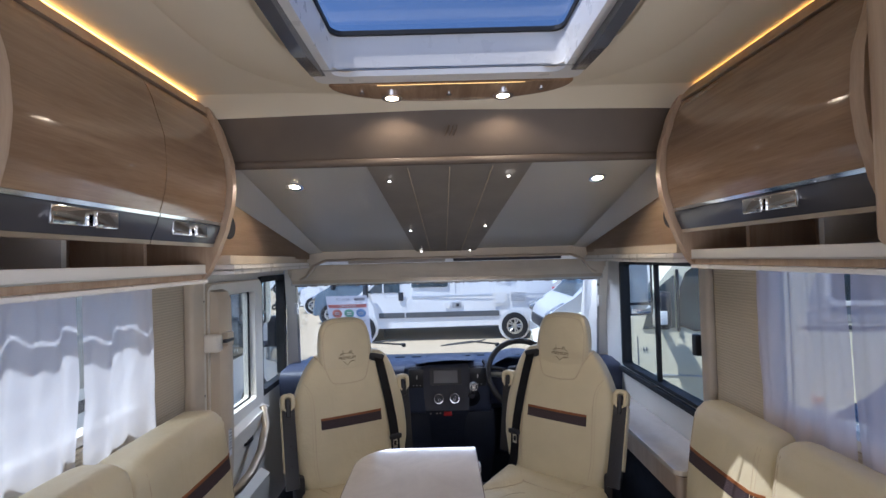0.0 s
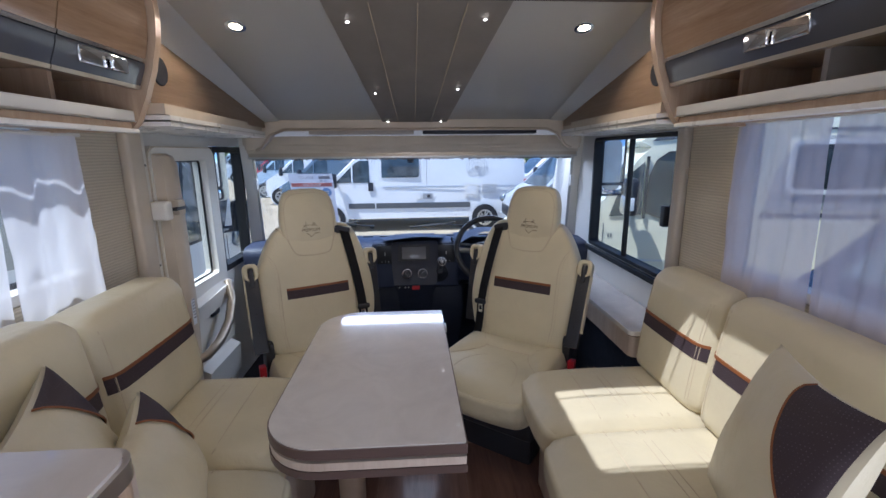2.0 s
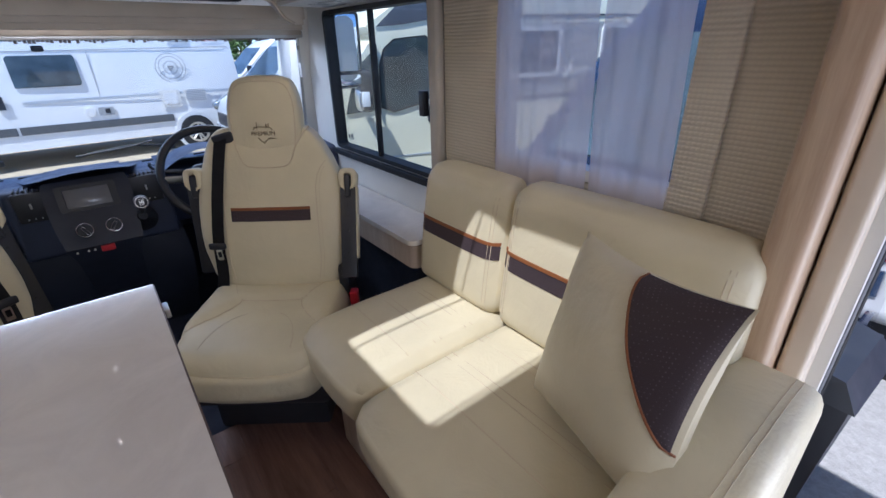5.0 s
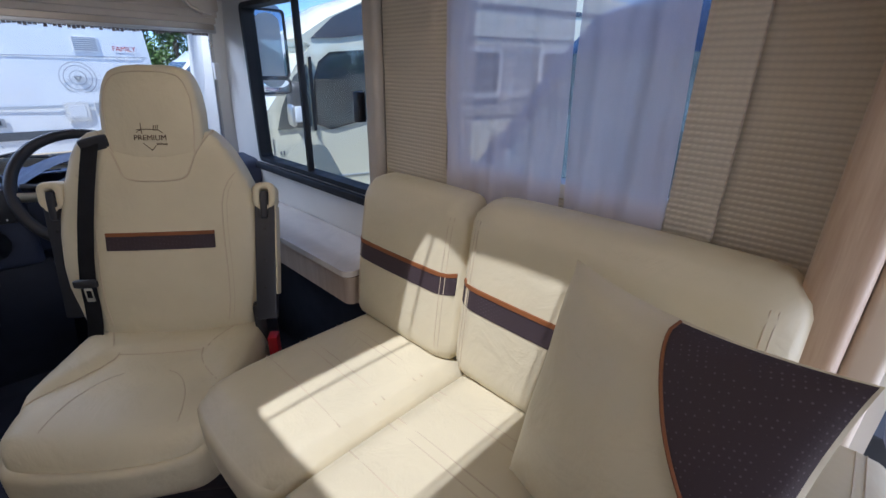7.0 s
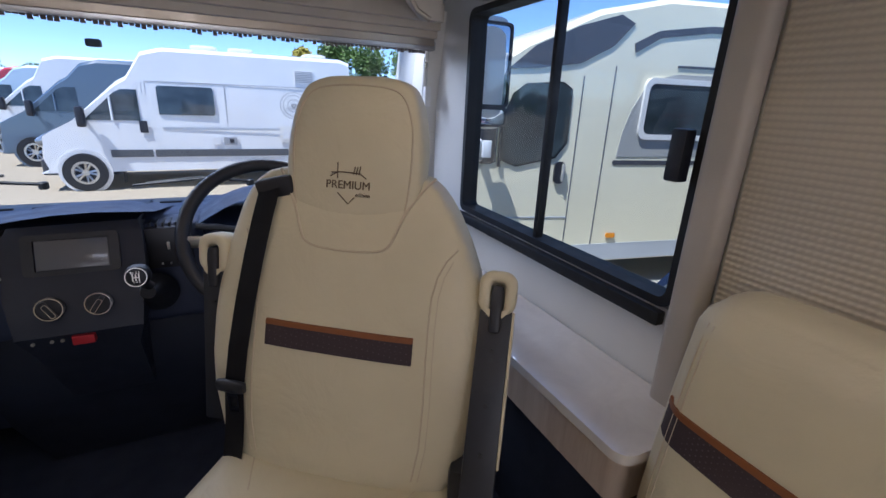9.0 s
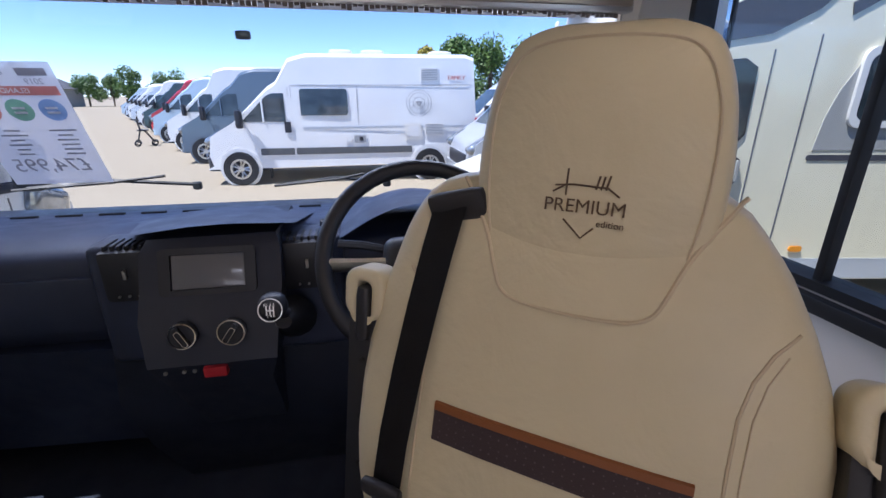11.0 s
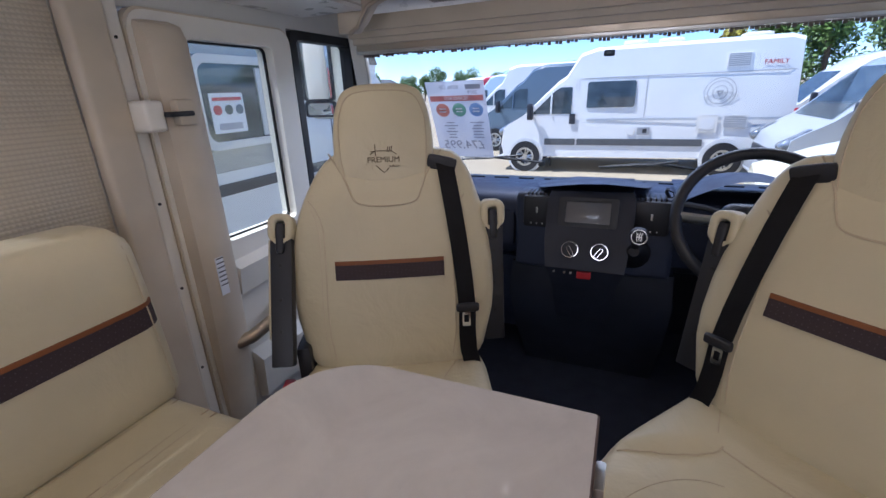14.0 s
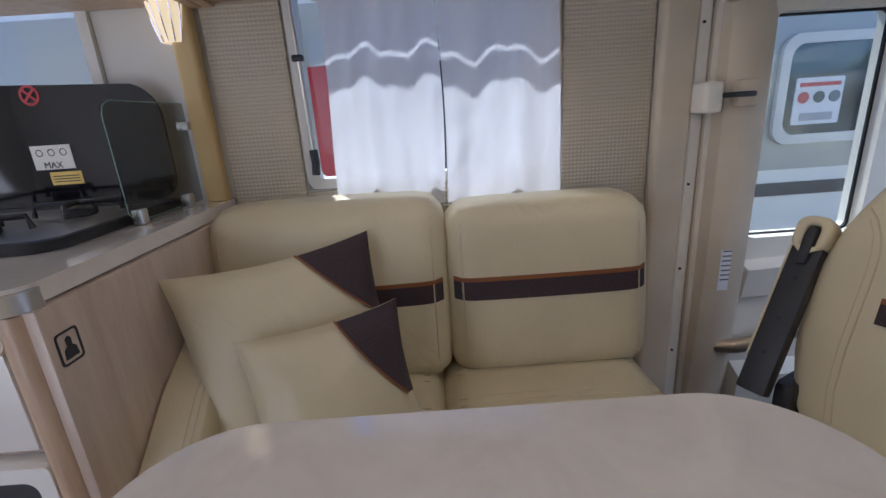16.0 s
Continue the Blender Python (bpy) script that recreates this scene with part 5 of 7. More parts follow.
    cush = part("seat_cushion", pad(0.50, 0.50, 0.17, 0.065, (0.0, 0.0, 0.014), 30, warp), M["leather"], s)
    hit = BVHTree.FromPolygons([v.co for v in cush.data.vertices], [p.vertices[:] for p in cush.data.polygons])

    def lay(x, y):
        p = hit.ray_cast(Vector((x, y, 1.0)), Vector((0, 0, -1)))[0]
        return (x, y, p.z + 0.0004 if p else 0.36)
    for sd in (-1, 1):
        ys = [-0.135 - 0.012 * k for k in range(17)]
        part("cushion_seam", tube([lay(sd * (side_line(y) - 0.010), y) for y in ys if side_line(y) < 0.235], 0.0018, 6), M["seam"], cush)
        part("cushion_seam", tube([lay(sd * (0.118 + 0.5 * (y + 0.14)), y) for y in (-0.135, -0.11, -0.085, -0.06, -0.035)], 0.0014, 6), M["seam"], cush)
        part("cushion_seam", tube([lay(sd * (0.03 + 0.45 * (1 - ((y + 0.42) / 0.2) ** 2) ** 0.5 * 0.25), y) for y in [-0.225 - 0.012 * k for k in range(16)]], 0.0012, 6), M["seam"], cush)
    part("cushion_seam", tube([lay(-0.11 + 0.0275 * k, -0.140 - 0.006 * math.sin(math.pi * k / 8)) for k in range(9)], 0.0018, 6), M["seam"], cush)
    part("side_cover", box((-0.235, -0.40, 0.16), (0.235, 0.06, 0.26), 0.03, 3), M["plastic_dark"], s)
    part("swivel_base", box((-0.20, -0.32, -0.012), (0.20, 0.06, 0.165), 0.02), M["plastic_dark"], s)
    part("recliner", box((-belt * 0.245 - 0.02, -0.05, 0.30), (-belt * 0.245 + 0.02, 0.08, 0.50), 0.015), M["plastic_dark"], s)
    part("belt_buckle", box((-belt * 0.285 - 0.014, -0.10, 0.33), (-belt * 0.285 + 0.014, -0.06, 0.415), 0.005), M["red"], s, "red buckle button")
    # folded-up armrests: dark bar with a cream padded tip
    for sd in (-1, 1):
        ax = sd * 0.282
        lean_a, y_a = (26, 0.003) if sd != belt else (9, 0.055)
        place = Matrix.Translation((ax, y_a, 0.675)) @ pose(0, 0, 0, -lean_a, 0, 0)
        bar = part("armrest", moved(box((-0.028, -0.018, -0.22), (0.028, 0.018, 0.112), 0.005), place), M["plastic_dark"], s, "dark folded-up armrest")
        cap = frame_of(round_rect(-0.033, 0.102, 0.033, 0.178, 0.024), round_rect(-0.012, 0.104, 0.012, 0.158, 0.009), 1, -0.025, 0.026)
        bmesh.ops.bevel(cap, geom=[e for e in cap.edges if e.calc_face_angle(0) > radians(60)], offset=0.008, segments=3, profile=0.5, affect="EDGES")
        part("armrest_pad", moved(cap, place), M["leather"], bar, "cream leather tip round a slot")
        part("armrest_web", moved(pad(0.032, 0.02, 0.07, 0.008, (0, 0, 0), 4), place @ Matrix.Translation((0, 0.014, 0.135))), M["leather"], bar)
        part("armrest_slot", moved(pad(0.023, 0.034, 0.082, 0.008, (0, 0, 0), 4), place @ Matrix.Translation((0, -0.0115, 0.112))), M["plastic_dark"], bar)
        if sd != belt:
            part("outer_pad", moved(moved(pad(0.006, 0.046, 0.26, 0.003, (0, 0, 0), 4), Matrix.Translation((sd * 0.0300, 0.006, -0.02))), place), M["leather"], bar)
        for z in (-0.13, -0.05, 0.04):
            part("screw", moved(moved(disc(0.004, 0.003, 8), pose(0, -0.019, z, 90, 0, 0)), place), M["rubber"], bar)
    return s


cab_seat((0.497, 2.088), -37.0, -1, "cream leather driver seat turned to the table, brown stripe, black belt")
sL = cab_seat((-0.462, 2.104), 26.0, 1, "cream leather passenger seat turned to the table, brown stripe, black belt")

# ---- passenger door ----
pd = thing("cab_door", "pale moulded cab door with a window and brown pull handle, closed", "door")
o = round_rect(1.975, 0.03, 2.55, 1.350, 0.05)
wo = round_rect(2.130, 0.700, 2.458, 1.292, 0.02)
part("door_panel", frame_of(o, wo, 0, XL - 0.035, XL + 0.035), M["doorwhite"], pd)
part("door_glass", prism(wo, 0, XL - 0.012, XL - 0.007), M["tint"], pd)
part("window_seal", frame_of(round_rect(2.128, 0.698, 2.460, 1.294, 0.02), round_rect(2.136, 0.705, 2.452, 1.286, 0.02), 0, XL - 0.006, XL + 0.002), M["rubber"], pd)
part("door_seal", frame_of(round_rect(1.970, 0.02, 2.555, 1.356, 0.05), round_rect(1.982, 0.034, 2.543, 1.342, 0.05), 0, XL + 0.0, XL + 0.03), M["beige"], pd)
part("pillar_pad", rings([[(XL + 0.02, 1.985, z), (XL + d, 1.992, z), (XL + d + 0.018, 2.02, z), (XL + d + 0.018, 2.075, z), (XL + d, 2.105, z), (XL + 0.02, 2.118, z)] for z, d in ((0.10, 0.04), (0.3, 0.06), (0.6, 0.075), (1.0, 0.075), (1.28, 0.07), (1.315, 0.055), (1.325, 0.03))]), M["beige"], pd, "beige padded door pillar")
part("arm_ledge", rings([[(XL + 0.03, y, z - 0.10), (XL + 0.06, y, z - 0.09), (XL + 0.075, y, z), (XL + 0.03, y, z + 0.02)] for y, z in ((2.12, 0.615), (2.23, 0.62), (2.38, 0.63), (2.53, 0.63))]), M["doorwhite"], pd)
part("pull_handle", tube([(XL + 0.06, 2.05, 0.375), (XL + 0.10, 2.09, 0.39), (XL + 0.115, 2.20, 0.415), (XL + 0.115, 2.32, 0.47), (XL + 0.10, 2.42, 0.56), (XL + 0.06, 2.48, 0.64)], 0.022, 10), M["champagne"], pd, "brown grab handle")
part("pocket", rings([[(XL + 0.03, y, 0.10), (XL + 0.075, y, 0.12), (XL + 0.085, y, 0.27), (XL + 0.03, y, 0.30)] for y in (2.13, 2.50)]), M["doorwhite"], pd)
part("opener_plate", box((XL + 0.033, 2.295, 0.50), (XL + 0.05, 2.38, 0.585), 0.008), M["plastic_dark"], pd, "black door opener")
part("opener_lever", box((XL + 0.046, 2.31, 0.52), (XL + 0.06, 2.345, 0.568), 0.006), M["screen"], pd)
part("latch_keep", box((XL + 0.07, 2.005, 1.070), (XL + 0.108, 2.06, 1.135), 0.008), M["beige"], pd)
part("latch_tongue", box((XL + 0.09, 1.970, 1.093), (XL + 0.117, 2.045, 1.106), 0.004), M["plastic_dark"], pd, "black latch tongue")
lat = part("latch", box((XL + 0.03, 1.925, 1.058), (XL + 0.10, 1.975, 1.135), 0.012, 3), M["doorwhite"], pd, "white door latch")
part("instruction_label", box((XL + 0.0935, 2.021, 0.57), (XL + 0.0945, 2.050, 0.69)), M["paper"], pd)
for k in range(7):
    part("label_line", box((XL + 0.0944, 2.025, 0.60 + 0.014 * k), (XL + 0.0949, 2.05, 0.604 + 0.014 * k)), M["screen"], pd)

# ---- shelf cupboard beside the driver seat ----
sc = thing("side_shelf", "white topped low shelf cupboard beside the driver seat", "shelf")
part("top", prism(round_rect(0.875, 1.745, 1.085, 2.72, 0.03, 6, (1, 0, 0, 0)), 2, 0.568, 0.588, 0.003), M["tabletop"], sc)
part("front", prism(round_rect(0.893, 1.765, 1.085, 2.72, 0.028, 6, (1, 0, 0, 0)), 2, 0.462, 0.567, 0.002), M["ashwood"], sc, "pale wood front")
# solid dark strip drawn for the shadow under the top's edge
part("shadow_strip", prism(round_rect(0.889, 1.761, 1.084, 2.719, 0.03, 6, (1, 0, 0, 0)), 2, 0.556, 0.5665), M["edge"], sc)
# solid dark panel standing in for the shade under the open shelf
part("plinth", box((0.985, 1.80, -0.008), (1.084, 2.71, 0.461), 0.004), M["carpet"], sc, "dark panel in place of the shade below")

# ---- dashboard ----
ds = thing("dashboard", "dark blue-black moulded dashboard with a centre console", "dashboard")
prof = [(2.80, 0.755), (2.775, 0.735), (2.765, 0.70), (2.775, 0.60), (2.80, 0.52), (2.90, 0.46), (3.2, 0.42), (3.52, 0.40), (3.58, 0.60), (3.54, 0.665), (3.30, 0.718), (2.95, 0.765)]
part("body", prism(prof, 0, -1.07, 1.085, 0.008), M["dash"], ds)
part("centre_console", rings([[(-0.155, 2.70, 0.795), (0.105, 2.70, 0.800), (0.105, 2.95, 0.800), (-0.155, 2.95, 0.795)],
                            [(-0.165, 2.672, 0.77), (0.115, 2.672, 0.775), (0.115, 2.95, 0.77), (-0.165, 2.95, 0.77)],
                            [(-0.165, 2.645, 0.70), (0.115, 2.645, 0.70), (0.115, 2.95, 0.70), (-0.165, 2.95, 0.70)],
                            [(-0.160, 2.60, 0.65), (0.110, 2.60, 0.65), (0.110, 2.95, 0.65), (-0.160, 2.95, 0.65)],
                            [(-0.150, 2.575, 0.56), (0.100, 2.575, 0.56), (0.100, 2.95, 0.56), (-0.150, 2.95, 0.56)],
                            [(-0.13, 2.60, 0.50), (0.08, 2.60, 0.50), (0.08, 2.95, 0.50), (-0.13, 2.95, 0.50)],
                            [(-0.12, 2.72, 0.30), (0.07, 2.72, 0.30), (0.07, 2.95, 0.30), (-0.12, 2.95, 0.30)]]), M["console"], ds)
part("hood", rings([[(-0.20, 2.72, 0.80), (-0.06, 2.68, 0.825), (0.02, 2.68, 0.828), (0.145, 2.71, 0.815)], [(-0.25, 2.90, 0.785), (-0.10, 2.95, 0.80), (0.05, 2.95, 0.80), (0.17, 2.90, 0.79)],
                    [(-0.20, 2.74, 0.785), (-0.06, 2.71, 0.795), (0.02, 2.71, 0.797), (0.145, 2.73, 0.79)]], False, False), M["dash"], ds)
part("centre_fascia", box((-0.285, 2.705, 0.50), (0.245, 2.82, 0.782), 0.022, 3), M["dash"], ds)
part("tunnel", rings([[(-0.30, 2.74, 0.505), (0.26, 2.74, 0.505), (0.26, 3.2, 0.505), (-0.30, 3.2, 0.505)],
                      [(-0.31, 2.73, 0.38), (0.27, 2.73, 0.38), (0.27, 3.2, 0.38), (-0.31, 3.2, 0.38)],
                      [(-0.29, 2.78, 0.20), (0.26, 2.78, 0.20), (0.26, 3.2, 0.20), (-0.29, 3.2, 0.20)],
                      [(-0.26, 2.88, -0.011), (0.24, 2.88, -0.011), (0.24, 3.2, -0.011), (-0.26, 3.2, -0.011)]]), M["console"], ds)
scr = part("display", moved(box((-0.072, 0, -0.036), (0.072, 0.008, 0.036), 0.003), Matrix.Translation((-0.030, 2.654, 0.735)) @ pose(0, 0, 0, -20, 0, 0)), M["screen"], ds, "grey blank display")
part("display_frame", moved(frame_of(round_rect(-0.095, -0.048, 0.095, 0.05, 0.01), round_rect(-0.073, -0.037, 0.073, 0.037, 0.003), 1, -0.003, 0.012), Matrix.Translation((-0.030, 2.653, 0.735)) @ pose(0, 0, 0, -20, 0, 0)), M["plastic_dark"], ds)
for x in (-0.072, 0.020):
    kb = part("dial", moved(disc(0.026, 0.02, 28, 0.004), pose(x, 2.590, 0.628, 80, 0, 0)), M["plastic_dark"], ds)
    part("dial_ring", moved(ring(0.0245, 0.027, 0.003, 32), pose(x, 2.571, 0.631, 80, 0, 0)), M["chrome"], kb, "chrome ring")
    part("dial_grip", moved(box((-0.005, -0.022, 0), (0.005, 0.022, 0.012), 0.003), pose(x, 2.572, 0.631, 80, 0, 0) @ pose(0, 0, 0, 0, 0, 30 if x < 0 else -35)), M["plastic_dark"], kb)
    part("dial_mark", moved(frame_of(round_rect(-0.006, -0.022, 0.006, 0.014, 0.005, 4), round_rect(-0.0048, -0.0205, 0.0048, 0.0125, 0.004, 4), 2, 0.0122, 0.013), pose(x, 2.572, 0.631, 80, 0, 0) @ pose(0, 0, 0, 0, 0, 30 if x < 0 else -35)), M["chrome"], kb)
for x, w in ((-0.205, 0.05), (0.165, 0.055)):
    v = part("air_vent", box((x - w, 2.69, 0.66), (x + w, 2.80, 0.775), 0.012), M["plastic_dark"], ds, "dark vertical air vent")
    part("vent_tab", box((x - 0.003, 2.683, 0.715), (x + 0.003, 2.692, 0.735), 0.001), M["alu"], v)
    for k in (-1, 0, 1):
        part("vent_dot", box((x + k * 0.02 - 0.002, 2.684, 0.674), (x + k * 0.02 + 0.002, 2.691, 0.678)), M["alu"], v)
    for k in range(6):
        part("grille_slat", box((x - w * 0.75 + k * w * 0.28, 2.70, 0.775), (x - w * 0.75 + k * w * 0.28 + 0.005, 2.76, 0.785), 0.001), M["rubber"], v)
for k in range(-6, 9):
    if k not in (-1, 0):
        part("demist_slot", box((0.12 * k - 0.035, 3.22, 0.724), (0.12 * k + 0.035, 3.235, 0.734), 0.002), M["rubber"], ds)
part("hazard_button", box((-0.045, 2.566, 0.533), (0.000, 2.585, 0.556), 0.003), M["red"], ds, "red switch")
for x in (-0.12, -0.085, -0.065):
    part("switch", moved(disc(0.004, 0.004, 10), pose(x, 2.580, 0.545, 90, 0, 0)), M["alu"], ds)
part("glove_box", box((-0.95, 2.752, 0.56), (-0.30, 2.80, 0.70), 0.02), M["dash"], ds)
part("knee_shelf", rings([[(-0.95, 2.80, 0.52), (-0.25, 2.74, 0.52), (-0.25, 2.95, 0.50), (-0.95, 2.95, 0.50)], [(-0.95, 2.95, 0.12), (-0.15, 2.90, 0.12), (-0.15, 3.2, 0.12), (-0.95, 3.2, 0.12)]]), M["dash"], ds)
part("instrument_hood", rings([[(0.24 + 0.38 * k / 12, y, 0.775 + h * math.sin(math.pi * k / 12)) for k in range(13)] for y, h in ((2.70, 0.075), (2.80, 0.085), (2.95, 0.06), (3.1, 0.0))], False, False), M["dash"], ds)
part("firewall", box((-1.07, 3.3, -0.01), (1.085, 3.32, 0.41)), M["carpet"], ds)
ds.location.x = 0.014
gl = thing("gear_lever", "gear lever with a round marked knob", "gear lever")
part("stick", tube([(0.135, 2.66, 0.62), (0.138, 2.56, 0.67), (0.140, 2.495, 0.715)], 0.012, 10), M["plastic_dark"], gl)
part("gaiter", rings([[(0.135 + r * math.cos(a), 2.68 - k, 0.60 + r * math.sin(a) + k * 0.4) for a in (2 * math.pi * j / 14 for j in range(14))] for r, k in ((0.055, 0.0), (0.035, 0.05), (0.016, 0.10))]), M["plastic_dark"], gl)
knob = part("knob", moved(pad(0.052, 0.052, 0.05, 0.024, (0, 0, 0), 6), Matrix.Translation((0.140, 2.487, 0.722))), M["plastic_dark"], gl)
part("knob_ring", moved(ring(0.0195, 0.0212, 0.002, 28), pose(0.140, 2.462, 0.726, 75, 0, 0)), M["alu"], knob, "metal ring")
for k in (-1, 0, 1):
    part("shift_mark", moved(box((-0.001 + k * 0.006, -0.008, 0), (0.001 + k * 0.006, 0.008, 0.0012)), pose(0.140, 2.460, 0.726, 75, 0, 0)), M["alu"], knob)
part("shift_mark", moved(box((-0.006, -0.001, 0), (0.006, 0.001, 0.0012)), pose(0.140, 2.460, 0.726, 75, 0, 0)), M["alu"], knob)
words("R1 3 5", 0.007, pose(0.140, 2.4585, 0.7375, 75, 0, 0), M["alu"], knob, "lettering", 0.0003)
words("2 4 6", 0.007, pose(0.140, 2.4615, 0.7145, 75, 0, 0), M["alu"], knob, "lettering", 0.0003)
cl = thing("dash_clip", "small black clip and cable on the dashboard", "clip")
part("stem", tube([(0.23, 2.74, 0.775), (0.215, 2.735, 0.80), (0.218, 2.73, 0.812)], 0.006, 8), M["plastic_dark"], cl)
part("cable", tube([(0.222, 2.735, 0.805), (0.235, 2.73, 0.80), (0.238, 2.73, 0.788), (0.225, 2.73, 0.778)], 0.0018, 5), M["plastic_dark"], cl)
sw = thing("steering_wheel", "black steering wheel with three spokes", "steering wheel")
sw.matrix_basis = Matrix.Translation((0.425, 2.535, 0.775)) @ pose(0, 0, 0, 58, 0, 0)
part("rim", tube([(0.195 * math.cos(a), 0.195 * math.sin(a), 0) for a in (2 * math.pi * k / 48 for k in range(49))], 0.0165, 10), M["plastic_dark"], sw)
part("hub", moved(pad(0.16, 0.13, 0.06, 0.028, (0, 0, 0.006), 6), Matrix.Translation((0, -0.01, -0.03))), M["plastic_dark"], sw)
for a in (0, 180, 270):
    ca, sa = math.cos(radians(a)), math.sin(radians(a))
    part("spoke", tube([(0.06 * ca, 0.06 * sa, -0.028), (0.13 * ca, 0.13 * sa, -0.018), (0.19 * ca, 0.19 * sa, 0.0)], 0.016, 8, 0.6), M["alu" if a == 180 else "plastic_dark"], sw)
part("column", tube([(0, 0, -0.05), (0, 0.02, -0.28)], 0.05, 12), M["plastic_dark"], sw)
part("stalk", tube([(-0.03, 0.03, -0.07), (-0.12, 0.05, -0.06), (-0.17, 0.055, -0.055)], 0.009, 8), M["plastic_dark"], sw)

# ---- on the windscreen ----
wn_ = Vector((0, WB[0] - WT[0], WB[1] - WT[1])).normalized()
ps = thing("price_poster", "white price sheet with red band and three round badges", "poster")
px0, px1 = -0.915, -0.600


def on_ws(x, k, off):
    """A point just inside the windscreen: k metres down the glass from its top."""
    n = Vector((0, wn_.z, -wn_.y))
    p = Vector((x, WT[0], WT[1])) + wn_ * k
    return p + Vector((0, -1, -0.6)).normalized() * off


def sheet(xa, ka, xb, kb, off, mat, name, parent, label=""):
    a, b = [on_ws(xa, ka, off), on_ws(xb, ka, off), on_ws(xb, kb, off), on_ws(xa, kb, off)], None
    bm = bmesh.new()
    bm.faces.new([bm.verts.new(c) for c in a])
    bmesh.ops.solidify(bm, geom=bm.faces[:], thickness=0.0006)
    return part(name, bm, mat, parent, label)


KT, KB = 0.195, 0.640
sheet(px0, KT, px1, KB, 0.012, mat_sheer("thin_poster_paper", (0.80, 0.80, 0.84), 0.12), "sheet", ps)
redb = mat_plain("faded_red_print", (0.70, 0.30, 0.27), 0.6)
band = sheet(px0 + 0.012, KT + 0.075, px1 - 0.012, KT + 0.105, 0.015, redb, "red_band", ps)
for k, c in ((0, (0.70, 0.28, 0.22)), (1, (0.22, 0.46, 0.34)), (2, (0.24, 0.38, 0.66))):
    m_ = mat_plain("badge_print", c, 0.6)
    cx = px0 + 0.07 + k * 0.093
    lp_ = [on_ws(cx + 0.038 * math.cos(a), KT + 0.155 + 0.038 * math.sin(a), 0.015) for a in (2 * math.pi * j / 24 for j in range(24))]
    bm = bmesh.new()
    bm.faces.new([bm.verts.new(p) for p in lp_])
    bg = part("badge", bm, m_, ps)
    for j in (-1, 1):
        sheet(cx - 0.018, KT + 0.155 + j * 0.008 - 0.004, cx + 0.018, KT + 0.155 + j * 0.008 + 0.004, 0.017, M["paper"], "badge_symbol", ps)
tilt = math.degrees(math.atan2(WB[0] - WT[0], WT[1] - WB[1]))


def ws_words(text, size, x, k, mat):
    p = on_ws(x, k, 0.016)
    words(text, size, Matrix.Translation(p) @ pose(0, 0, 0, 90 + tilt, 0, 0), mat, ps, "lettering", 0.0003, True)


grey = mat_plain("grey_print", (0.38, 0.38, 0.42), 0.6)
ws_words("8096 DF", 0.030, (px0 + px1) / 2 - 0.03, KT + 0.030, grey)
sheet(px1 - 0.10, KT + 0.018, px1 - 0.02, KT + 0.042, 0.015, grey, "name_bar", ps)
ws_words("2019", 0.026, px0 + 0.25, KT + 0.060, grey)
ws_words("ISLAND BED", 0.024, (px0 + px1) / 2, KT + 0.090, M["paper"])
ws_words("£74,995", 0.074, px0 + 0.155, KT + 0.365, grey)
rg = random.Random(8)
for cxx in (px0 + 0.10, px0 + 0.25):
    for j in range(6):
        w = rg.uniform(0.018, 0.040)
        sheet(cxx - w, KT + 0.225 + j * 0.018, cxx + w, KT + 0.231 + j * 0.018, 0.015, grey, "text_line", ps)
sensor = thing("rain_sensor", "small black box on the windscreen", "sensor")
part("case", moved(pad(0.045, 0.02, 0.026, 0.006, (0, 0, 0), 3), Matrix.Translation((-0.03, 3.345, 1.262))), M["plastic_dark"], sensor)
for x0, x1, z in ((-0.95, -0.36, 0.735), (0.0, 0.42, 0.72)):
    wp = thing("wiper", "black windscreen wiper lying at the base of the glass", "wiper", "windscreen wipers")
    part("arm", tube([(x0, 3.645, z + 0.01), ((x0 + x1) / 2, 3.655, z + 0.03), (x1, 3.68, z)], 0.008, 6), M["rubber"], wp)
    part("blade", tube([(x0 - 0.05, 3.64, z + 0.005), ((x0 + x1) / 2, 3.64, z + 0.025), (x1 - 0.1, 3.64, z + 0.045)], 0.006, 6), M["rubber"], wp)
    part("pivot", moved(disc(0.018, 0.03, 14, 0.004), pose(x1, 3.68, z - 0.02)), M["rubber"], wp)

# ---- entrance ----
en = thing("entrance_frame", "pale wood and metal frame of the entrance door", "door frame")
part("wood_post", prism(round_rect(0.985, 0.672, 1.098, 0.742, 0.02), 2, 0.0, 1.44), M["woodx"], en)
part("pale_post", prism(round_rect(1.045, 0.622, 1.125, 0.668, 0.012), 2, 0.0, 1.9), M["beige"], en)
part("metal_strip", prism(round_rect(1.10, 0.608, 1.15, 0.6215, 0.004), 2, 0.0, 1.9), M["alu"], en)
part("seal", tube([(1.128, 0.604, 0.0), (1.128, 0.604, 0.9), (1.128, 0.604, 1.9)], 0.009, 8), M["screen"], en, "grey rubber seal")
part("outer_seal", tube([(1.155, 0.600, 0.0), (1.155, 0.600, 0.9), (1.155, 0.600, 1.9)], 0.008, 8), M["rubber"], en)
dn = thing("entrance_door", "pale entrance door standing open, with a dark grey bin", "door")
part("leaf", box((1.19, 0.70, 0.02), (1.80, 0.735, 1.86), 0.02, 3), M["doorwhite"], dn)
part("leaf_edge", box((1.17, 0.698, 0.02), (1.188, 0.737, 1.86), 0.004), M["rubber"], dn)
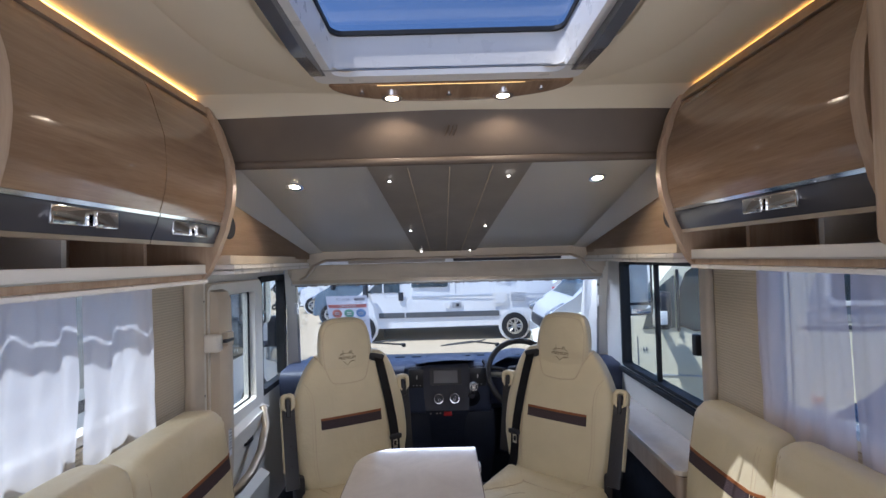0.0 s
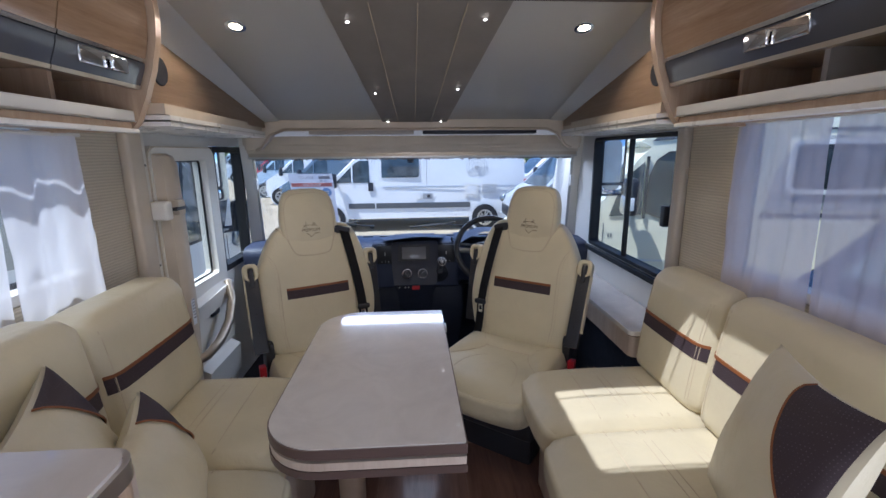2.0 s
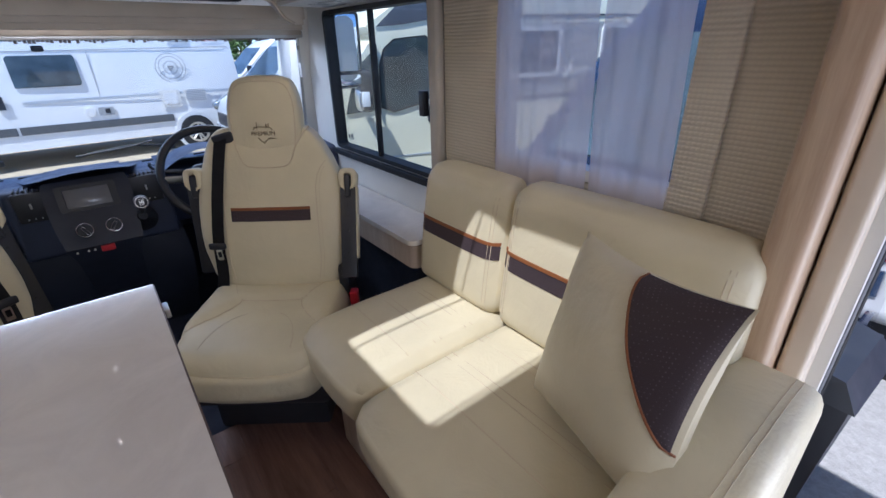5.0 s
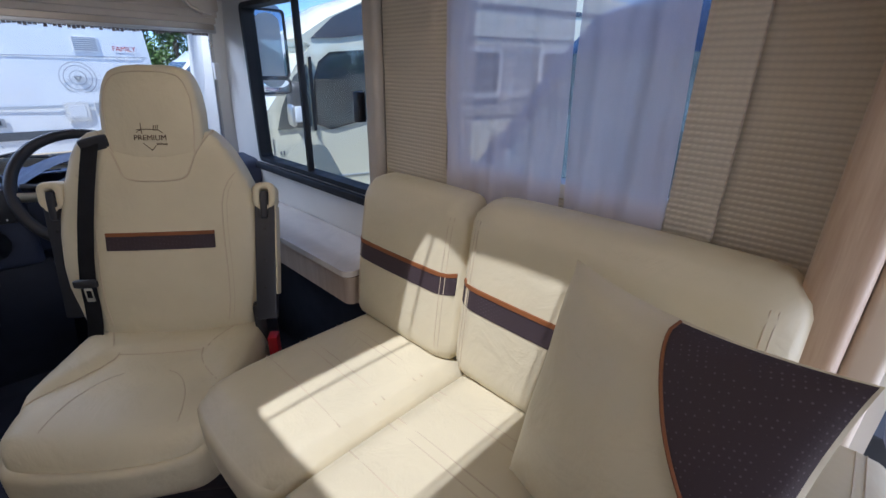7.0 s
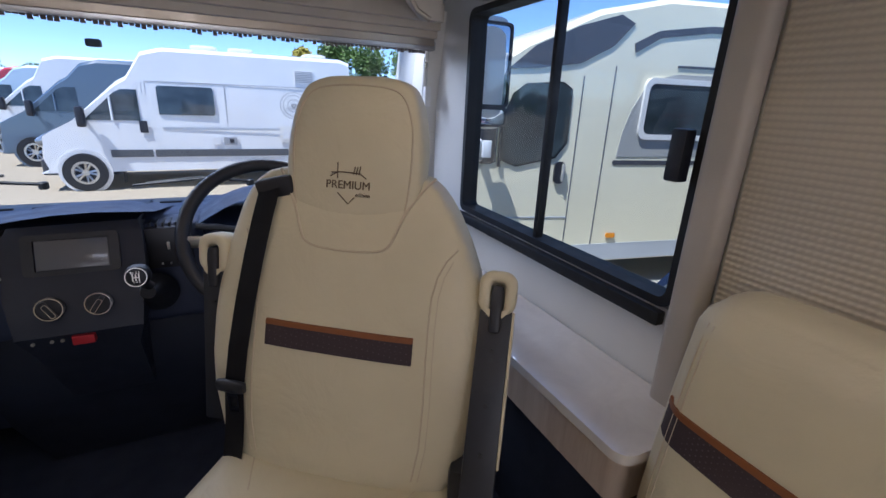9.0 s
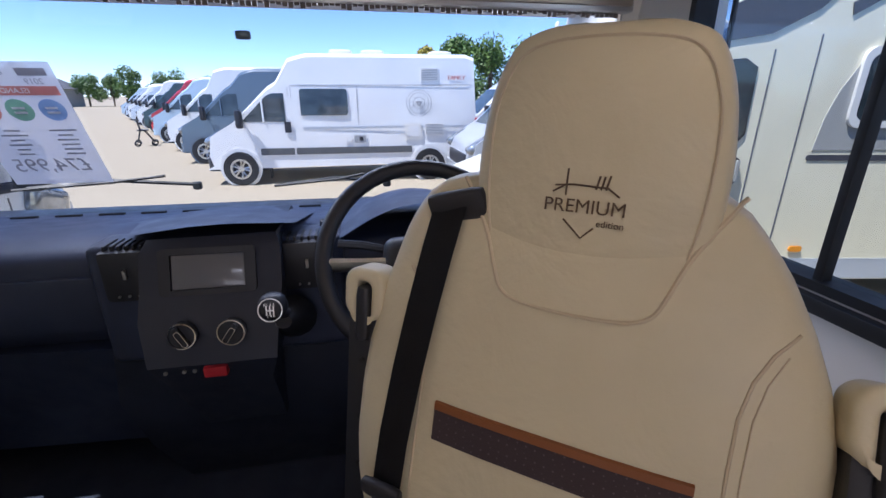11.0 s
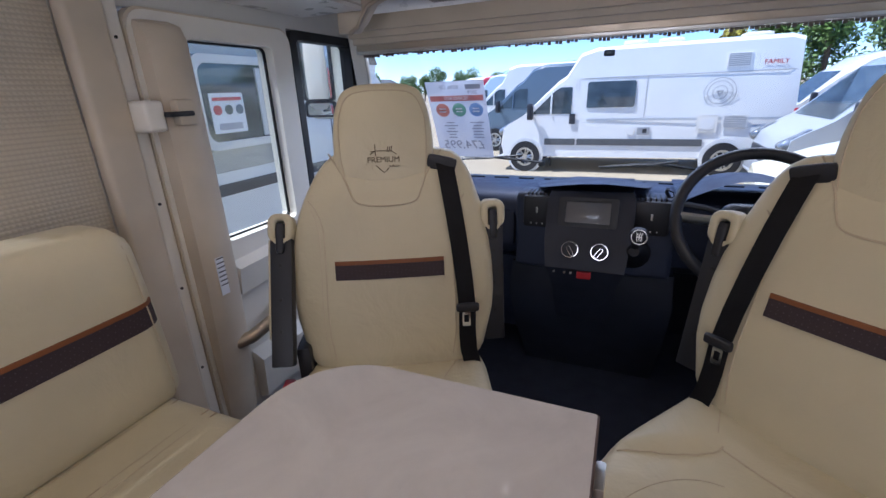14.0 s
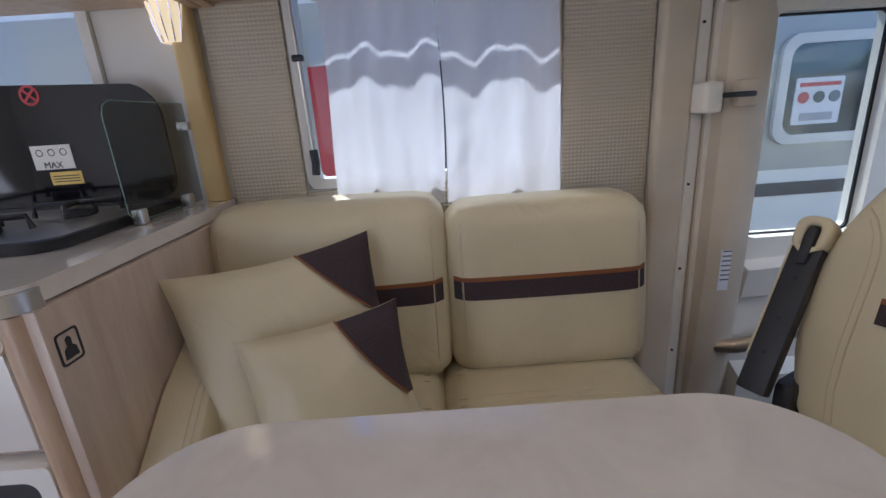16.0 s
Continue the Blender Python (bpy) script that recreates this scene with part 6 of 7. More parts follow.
part("bin", rings([[(1.22, 0.565, 0.16), (1.48, 0.555, 0.16), (1.50, 0.699, 0.16), (1.22, 0.699, 0.16)], [(1.20, 0.545, 0.50), (1.50, 0.53, 0.50), (1.52, 0.699, 0.50), (1.20, 0.699, 0.50)]]), mat_plain("grey_bin_plastic", (0.045, 0.05, 0.06), 0.45, bump=0.15), dn, "dark grey bin")
part("bin_lid", rings([[(1.19, 0.535, 0.502), (1.51, 0.52, 0.502), (1.53, 0.699, 0.502), (1.19, 0.699, 0.502)], [(1.21, 0.57, 0.56), (1.49, 0.56, 0.56), (1.51, 0.699, 0.59), (1.20, 0.699, 0.59)]]), mat_plain("grey_bin_lid", (0.055, 0.06, 0.07), 0.4), dn, "dark grey bin lid")

# ---- outside mirrors ----
SILVER = mat_plain("mirror_silver", (0.8, 0.82, 0.84), 0.03, 1.0, var=0.01)


def wing_mirror(s, x, y):
    w = thing("wing_mirror", "large pale hanging wing mirror with two glasses", "mirror", "wing mirrors")
    part("arm", tube([(s * 1.12, y + 0.20, 1.44), (x - s * 0.02, y + 0.12, 1.50), (x, y + 0.02, 1.44)], 0.028, 8), M["white"], w)
    part("housing", moved(pad(0.20, 0.10, 0.42, 0.045, (0, 0.012, 0), 7), Matrix.Translation((x, y, 1.23))), M["doorwhite"], w)
    for z0, z1 in ((1.115, 1.405), (1.04, 1.10)):
        part("mirror_glass", box((x - 0.082, y - 0.058, z0), (x + 0.082, y - 0.052, z1), 0.002), SILVER, w)
        part("glass_edge", frame_of(round_rect(x - 0.09, z0 - 0.008, x + 0.09, z1 + 0.008, 0.02), round_rect(x - 0.08, z0 + 0.002, x + 0.08, z1 - 0.002, 0.015), 1, y - 0.062, y - 0.045), M["plastic_dark"], w)
    return w


wing_mirror(1, 1.29, 3.0)
wing_mirror(-1, -1.33, 3.08)

# floor planks
rg = random.Random(3)
for i in range(12):
    y = -1.63 + rg.uniform(-0.4, 0.0)
    while y < 1.92:
        ln = rg.choice((0.6, 0.8, 1.0))
        a, b = max(y, -1.63), min(y + ln, 1.925)
        if b - a > 0.05:
            ob = part("plank", box((-1.075 + 0.18 * i, a, -0.0058), (-1.075 + 0.18 * i + 0.1793, b - 0.0008, 0.0)), M["floorwood"], floor, "", False)
        y += ln


# ---- outside ----
GZ = -0.73
def mat_gravel():
    m = Mat("pale_gravel_and_asphalt")
    big = m.noise(0.14, 4.0)
    fine = m.noise(28.0, 4.0, None, 0.7)
    g = m.ramp(fine, [(0.3, (0.30, 0.245, 0.165)), (0.7, (0.48, 0.405, 0.29))])
    a = m.ramp(fine, [(0.3, (0.24, 0.23, 0.21)), (0.7, (0.34, 0.325, 0.30))])
    edge = m.node("ShaderNodeSeparateXYZ")
    m.link(m.co.outputs["Object"], edge.inputs[0])
    ad = m.t.nodes.new("ShaderNodeMath")
    ad.operation = "MULTIPLY_ADD"
    m.link(big, ad.inputs[0])
    ad.inputs[1].default_value = 4.0
    m.link(edge.outputs["Y"], ad.inputs[2])
    st = m.node("ShaderNodeMapRange", From_Min=8.6, From_Max=9.6)
    m.link(ad.outputs[0], st.inputs["Value"])
    mx = m.t.nodes.new("ShaderNodeMix")
    mx.data_type = "RGBA"
    m.link(st.outputs[0], mx.inputs[0])
    m.link(a, mx.inputs[6])
    m.link(g, mx.inputs[7])
    m.base(mx.outputs[2])
    m.bump(fine, 0.5, 0.02)
    m.set(Roughness=0.95)
    return m.m


bm = bmesh.new()
bmesh.ops.create_grid(bm, x_segments=20, y_segments=20, size=900)
bmesh.ops.translate(bm, verts=bm.verts, vec=(0, 300, GZ))
struct("ground", bm, mat_gravel(), "pale gravel sales yard with a worn asphalt lane")

PAINT = dict(white=mat_paint("white_body_paint", (0.80, 0.80, 0.79)), cream=mat_paint("pearl_cream_body_paint", (0.85, 0.79, 0.58)), red=mat_paint("red_body_paint", (0.45, 0.02, 0.03)),
             blue=mat_paint("slate_blue_body_paint", (0.10, 0.14, 0.19)), silver=mat_paint("silver_body_paint", (0.55, 0.58, 0.62), 0.3, 0.3), pale=mat_paint("pale_blue_body_paint", (0.45, 0.56, 0.66)),
             green=mat_paint("dark_green_body_paint", (0.025, 0.05, 0.05)), grey=mat_paint("mid_grey_body_paint", (0.40, 0.395, 0.365)), navy=mat_paint("navy_body_paint", (0.02, 0.05, 0.12), 0.15, 0.2))
DARKGLASS = mat_plain("vehicle_glass", (0.042, 0.055, 0.060), 0.05, coat=0.4, var=0.5, scale=2.6)
# pale blue in the base colour stands in for sky mirrored in windscreens
SCREENGLASS = mat_plain("sky_pale_windscreen_glass", (0.15, 0.20, 0.23), 0.05, coat=1.0, var=0.6, scale=1.6)
LAMPGLASS = mat_plain("headlamp_glass", (0.26, 0.28, 0.30), 0.08, 0.55, var=0.6, scale=9.0, coat=1.0)
VENT = mat_plain("grey_vent", (0.36, 0.37, 0.38), 0.5)
STRIP = mat_plain("grey_rubbing_strip", (0.10, 0.105, 0.11), 0.5)
AMBER = mat_plain("amber_lamp", (0.8, 0.3, 0.02), 0.3)


def wheel(parent, x, y, r, side):
    """A wheel on a vehicle's side; side: which way along y the face looks."""
    w = part("wheel", moved(ring(r * 0.62, r, 0.22, 32), pose(x, y, r, 90 * -side, 0, 0) @ pose(0, 0, -0.11)), M["rubber"], parent, "black tyre")
    part("rim", moved(ring(r * 0.50, r * 0.63, 0.20, 32), pose(x, y, r, 90 * -side, 0, 0) @ pose(0, 0, -0.10)), M["alu"], w)
    part("wheel_back", moved(disc(r * 0.6, 0.02, 24), pose(x, y, r, 90 * -side, 0, 0) @ pose(0, 0, 0.0)), M["rubber"], w)
    for k in range(10):
        a = 2 * math.pi * (k // 2) / 5 + (0.22 if k % 2 else -0.22)
        ca, sa = math.cos(a), math.sin(a)
        part("spoke", moved(tube([(0.05 * ca, 0.05 * sa, 0.06), (r * 0.56 * ca, r * 0.56 * sa, 0.085)], 0.020, 6), pose(x, y, r, 90 * -side, 0, 0)), M["alu"], w)
    part("hub", moved(disc(0.06, 0.02, 16), pose(x, y, r, 90 * -side, 0, 0) @ pose(0, 0, 0.06)), M["alu"], w)


def panel_van(at, rz, paint, label, roof=2.60, length=5.99, detail=True, dark="plastic_dark"):
    """A panel van with its nose towards local -x and its near side at local y = 0; ground at 0."""
    v = thing("camper_van", label, "camper van", "parked camper vans", at, rz)
    W = 2.05
    L = length
    sil = [(0.27, 0.40), (0.22, 0.60), (0.25, 0.82), (0.33, 1.00), (0.48, 1.10), (0.66, 1.20), (0.80, 1.28), (1.55, 2.02), (1.72, 2.12), (2.0, roof - 0.12), (2.35, roof - 0.02), (L - 0.25, roof), (L - 0.06, roof - 0.06), (L, 1.4), (L, 0.45), (L - 0.05, 0.38), (0.15, 0.34)]
    def row(inset, z_in):
        return [(x + (0.0 if 0.3 < x < L - 0.3 else (inset * 0.6 if x <= 0.3 else -inset * 0.3)), z - (z_in if z > 1.9 else 0.0)) for x, z in sil]
    loops = []
    for y, ins, zi, in_up in ((0.0, 0.10, 0.10, 0.0), (0.06, 0.05, 0.03, 0), (0.3, 0.0, 0.0, 0), (W - 0.3, 0.0, 0.0, 0), (W - 0.06, 0.05, 0.03, 0), (W, 0.10, 0.10, 0)):
        lp = []
        for (x, z) in row(ins, zi):
            yy = y
            if z > 1.25:
                k = (z - 1.25) / (roof - 1.25)
                yy = y + (0.10 * k if y < W / 2 else -0.10 * k)
            lp.append((x, yy, z))
        loops.append(lp)
    part("body", rings(loops), paint, v)
    side = lambda x, z, off=0.0: (x, (0.10 * (z - 1.25) / (roof - 1.25) if z > 1.25 else 0.0) - off, z)

    def patch(pts, off, mat, name, parent=v, label="", thick=0.015):
        bm = rings([[side(x, z, off) for x, z in pts], [side(x, z, off - thick) for x, z in pts]])
        return part(name, bm, mat, parent, label)
    dw = patch([(0.98, 1.30), (1.50, 1.80), (1.62, 1.86), (1.86, 1.86), (1.86, 1.30)], 0.004, DARKGLASS, "door_window")
    part("window_post", tube([side(1.42, 1.30, 0.012), side(1.42, 1.73, 0.012)], 0.022, 6), paint, v)
    # windscreen on the sloping front
    wsb = bmesh.new()
    wsb.faces.new([wsb.verts.new(c) for c in ((0.80, 0.18, 1.292), (0.80, W - 0.18, 1.292), (1.53, W - 0.26, 2.015), (1.53, 0.26, 2.015))])
    bmesh.ops.solidify(wsb, geom=wsb.faces[:], thickness=-0.012)
    part("windscreen", wsb, SCREENGLASS, v)
    for y in (0.02, W - 0.26):
        part("headlamp", moved(pad(0.50, 0.24, 0.16, 0.07, (0, 0, 0), 6), Matrix.Translation((0.42, y + 0.12, 0.99)) @ pose(0, 0, 0, 0, -30, 0)), LAMPGLASS, v)
    part("grille", box((0.205, 0.35, 0.55), (0.28, W - 0.35, 0.80), 0.02), M["plastic_dark"], v)
    part("bumper", prism(round_rect(0.18, 0.05, 0.50, W - 0.05, 0.12), 2, 0.30, 0.56, 0.03), paint if dark == "paint" else M["plastic_dark"], v)
    mir = part("door_mirror", moved(pad(0.13, 0.16, 0.36, 0.04, (0, 0, 0), 5), Matrix.Translation((0.98, -0.16, 1.36))), M["plastic_dark"], v, "black door mirror")
    part("mirror_arm", tube([(1.0, 0.0, 1.28), (1.0, -0.10, 1.30)], 0.03, 6), M["plastic_dark"], mir)
    for x in (0.86, 0.86 + 4.035 * (L / 5.99)):
        part("wheel_arch", moved(ring(0.34, 0.42, 0.02, 32), pose(x, 0.0, 0.36, 90, 0, 0)), paint, v)
        part("wheel_well", moved(disc(0.40, 0.03, 28), pose(x, 0.014, 0.36, 90, 0, 0)), M["rubber"], v)
        wheel(v, x, 0.03, 0.345, -1)
        wheel(v, x, W - 0.03, 0.345, 1)
    if detail:
        patch([(1.30, 0.62), (1.98, 0.62), (1.98, 0.76), (1.30, 0.76)], 0.02, STRIP, "rubbing_strip")
        patch([(2.02, 0.62), (4.50, 0.62), (4.50, 0.76), (2.02, 0.76)], 0.02, STRIP, "rubbing_strip")
        for x in (1.94, 2.0, 3.35):
            patch([(x, 0.5), (x + 0.012, 0.5), (x + 0.012, 1.98), (x, 1.98)], 0.0015, VENT, "door_gap", thick=0.004)
        patch([(2.0, 2.01), (5.85, 2.03), (5.85, 2.045), (2.0, 2.025)], 0.004, VENT, "roof_seam", thick=0.006)
        patch([(2.2, 1.14), (5.8, 1.14), (5.8, 1.19), (2.2, 1.19)], 0.002, PAINT["silver"], "waist_line", thick=0.006)
        wf = patch([(2.18, 1.42), (3.12, 1.42), (3.15, 1.47), (3.15, 1.91), (3.12, 1.95), (2.22, 1.95), (2.18, 1.91)], 0.012, DARKGLASS, "side_window")
        patch([(1.83, 1.08), (1.96, 1.08), (1.96, 1.30), (1.83, 1.30)], 0.03, M["plastic_dark"], "door_handle")
        for z0, x0, x1 in ((0.98, 4.80, 5.22), (2.12, 4.72, 5.12)):
            vent = patch([(x0, z0), (x1, z0), (x1, z0 + 0.26), (x0, z0 + 0.26)], 0.012, M["white"], "vent")
            for k in range(7):
                patch([(x0 + 0.02, z0 + 0.02 + k * 0.034), (x1 - 0.02, z0 + 0.02 + k * 0.034), (x1 - 0.02, z0 + 0.036 + k * 0.034), (x0 + 0.02, z0 + 0.036 + k * 0.034)], 0.018, VENT, "vent_slat", vent)
        hf = patch([(4.35, 0.90), (4.72, 0.90), (4.72, 1.24), (4.35, 1.24)], 0.014, M["offwhite"], "service_hatch")
        patch([(4.41, 0.96), (4.66, 0.96), (4.66, 1.18), (4.41, 1.18)], 0.02, PAINT["white"], "hatch_door", hf)
        patch([(3.25, 0.85), (3.50, 0.85), (3.50, 1.0), (3.25, 1.0)], 0.02, VENT, "socket")
        patch([(3.36, 0.89), (3.44, 0.89), (3.44, 0.97), (3.36, 0.97)], 0.026, M["plastic_dark"], "socket_flap")
        part("filler_cap", moved(disc(0.09, 0.02, 20, 0.004), pose(3.12, 0.0, 0.93, 90, 0, 0)), PAINT["white"], v)
        for r in (0.28, 0.22, 0.13):
            part("roundel_ring", moved(ring(r - 0.012, r, 0.003, 40), pose(4.68, side(4.68, 1.66)[1] - 0.006, 1.66, 90 + 4, 0, 0)), VENT, v)
        for k in range(3):
            a = 2 * math.pi * k / 3 + 0.5
            part("roundel_mark", moved(tube([(0.06 * math.cos(a), 0.06 * math.sin(a), 0), (0.06 * math.cos(a + 2.1), 0.06 * math.sin(a + 2.1), 0)], 0.016, 6), pose(4.68, side(4.68, 1.66)[1] - 0.01, 1.66, 90 + 4, 0, 0)), VENT, v)
        for x in (3.05, 3.75, 5.3):
            part("roof_vent", moved(pad(0.5, 0.5, 0.12, 0.04, (0, 0, 0.01), 4), Matrix.Translation((x, 1.0, roof + 0.03))), M["white"], v)
        part("tail_lamp", box((L - 0.05, -0.01, 0.95), (L + 0.01, 0.12, 1.35), 0.02), M["red"], v)
        part("mud_flap", box((1.42, 0.02, 0.12), (1.44, 0.25, 0.40), 0.004), M["rubber"], v)
        words("FAMILY", 0.12, pose(5.52, side(0, 2.16, 0.008)[1], 2.18, 94, 0, 0), M["red"], v, "lettering", 0.002)
    return v


panel_van((-3.05, 11.66, GZ), 0.0, PAINT["white"], "white high-roof camper van with dark windows and a ring emblem", 2.68)
RG = random.Random(4)
for k, (c, roofh, lab) in enumerate((("blue", 2.55, "slate blue camper van in a row of parked vans"), ("white", 2.75, "white camper van in a row of parked vans"), ("pale", 2.55, "pale blue camper van in a row of parked vans"),
                              ("red", 2.6, "red camper van in a row of parked vans"), ("green", 2.55, "dark green camper van in a row of parked vans"), ("white", 2.7, "white camper van in a row of parked vans"),
                              ("silver", 2.55, "silver camper van in a row of parked vans"), ("white", 2.6, "white camper van in a row of parked vans"), ("white", 2.7, "white camper van in a row of parked vans"), ("silver", 2.6, "silver camper van in a row of parked vans"), ("pale", 2.6, "pale blue camper van in a row of parked vans"))):
    y = 15.2 + 3.2 * k
    panel_van((-4.72 - 0.50 * (y - 15.2) + RG.uniform(-0.15, 0.15), y, GZ), RG.uniform(-2, 2), PAINT[c], lab, roofh, 5.99, False, "paint" if c != "white" else "plastic_dark")


def motorhome(at, rz, name_label, mirror, paint, upper, sil, wins, bands, extras):
    """A coachbuilt motorhome: nose to local -x, near side at y = 0 (the other way round when mirrored)."""
    v = thing("motorhome", name_label, "motorhome", "parked motorhomes", at, rz)
    F = Matrix.Diagonal((1, -1 if mirror else 1, 1, 1))
    W = 2.25
    zmax = max(z for _, z in sil)
    loops = []
    for y, dz in ((0.0, 0.05), (0.05, 0.0), (W - 0.05, 0.0), (W, 0.05)):
        loops.append([(x, y, z - (dz if z > zmax - 0.5 else 0)) for x, z in sil])
    part("body", moved(rings(loops), F), paint, v)

    def plate(x0, z0, x1, z1, off, mat, name, parent=v, r=0.05, thick=0.01):
        r = min(r, (x1 - x0) / 2.05, (z1 - z0) / 2.05)
        return part(name, moved(prism(round_rect(x0, z0, x1, z1, r), 1, -off, -off + thick), F), mat, parent)
    for x0, z0, x1, z1, mat in bands:
        plate(x0, z0, x1, z1, 0.006, mat, "side_band", v, 0.02, 0.008)
    for x0, z0, x1, z1 in wins:
        w = part("side_window", moved(frame_of(round_rect(x0, z0, x1, z1, 0.09), round_rect(x0 + 0.05, z0 + 0.05, x1 - 0.05, z1 - 0.05, 0.07), 1, -0.03, 0.0), F), M["offwhite"], v, "white window frame")
        plate(x0 + 0.045, z0 + 0.045, x1 - 0.045, z1 - 0.045, 0.018, DARKGLASS, "pane", w, 0.07)
    extras(v, plate, F)
    return v


Z = -GZ
# the pearl cream motorhome beside the driver window
X0 = 1.70


def cream_extras(v, plate, F):
    q = lambda pts, off, mat, name, label="": part(name, moved(prism([(x - X0, z + Z) for x, z in pts], 1, -off, -off + 0.012), F), mat, v, label)
    q([(2.84, 0.64), (2.86, 1.06), (2.92, 1.22), (3.04, 1.31), (3.40, 1.34), (3.50, 1.28), (3.51, 0.80), (3.40, 0.66), (3.0, 0.58)], 0.014, M["rubber"], "window_seal")
    q([(2.86, 0.66), (2.88, 1.05), (2.94, 1.205), (3.05, 1.29), (3.39, 1.32), (3.48, 1.265), (3.49, 0.81), (3.39, 0.68), (3.0, 0.60)], 0.018, DARKGLASS, "door_window")
    q([(2.46, 0.60), (2.52, 0.80), (2.66, 1.08), (2.80, 1.20), (2.80, 0.62)], 0.014, DARKGLASS, "quarter_window")
    part("quarter_post", moved(tube([(2.83 - X0, -0.02, 0.58 + Z), (2.83 - X0, -0.02, 1.26 + Z)], 0.016, 6), F), M["rubber"], v)
    for x, z0, z1 in ((3.60, -0.32, 1.40), (2.40, -0.30, 0.52), (3.92, -0.36, 1.50)):
        q([(x, z0), (x + 0.010, z0), (x + 0.010, z1), (x, z1)], 0.005, M["screen"], "door_gap")
    q([(2.40, 0.10), (3.60, 0.07), (3.60, 0.085), (2.40, 0.115)], 0.006, PAINT["silver"], "door_crease")
    q([(2.36, -0.36), (3.62, -0.36), (3.62, -0.22), (2.36, -0.20)], 0.02, PAINT["cream"], "sill")
    for x in (2.46, 2.49):
        q([(x, 0.36), (x + 0.012, 0.36), (x + 0.012, 0.40), (x, 0.40)], 0.007, STRIP, "badge_mark")
    hd = part("door_handle", moved(prism(round_rect(3.405 - X0, 0.42 + Z, 3.515 - X0, 0.63 + Z, 0.05), 1, -0.03, -0.004), F), M["plastic_dark"], v)
    part("grip", moved(prism(round_rect(3.475 - X0, 0.44 + Z, 3.500 - X0, 0.61 + Z, 0.012), 1, -0.05, -0.031), F), PAINT["grey"], hd)
    q([(2.86, 1.42), (3.15, 1.44), (3.55, 1.50), (3.86, 1.66), (4.05, 1.86), (3.90, 1.92), (3.50, 1.80), (3.10, 1.62)], 0.012, M["greyband"], "dark_visor", "dark glossy panel over the cab")
    q([(4.10, 1.62), (4.35, 1.76), (4.9, 1.84), (9.5, 1.92), (9.5, 1.97), (4.9, 1.90), (4.32, 1.82), (4.08, 1.70)], 0.010, M["greyband"], "dark_line")
    q([(4.60, 1.52), (9.5, 1.60), (9.5, 1.62), (4.60, 1.54)], 0.010, M["greyband"], "dark_line")
    m_ = part("door_mirror", moved(moved(pad(0.15, 0.20, 0.40, 0.05, (0, 0, 0), 5), Matrix.Translation((2.60 - X0, -0.24, 0.84 + Z))), F), M["plastic_dark"], v, "black door mirror")
    part("mirror_cap", moved(moved(pad(0.13, 0.17, 0.22, 0.05, (0, 0, 0), 5), Matrix.Translation((2.575 - X0, -0.25, 0.76 + Z))), F), M["alu"], m_)
    part("indicator", moved(box((2.54 - X0, -0.352, 0.70 + Z), (2.62 - X0, -0.325, 0.84 + Z), 0.01), F), PAINT["white"], m_)
    part("mirror_arm", moved(tube([(2.66 - X0, 0.0, 0.66 + Z), (2.63 - X0, -0.16, 0.68 + Z)], 0.04, 6), F), M["plastic_dark"], v)
    h = part("service_hatch", moved(frame_of(round_rect(5.15 - X0, -0.05 + Z, 5.62 - X0, 0.37 + Z, 0.06), round_rect(5.165 - X0, -0.035 + Z, 5.605 - X0, 0.355 + Z, 0.05), 1, -0.016, 0.0), F), M["rubber"], v, "hatch with black seal")
    plate(5.53 - X0, 0.12 + Z, 5.59 - X0, 0.20 + Z, 0.03, M["plastic_dark"], "hatch_lock", h, 0.02)
    for z in (0.05, 0.30):
        plate(5.12 - X0, z + Z, 5.18 - X0, z + 0.035 + Z, 0.03, M["offwhite"], "hatch_hinge", h, 0.01)
    cap = part("filler_cap", moved(moved(disc(0.075, 0.025, 20, 0.006), pose(5.76 - X0, 0.0, 0.29 + Z, 90, 0, 0)), F), M["alu"], v)
    part("cap_centre", moved(moved(disc(0.045, 0.012, 20, 0.003), pose(5.76 - X0, -0.024, 0.29 + Z, 90, 0, 0)), F), STRIP, cap)
    plate(4.09 - X0, -0.155 + Z, 4.20 - X0, -0.105 + Z, 0.02, AMBER, "side_marker", v, 0.02)
    words("xeo", 0.20, F @ pose(5.70 - X0, -0.016, 0.90 + Z, 90, 0, 0), M["offwhite"], v, "lettering", 0.003)
    q([(5.40, 0.82), (5.46, 0.82), (5.54, 0.98), (5.48, 0.98)], 0.016, M["offwhite"], "lettering")
    q([(5.50, 1.01), (5.56, 1.01), (5.58, 1.06), (5.52, 1.06)], 0.016, M["offwhite"], "lettering")
    q([(5.34, 0.815), (5.60, 0.865), (5.60, 0.873), (5.34, 0.823)], 0.016, M["offwhite"], "lettering")
    q([(4.07, 0.68), (4.10, 0.92), (4.16, 1.12), (4.26, 1.30), (4.40, 1.41), (4.60, 1.46), (9.9, 1.52), (9.9, 0.72)], 0.006, PAINT["grey"], "side_band", "grey curved side panel")
    plate(9.72 - X0, 1.0 + Z, 9.94 - X0, 1.45 + Z, 0.02, PAINT["red"], "tail_lamp", v, 0.04)
    for x in (2.05, 6.70):
        part("wheel_well", moved(moved(disc(0.44, 0.012, 28), pose(x - X0, 0.004, 0.40, 90, 0, 0)), F), M["rubber"], v)
        part("wheel_arch", moved(moved(ring(0.42, 0.52, 0.03, 32), pose(x - X0, 0.004, 0.40, 90, 0, 0)), F), PAINT["silver"], v)
        wheel(v, x - X0, -0.06, 0.35, -1)
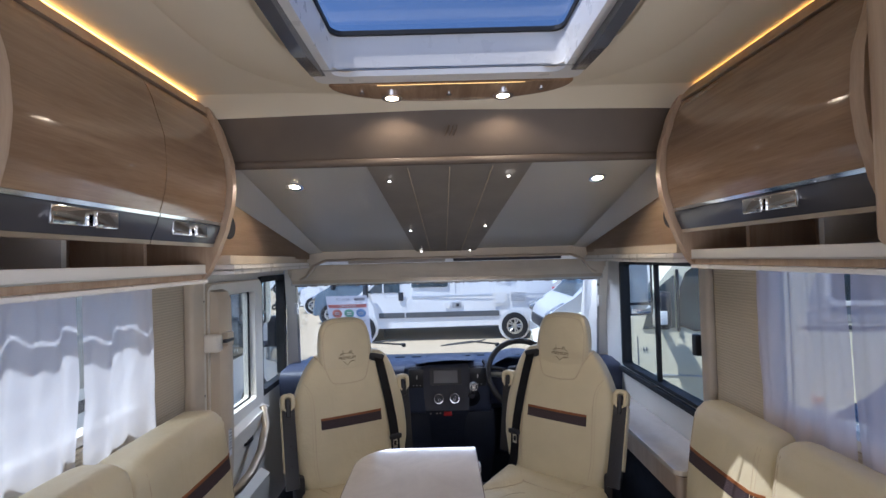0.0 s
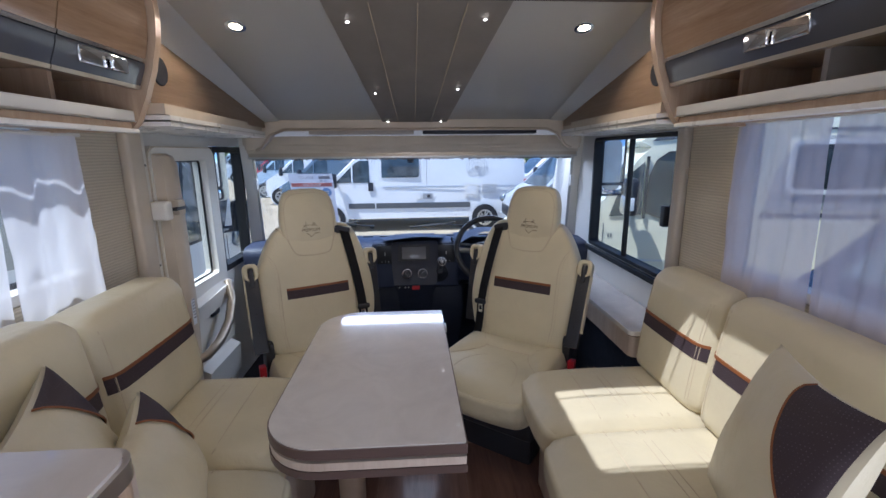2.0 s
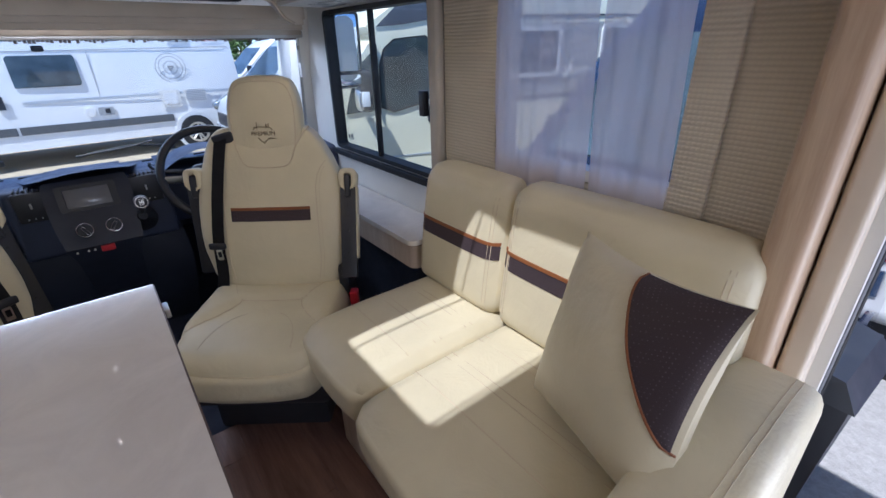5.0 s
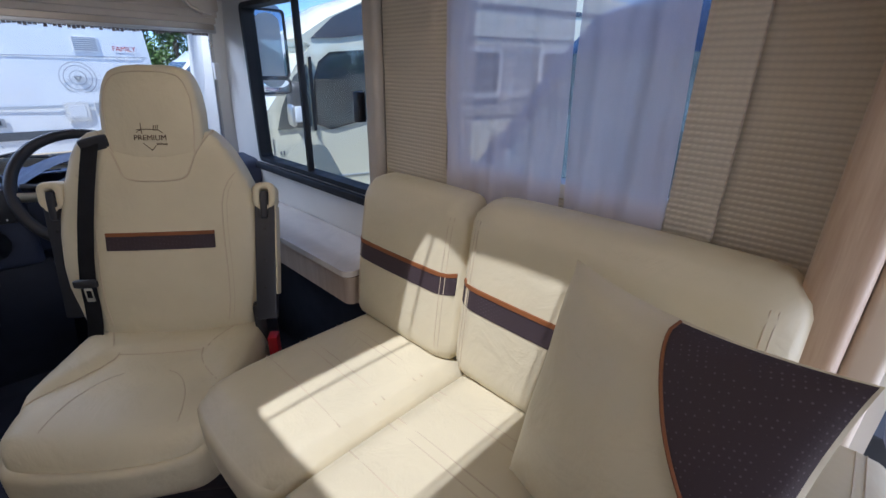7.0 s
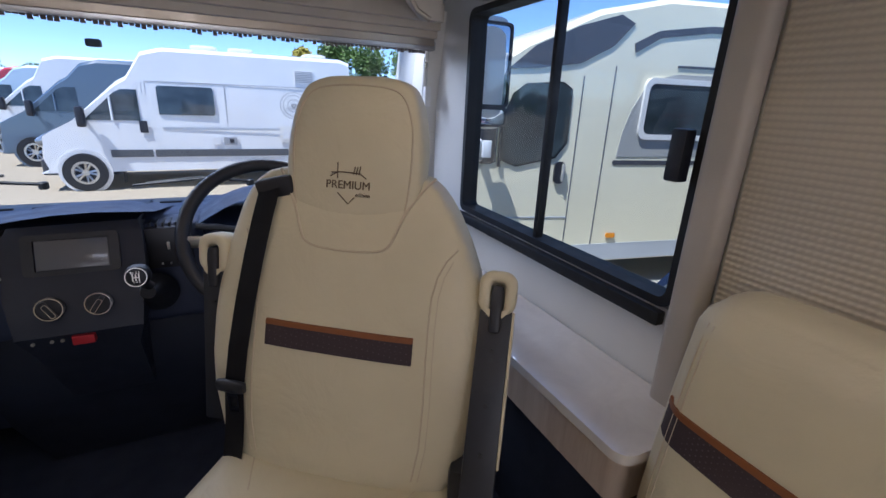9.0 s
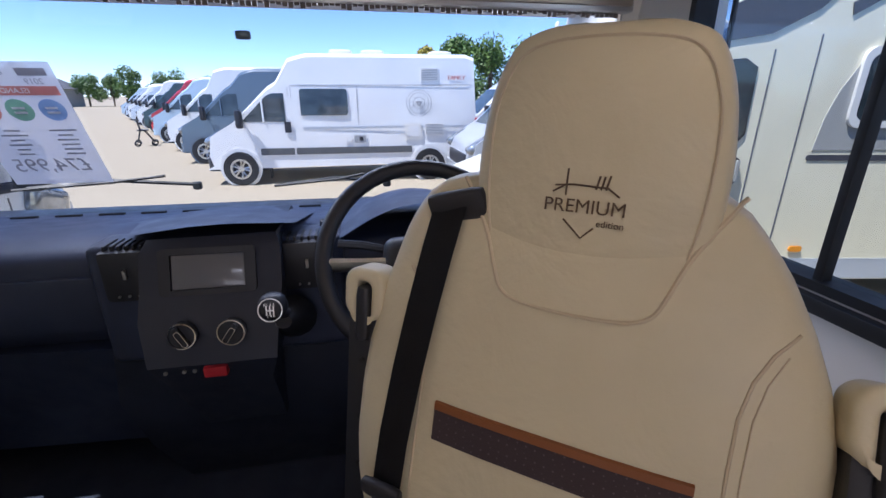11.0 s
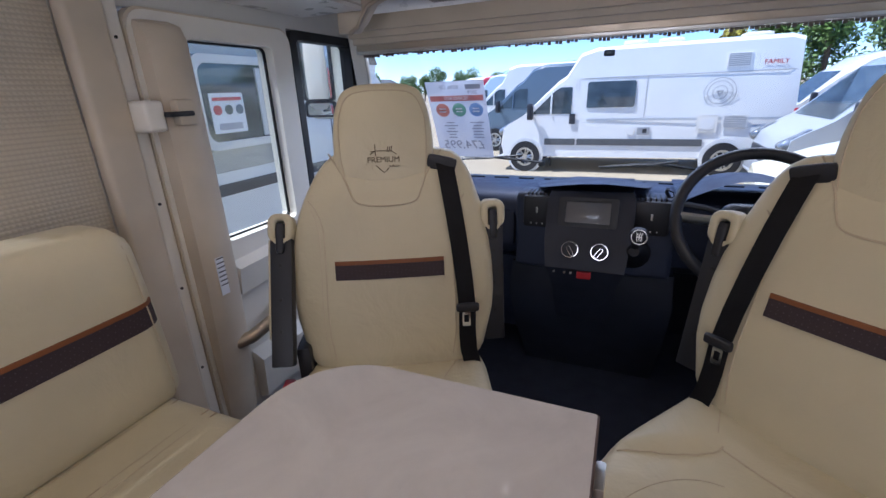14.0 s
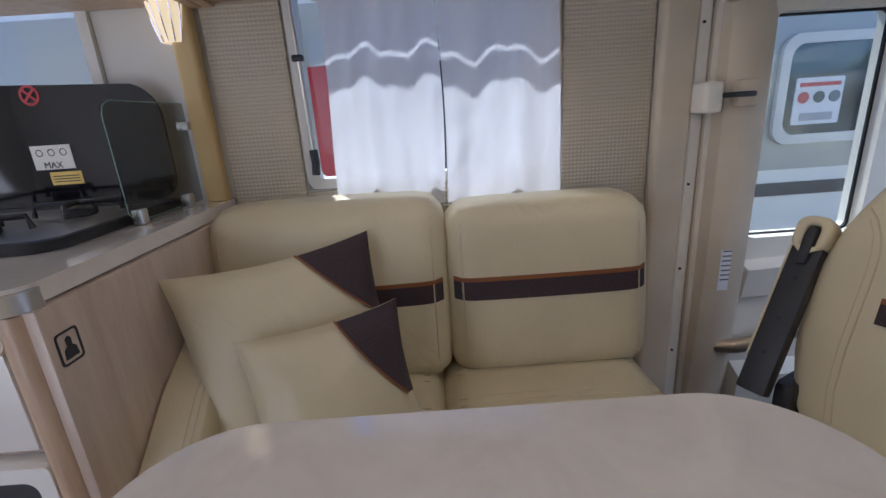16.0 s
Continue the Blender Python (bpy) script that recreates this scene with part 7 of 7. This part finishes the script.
    part("headlamp", moved(moved(pad(0.5, 0.12, 0.22, 0.05, (0, 0, 0), 5), Matrix.Translation((1.60 - X0, 0.02, 0.22 + Z)) @ pose(0, 0, 0, 0, -25, 0)), F), LAMPGLASS, v)


sil = [(x - X0, z + Z) for x, z in ((1.32, -0.42), (1.22, -0.1), (1.30, 0.22), (1.85, 0.44), (2.20, 0.54), (2.76, 1.26), (2.86, 1.36), (2.74, 1.42), (3.05, 1.66), (3.7, 1.95), (4.4, 2.10), (6.0, 2.14), (9.9, 2.14), (10.0, 2.0), (10.0, -0.40))]
motorhome((1.437, 5.02, GZ), -10.0, "pearl cream coachbuilt motorhome with grey side panel", False, PAINT["cream"], None, sil,
          [(4.26 - X0, 0.85 + Z, 5.30 - X0, 1.42 + Z), (5.98 - X0, 0.88 + Z, 7.1 - X0, 1.45 + Z)],
          [(4.04 - X0, 0.60 + Z, 9.9 - X0, 0.645 + Z, M["greyband"]), (3.70 - X0, -0.40 + Z, 9.95 - X0, -0.22 + Z, PAINT["silver"])], cream_extras)


# the grey and white motorhome beside the passenger door, nose ahead
def grey_extras(v, plate, F):
    NOSE = 6.2
    q = lambda pts, off, mat, name, parent=v, label="": part(name, moved(prism([(NOSE - y, z + Z) for y, z in pts], 1, -off, -off + 0.012), F), mat, parent, label)
    part("headlamp", moved(moved(pad(0.5, 0.10, 0.24, 0.05, (0, 0, 0), 5), Matrix.Translation((0.34, 0.0, 0.98)) @ pose(0, 0, 0, 0, -20, 0)), F), LAMPGLASS, v)
    tag = plate(2.74, 1.66, 3.00, 1.90, 0.024, M["paper"], "price_card", v, 0.01)
    for k, c in enumerate(("red", "green", "blue")):
        part("badge", moved(moved(disc(0.03, 0.004, 16), pose(2.955 - 0.085 * k, -0.026, 1.80, 90, 0, 0)), F), PAINT[c], tag)
    plate(2.76, 1.855, 2.98, 1.875, 0.028, PAINT["red"], "card_band", tag, 0.005)
    plate(2.78, 1.68, 2.96, 1.72, 0.028, grey, "card_price", tag, 0.005)
    part("window_bar", moved(box((2.56, -0.03, 1.62), (2.60, -0.012, 2.05)), F), M["offwhite"], v)
    for x in (0.95, 6.4):
        part("wheel_well", moved(moved(disc(0.44, 0.012, 28), pose(x, 0.004, 0.40, 90, 0, 0)), F), M["rubber"], v)
        part("wheel", moved(moved(ring(0.2, 0.36, 0.1, 28), pose(x, -0.02, 0.36, 90, 0, 0)), F), M["rubber"], v)
    # cab door: side glass, quarter glass, mirror, seams, and the brown panel over the cab
    q([(4.60, 1.27), (5.06, 1.225), (5.33, 0.42), (4.46, 0.42)], 0.014, M["rubber"], "window_seal")
    q([(4.63, 1.245), (5.045, 1.20), (5.295, 0.45), (4.49, 0.45)], 0.018, DARKGLASS, "door_window")
    q([(5.12, 1.205), (5.30, 1.10), (5.46, 0.97), (5.58, 0.80), (5.40, 0.46)], 0.016, DARKGLASS, "quarter_window")
    q([(4.40, -0.3), (4.412, -0.3), (4.412, 1.32), (4.40, 1.32)], 0.005, M["screen"], "door_gap")
    q([(5.46, -0.3), (5.472, -0.3), (5.472, 0.36), (5.46, 0.36)], 0.005, M["screen"], "door_gap")
    q([(5.24, 1.40), (5.10, 1.63), (4.66, 1.98), (4.1, 2.06), (4.1, 1.42), (4.6, 1.385)], 0.012, M["taupe"], "overcab_panel", v, "glossy brown panel over the cab")
    # red plate added here in place of a separate red vehicle
    q([(0.36, 0.45), (0.74, 0.45), (0.74, 1.38), (0.36, 1.38)], 0.012, PAINT["red"], "red_vehicle_plate", v, "red plate standing in for a separate red vehicle")
    m_ = part("door_mirror", moved(moved(pad(0.16, 0.20, 0.38, 0.05, (0, 0, 0), 5), Matrix.Translation((NOSE - 5.46, -0.20, 0.60 + Z))), F), M["plastic_dark"], v, "black door mirror")
    part("indicator", moved(box((NOSE - 5.52, -0.31, 0.50 + Z), (NOSE - 5.44, -0.285, 0.66 + Z), 0.01), F), LAMPGLASS, m_)
    part("mirror_arm", moved(tube([(NOSE - 5.40, 0.0, 0.44 + Z), (NOSE - 5.44, -0.16, 0.46 + Z)], 0.04, 6), F), M["plastic_dark"], v)
    plate(3.6, 0.6, 4.3, 1.25, 0.012, M["offwhite"], "body_panel", v, 0.08)


sil = [(0.10, 0.32), (0.0, 0.65), (0.05, 0.95), (0.16, 1.12), (0.42, 1.33), (0.62, 1.66), (0.80, 1.88), (1.0, 2.04), (0.98, 2.12), (1.12, 2.36), (1.6, 2.72), (2.5, 2.85), (8.2, 2.85), (8.3, 2.6), (8.3, 0.35)]
motorhome((-2.30, 6.2, GZ), -90.0, "grey and white motorhome with a framed window and dark waist band", True, PAINT["white"], None, sil,
          [(2.32, 1.56, 3.10, 2.12), (4.5, 1.50, 5.4, 2.15)],
          [(2.2, 1.42, 8.2, 2.40, PAINT["grey"]), (1.9, 1.27, 8.2, 1.345, M["greyband"])], grey_extras)


panel_van((1.80, 0.67, GZ), 0.0, mat_paint("blue_black_body_paint", (0.010, 0.014, 0.03), 0.12), "dark blue van parked close beside the curtained window", 2.45, 5.4, False)
panel_van((1.95, 9.2, GZ), 0.0, PAINT["silver"], "silver van with a sloping bonnet parked before the camper van", 2.25, 5.2, False, "paint")
panel_van((3.2, 15.4, GZ), 0.0, PAINT["white"], "white camper van behind the high-roof camper van", 2.45, 5.99, False)

# caravan side seen through the entrance
cv = thing("caravan", "white caravan with blue and red side stripes", "caravan", "", (3.5, -5.2, GZ), 0)
part("body", box((0, 0, 0.35), (2.2, 6.0, 2.6), 0.12, 3), PAINT["white"], cv)
for z0, z1, mt in ((0.55, 0.72, "navy"), (0.78, 0.86, "red"), (0.92, 1.45, "navy")):
    part("side_stripe", box((-0.012, 0.2, z0), (0.001, 5.8, z1)), PAINT[mt], cv)
part("service_hatch", frame_of(round_rect(4.4, 0.42, 5.1, 0.54, 0.04), round_rect(4.42, 0.44, 5.08, 0.52, 0.03), 0, -0.015, 0.0), M["rubber"], cv)
part("wheel", moved(ring(0.18, 0.33, 0.2, 28), pose(0.02, 1.6, 0.33, 0, 90, 0)), M["rubber"], cv)
part("skirt", box((0.06, 0.1, 0.0), (0.10, 5.9, 0.36)), M["rubber"], cv)

# unseen awning case over the lounge window, added to shade the curtains
aw = thing("unseen_awning_case", "unseen white awning case outside, added to shade the curtains", "awning")
part("case", box((-1.315, -0.2, 1.78), (-1.152, 2.4, 1.90), 0.02), M["white"], aw)
# added rail under the case; the gap leaves a lit line on the curtains
part("shade_rail", box((-1.330, -0.2, 1.740), (-1.305, 2.4, 1.766), 0.005), M["white"], aw)


# ---- trees, house, lamp post ----
def mat_leaf(name, a, b):
    m = Mat(name)
    g = m.t.nodes.new("ShaderNodeNewGeometry")
    m.base(m.ramp(g.outputs["Random Per Island"], [(0.1, a), (0.9, b)]))
    m.set(Roughness=0.6, Subsurface_Weight=0.0)
    return m.m


LEAF = mat_leaf("green_leaves", (0.05, 0.10, 0.018), (0.14, 0.23, 0.045))
LEAF_Y = mat_leaf("yellow_leaves", (0.25, 0.20, 0.02), (0.42, 0.36, 0.05))
BARK = mat_plain("bark", (0.11, 0.08, 0.055), 0.9, bump=0.6, fine=40)


def tree(at, h, spread, leaf, seed, label):
    rg = random.Random(seed)
    t = thing("tree", label, "tree", "far trees", at)
    part("trunk", tube([(0, 0, -0.1), (0.05, 0.02, h * 0.25), (-0.04, 0.05, h * 0.5), (0.0, 0.0, h * 0.8)], 0.03 * h, 8), BARK, t)
    clumps = []
    for k in range(9):
        a, r = rg.uniform(0, 6.28), rg.uniform(0.3, 1.0) * spread
        z = h * rg.uniform(0.35, 0.92) 
        e = Vector((r * math.cos(a) * (1.25 - z / h), r * math.sin(a) * (1.25 - z / h), z))
        part("limb", tube([(0, 0, z * 0.55), (e.x * 0.5, e.y * 0.5, z * 0.8), tuple(e)], 0.008 * h, 5), BARK, t)
        clumps.append((e, spread * rg.uniform(0.35, 0.6)))
    vs, fs = [], []
    for e, r in clumps:
        for _ in range(420):
            d = Vector((rg.gauss(0, 1), rg.gauss(0, 1), rg.gauss(0, 0.8))).normalized() * r * rg.uniform(0.45, 1.05)
            p = e + d
            s = h * rg.uniform(0.018, 0.036)
            u = Vector((rg.gauss(0, 1), rg.gauss(0, 1), rg.gauss(0, 1))).normalized()
            w = u.orthogonal().normalized()
            n = len(vs)
            vs += [p - u * s, p + w * s * 0.6, p + u * s, p - w * s * 0.6]
            fs.append((n, n + 1, n + 2, n + 3))
    me = bpy.data.meshes.new("crown")
    me.from_pydata(vs, [], fs)
    me.materials.append(leaf)
    ob = new("crown", me)
    ob.parent = t
    return t


rg = random.Random(12)
tree((4.3, 30, GZ), 4.7, 1.1, LEAF_Y, 1, "yellow-leaved tree behind the vans")
for k in range(9):
    tree((9.0 + 3.1 * k + rg.uniform(-0.8, 0.8), 39 + rg.uniform(-2, 4), GZ), rg.uniform(5.2, 7.0), rg.uniform(2.0, 2.9), LEAF, 20 + k, "green broadleaf tree behind the yard")
for k in range(12):
    tree((-62 + 4.6 * k + rg.uniform(-1.2, 1.2), 92 + rg.uniform(-4, 6), GZ), rg.uniform(4.6, 7.0), rg.uniform(2.0, 3.4), LEAF, 40 + k, "green broadleaf tree at the far edge of the yard")
hs = thing("house", "low grey gabled house at the end of the yard", "house", "", (-52, 88, GZ))
part("wall", box((-4, 0, 0), (4, 7, 3.0)), mat_plain("grey_render", (0.35, 0.34, 0.33), 0.8), hs)
part("roof", prism([(-4.5, 2.9), (4.5, 2.9), (0, 4.9)], 1, -0.4, 7.4), mat_plain("grey_slate", (0.12, 0.12, 0.13), 0.7), hs)
wd = part("window", box((-0.9, -0.06, 3.0), (0.9, 0.02, 3.9)), M["white"], hs)
part("pane", box((-0.75, -0.09, 3.1), (0.75, -0.05, 3.8)), DARKGLASS, wd)
sd = thing("shed", "long low yard building with brown roof", "building", "", (-72, 84, GZ))
part("wall", box((-12, 0, 0), (8, 8, 2.6)), mat_plain("pale_render", (0.55, 0.52, 0.47), 0.8), sd)
part("roof", prism([(-0.6, 2.5), (8.6, 2.5), (4, 4.3)], 0, -12.5, 8.5), mat_plain("brown_tiles", (0.16, 0.11, 0.08), 0.8), sd)
lpst = thing("lamp_post", "tall grey lamp post behind the yard", "lamp post", "", (15.0, 35, GZ))
part("pole", tube([(0, 0, 0), (0, 0, 3.5), (0, 0, 6.4)], 0.06, 8), M["alu"], lpst)
part("lantern", rings([[(r * math.cos(a), r * math.sin(a), z) for a in (2 * math.pi * k / 10 for k in range(10))] for r, z in ((0.08, 6.3), (0.18, 6.5), (0.16, 6.8), (0.05, 6.95))]), M["white"], lpst)
ro = thing("rollator", "black folding wheeled walking frame on the gravel", "walking frame", "", (-7.9, 20.3, GZ), 20)
for x, y in ((0, 0), (0.55, 0), (0, 0.5), (0.55, 0.5)):
    part("wheel", moved(ring(0.07, 0.11, 0.04, 16), pose(x, y, 0.11, 90, 0, 0)), M["rubber"], ro)
for y in (0, 0.5):
    part("side_tube", tube([(0, y, 0.12), (0.15, y, 0.6), (0.1, y, 0.95), (-0.1, y, 0.98)], 0.018, 6), M["plastic_dark"], ro)
    part("side_tube", tube([(0.55, y, 0.12), (0.3, y, 0.55), (0.12, y, 0.62)], 0.018, 6), M["plastic_dark"], ro)
part("seat", box((0.05, 0.02, 0.56), (0.42, 0.48, 0.60), 0.01), M["plastic_dark"], ro)
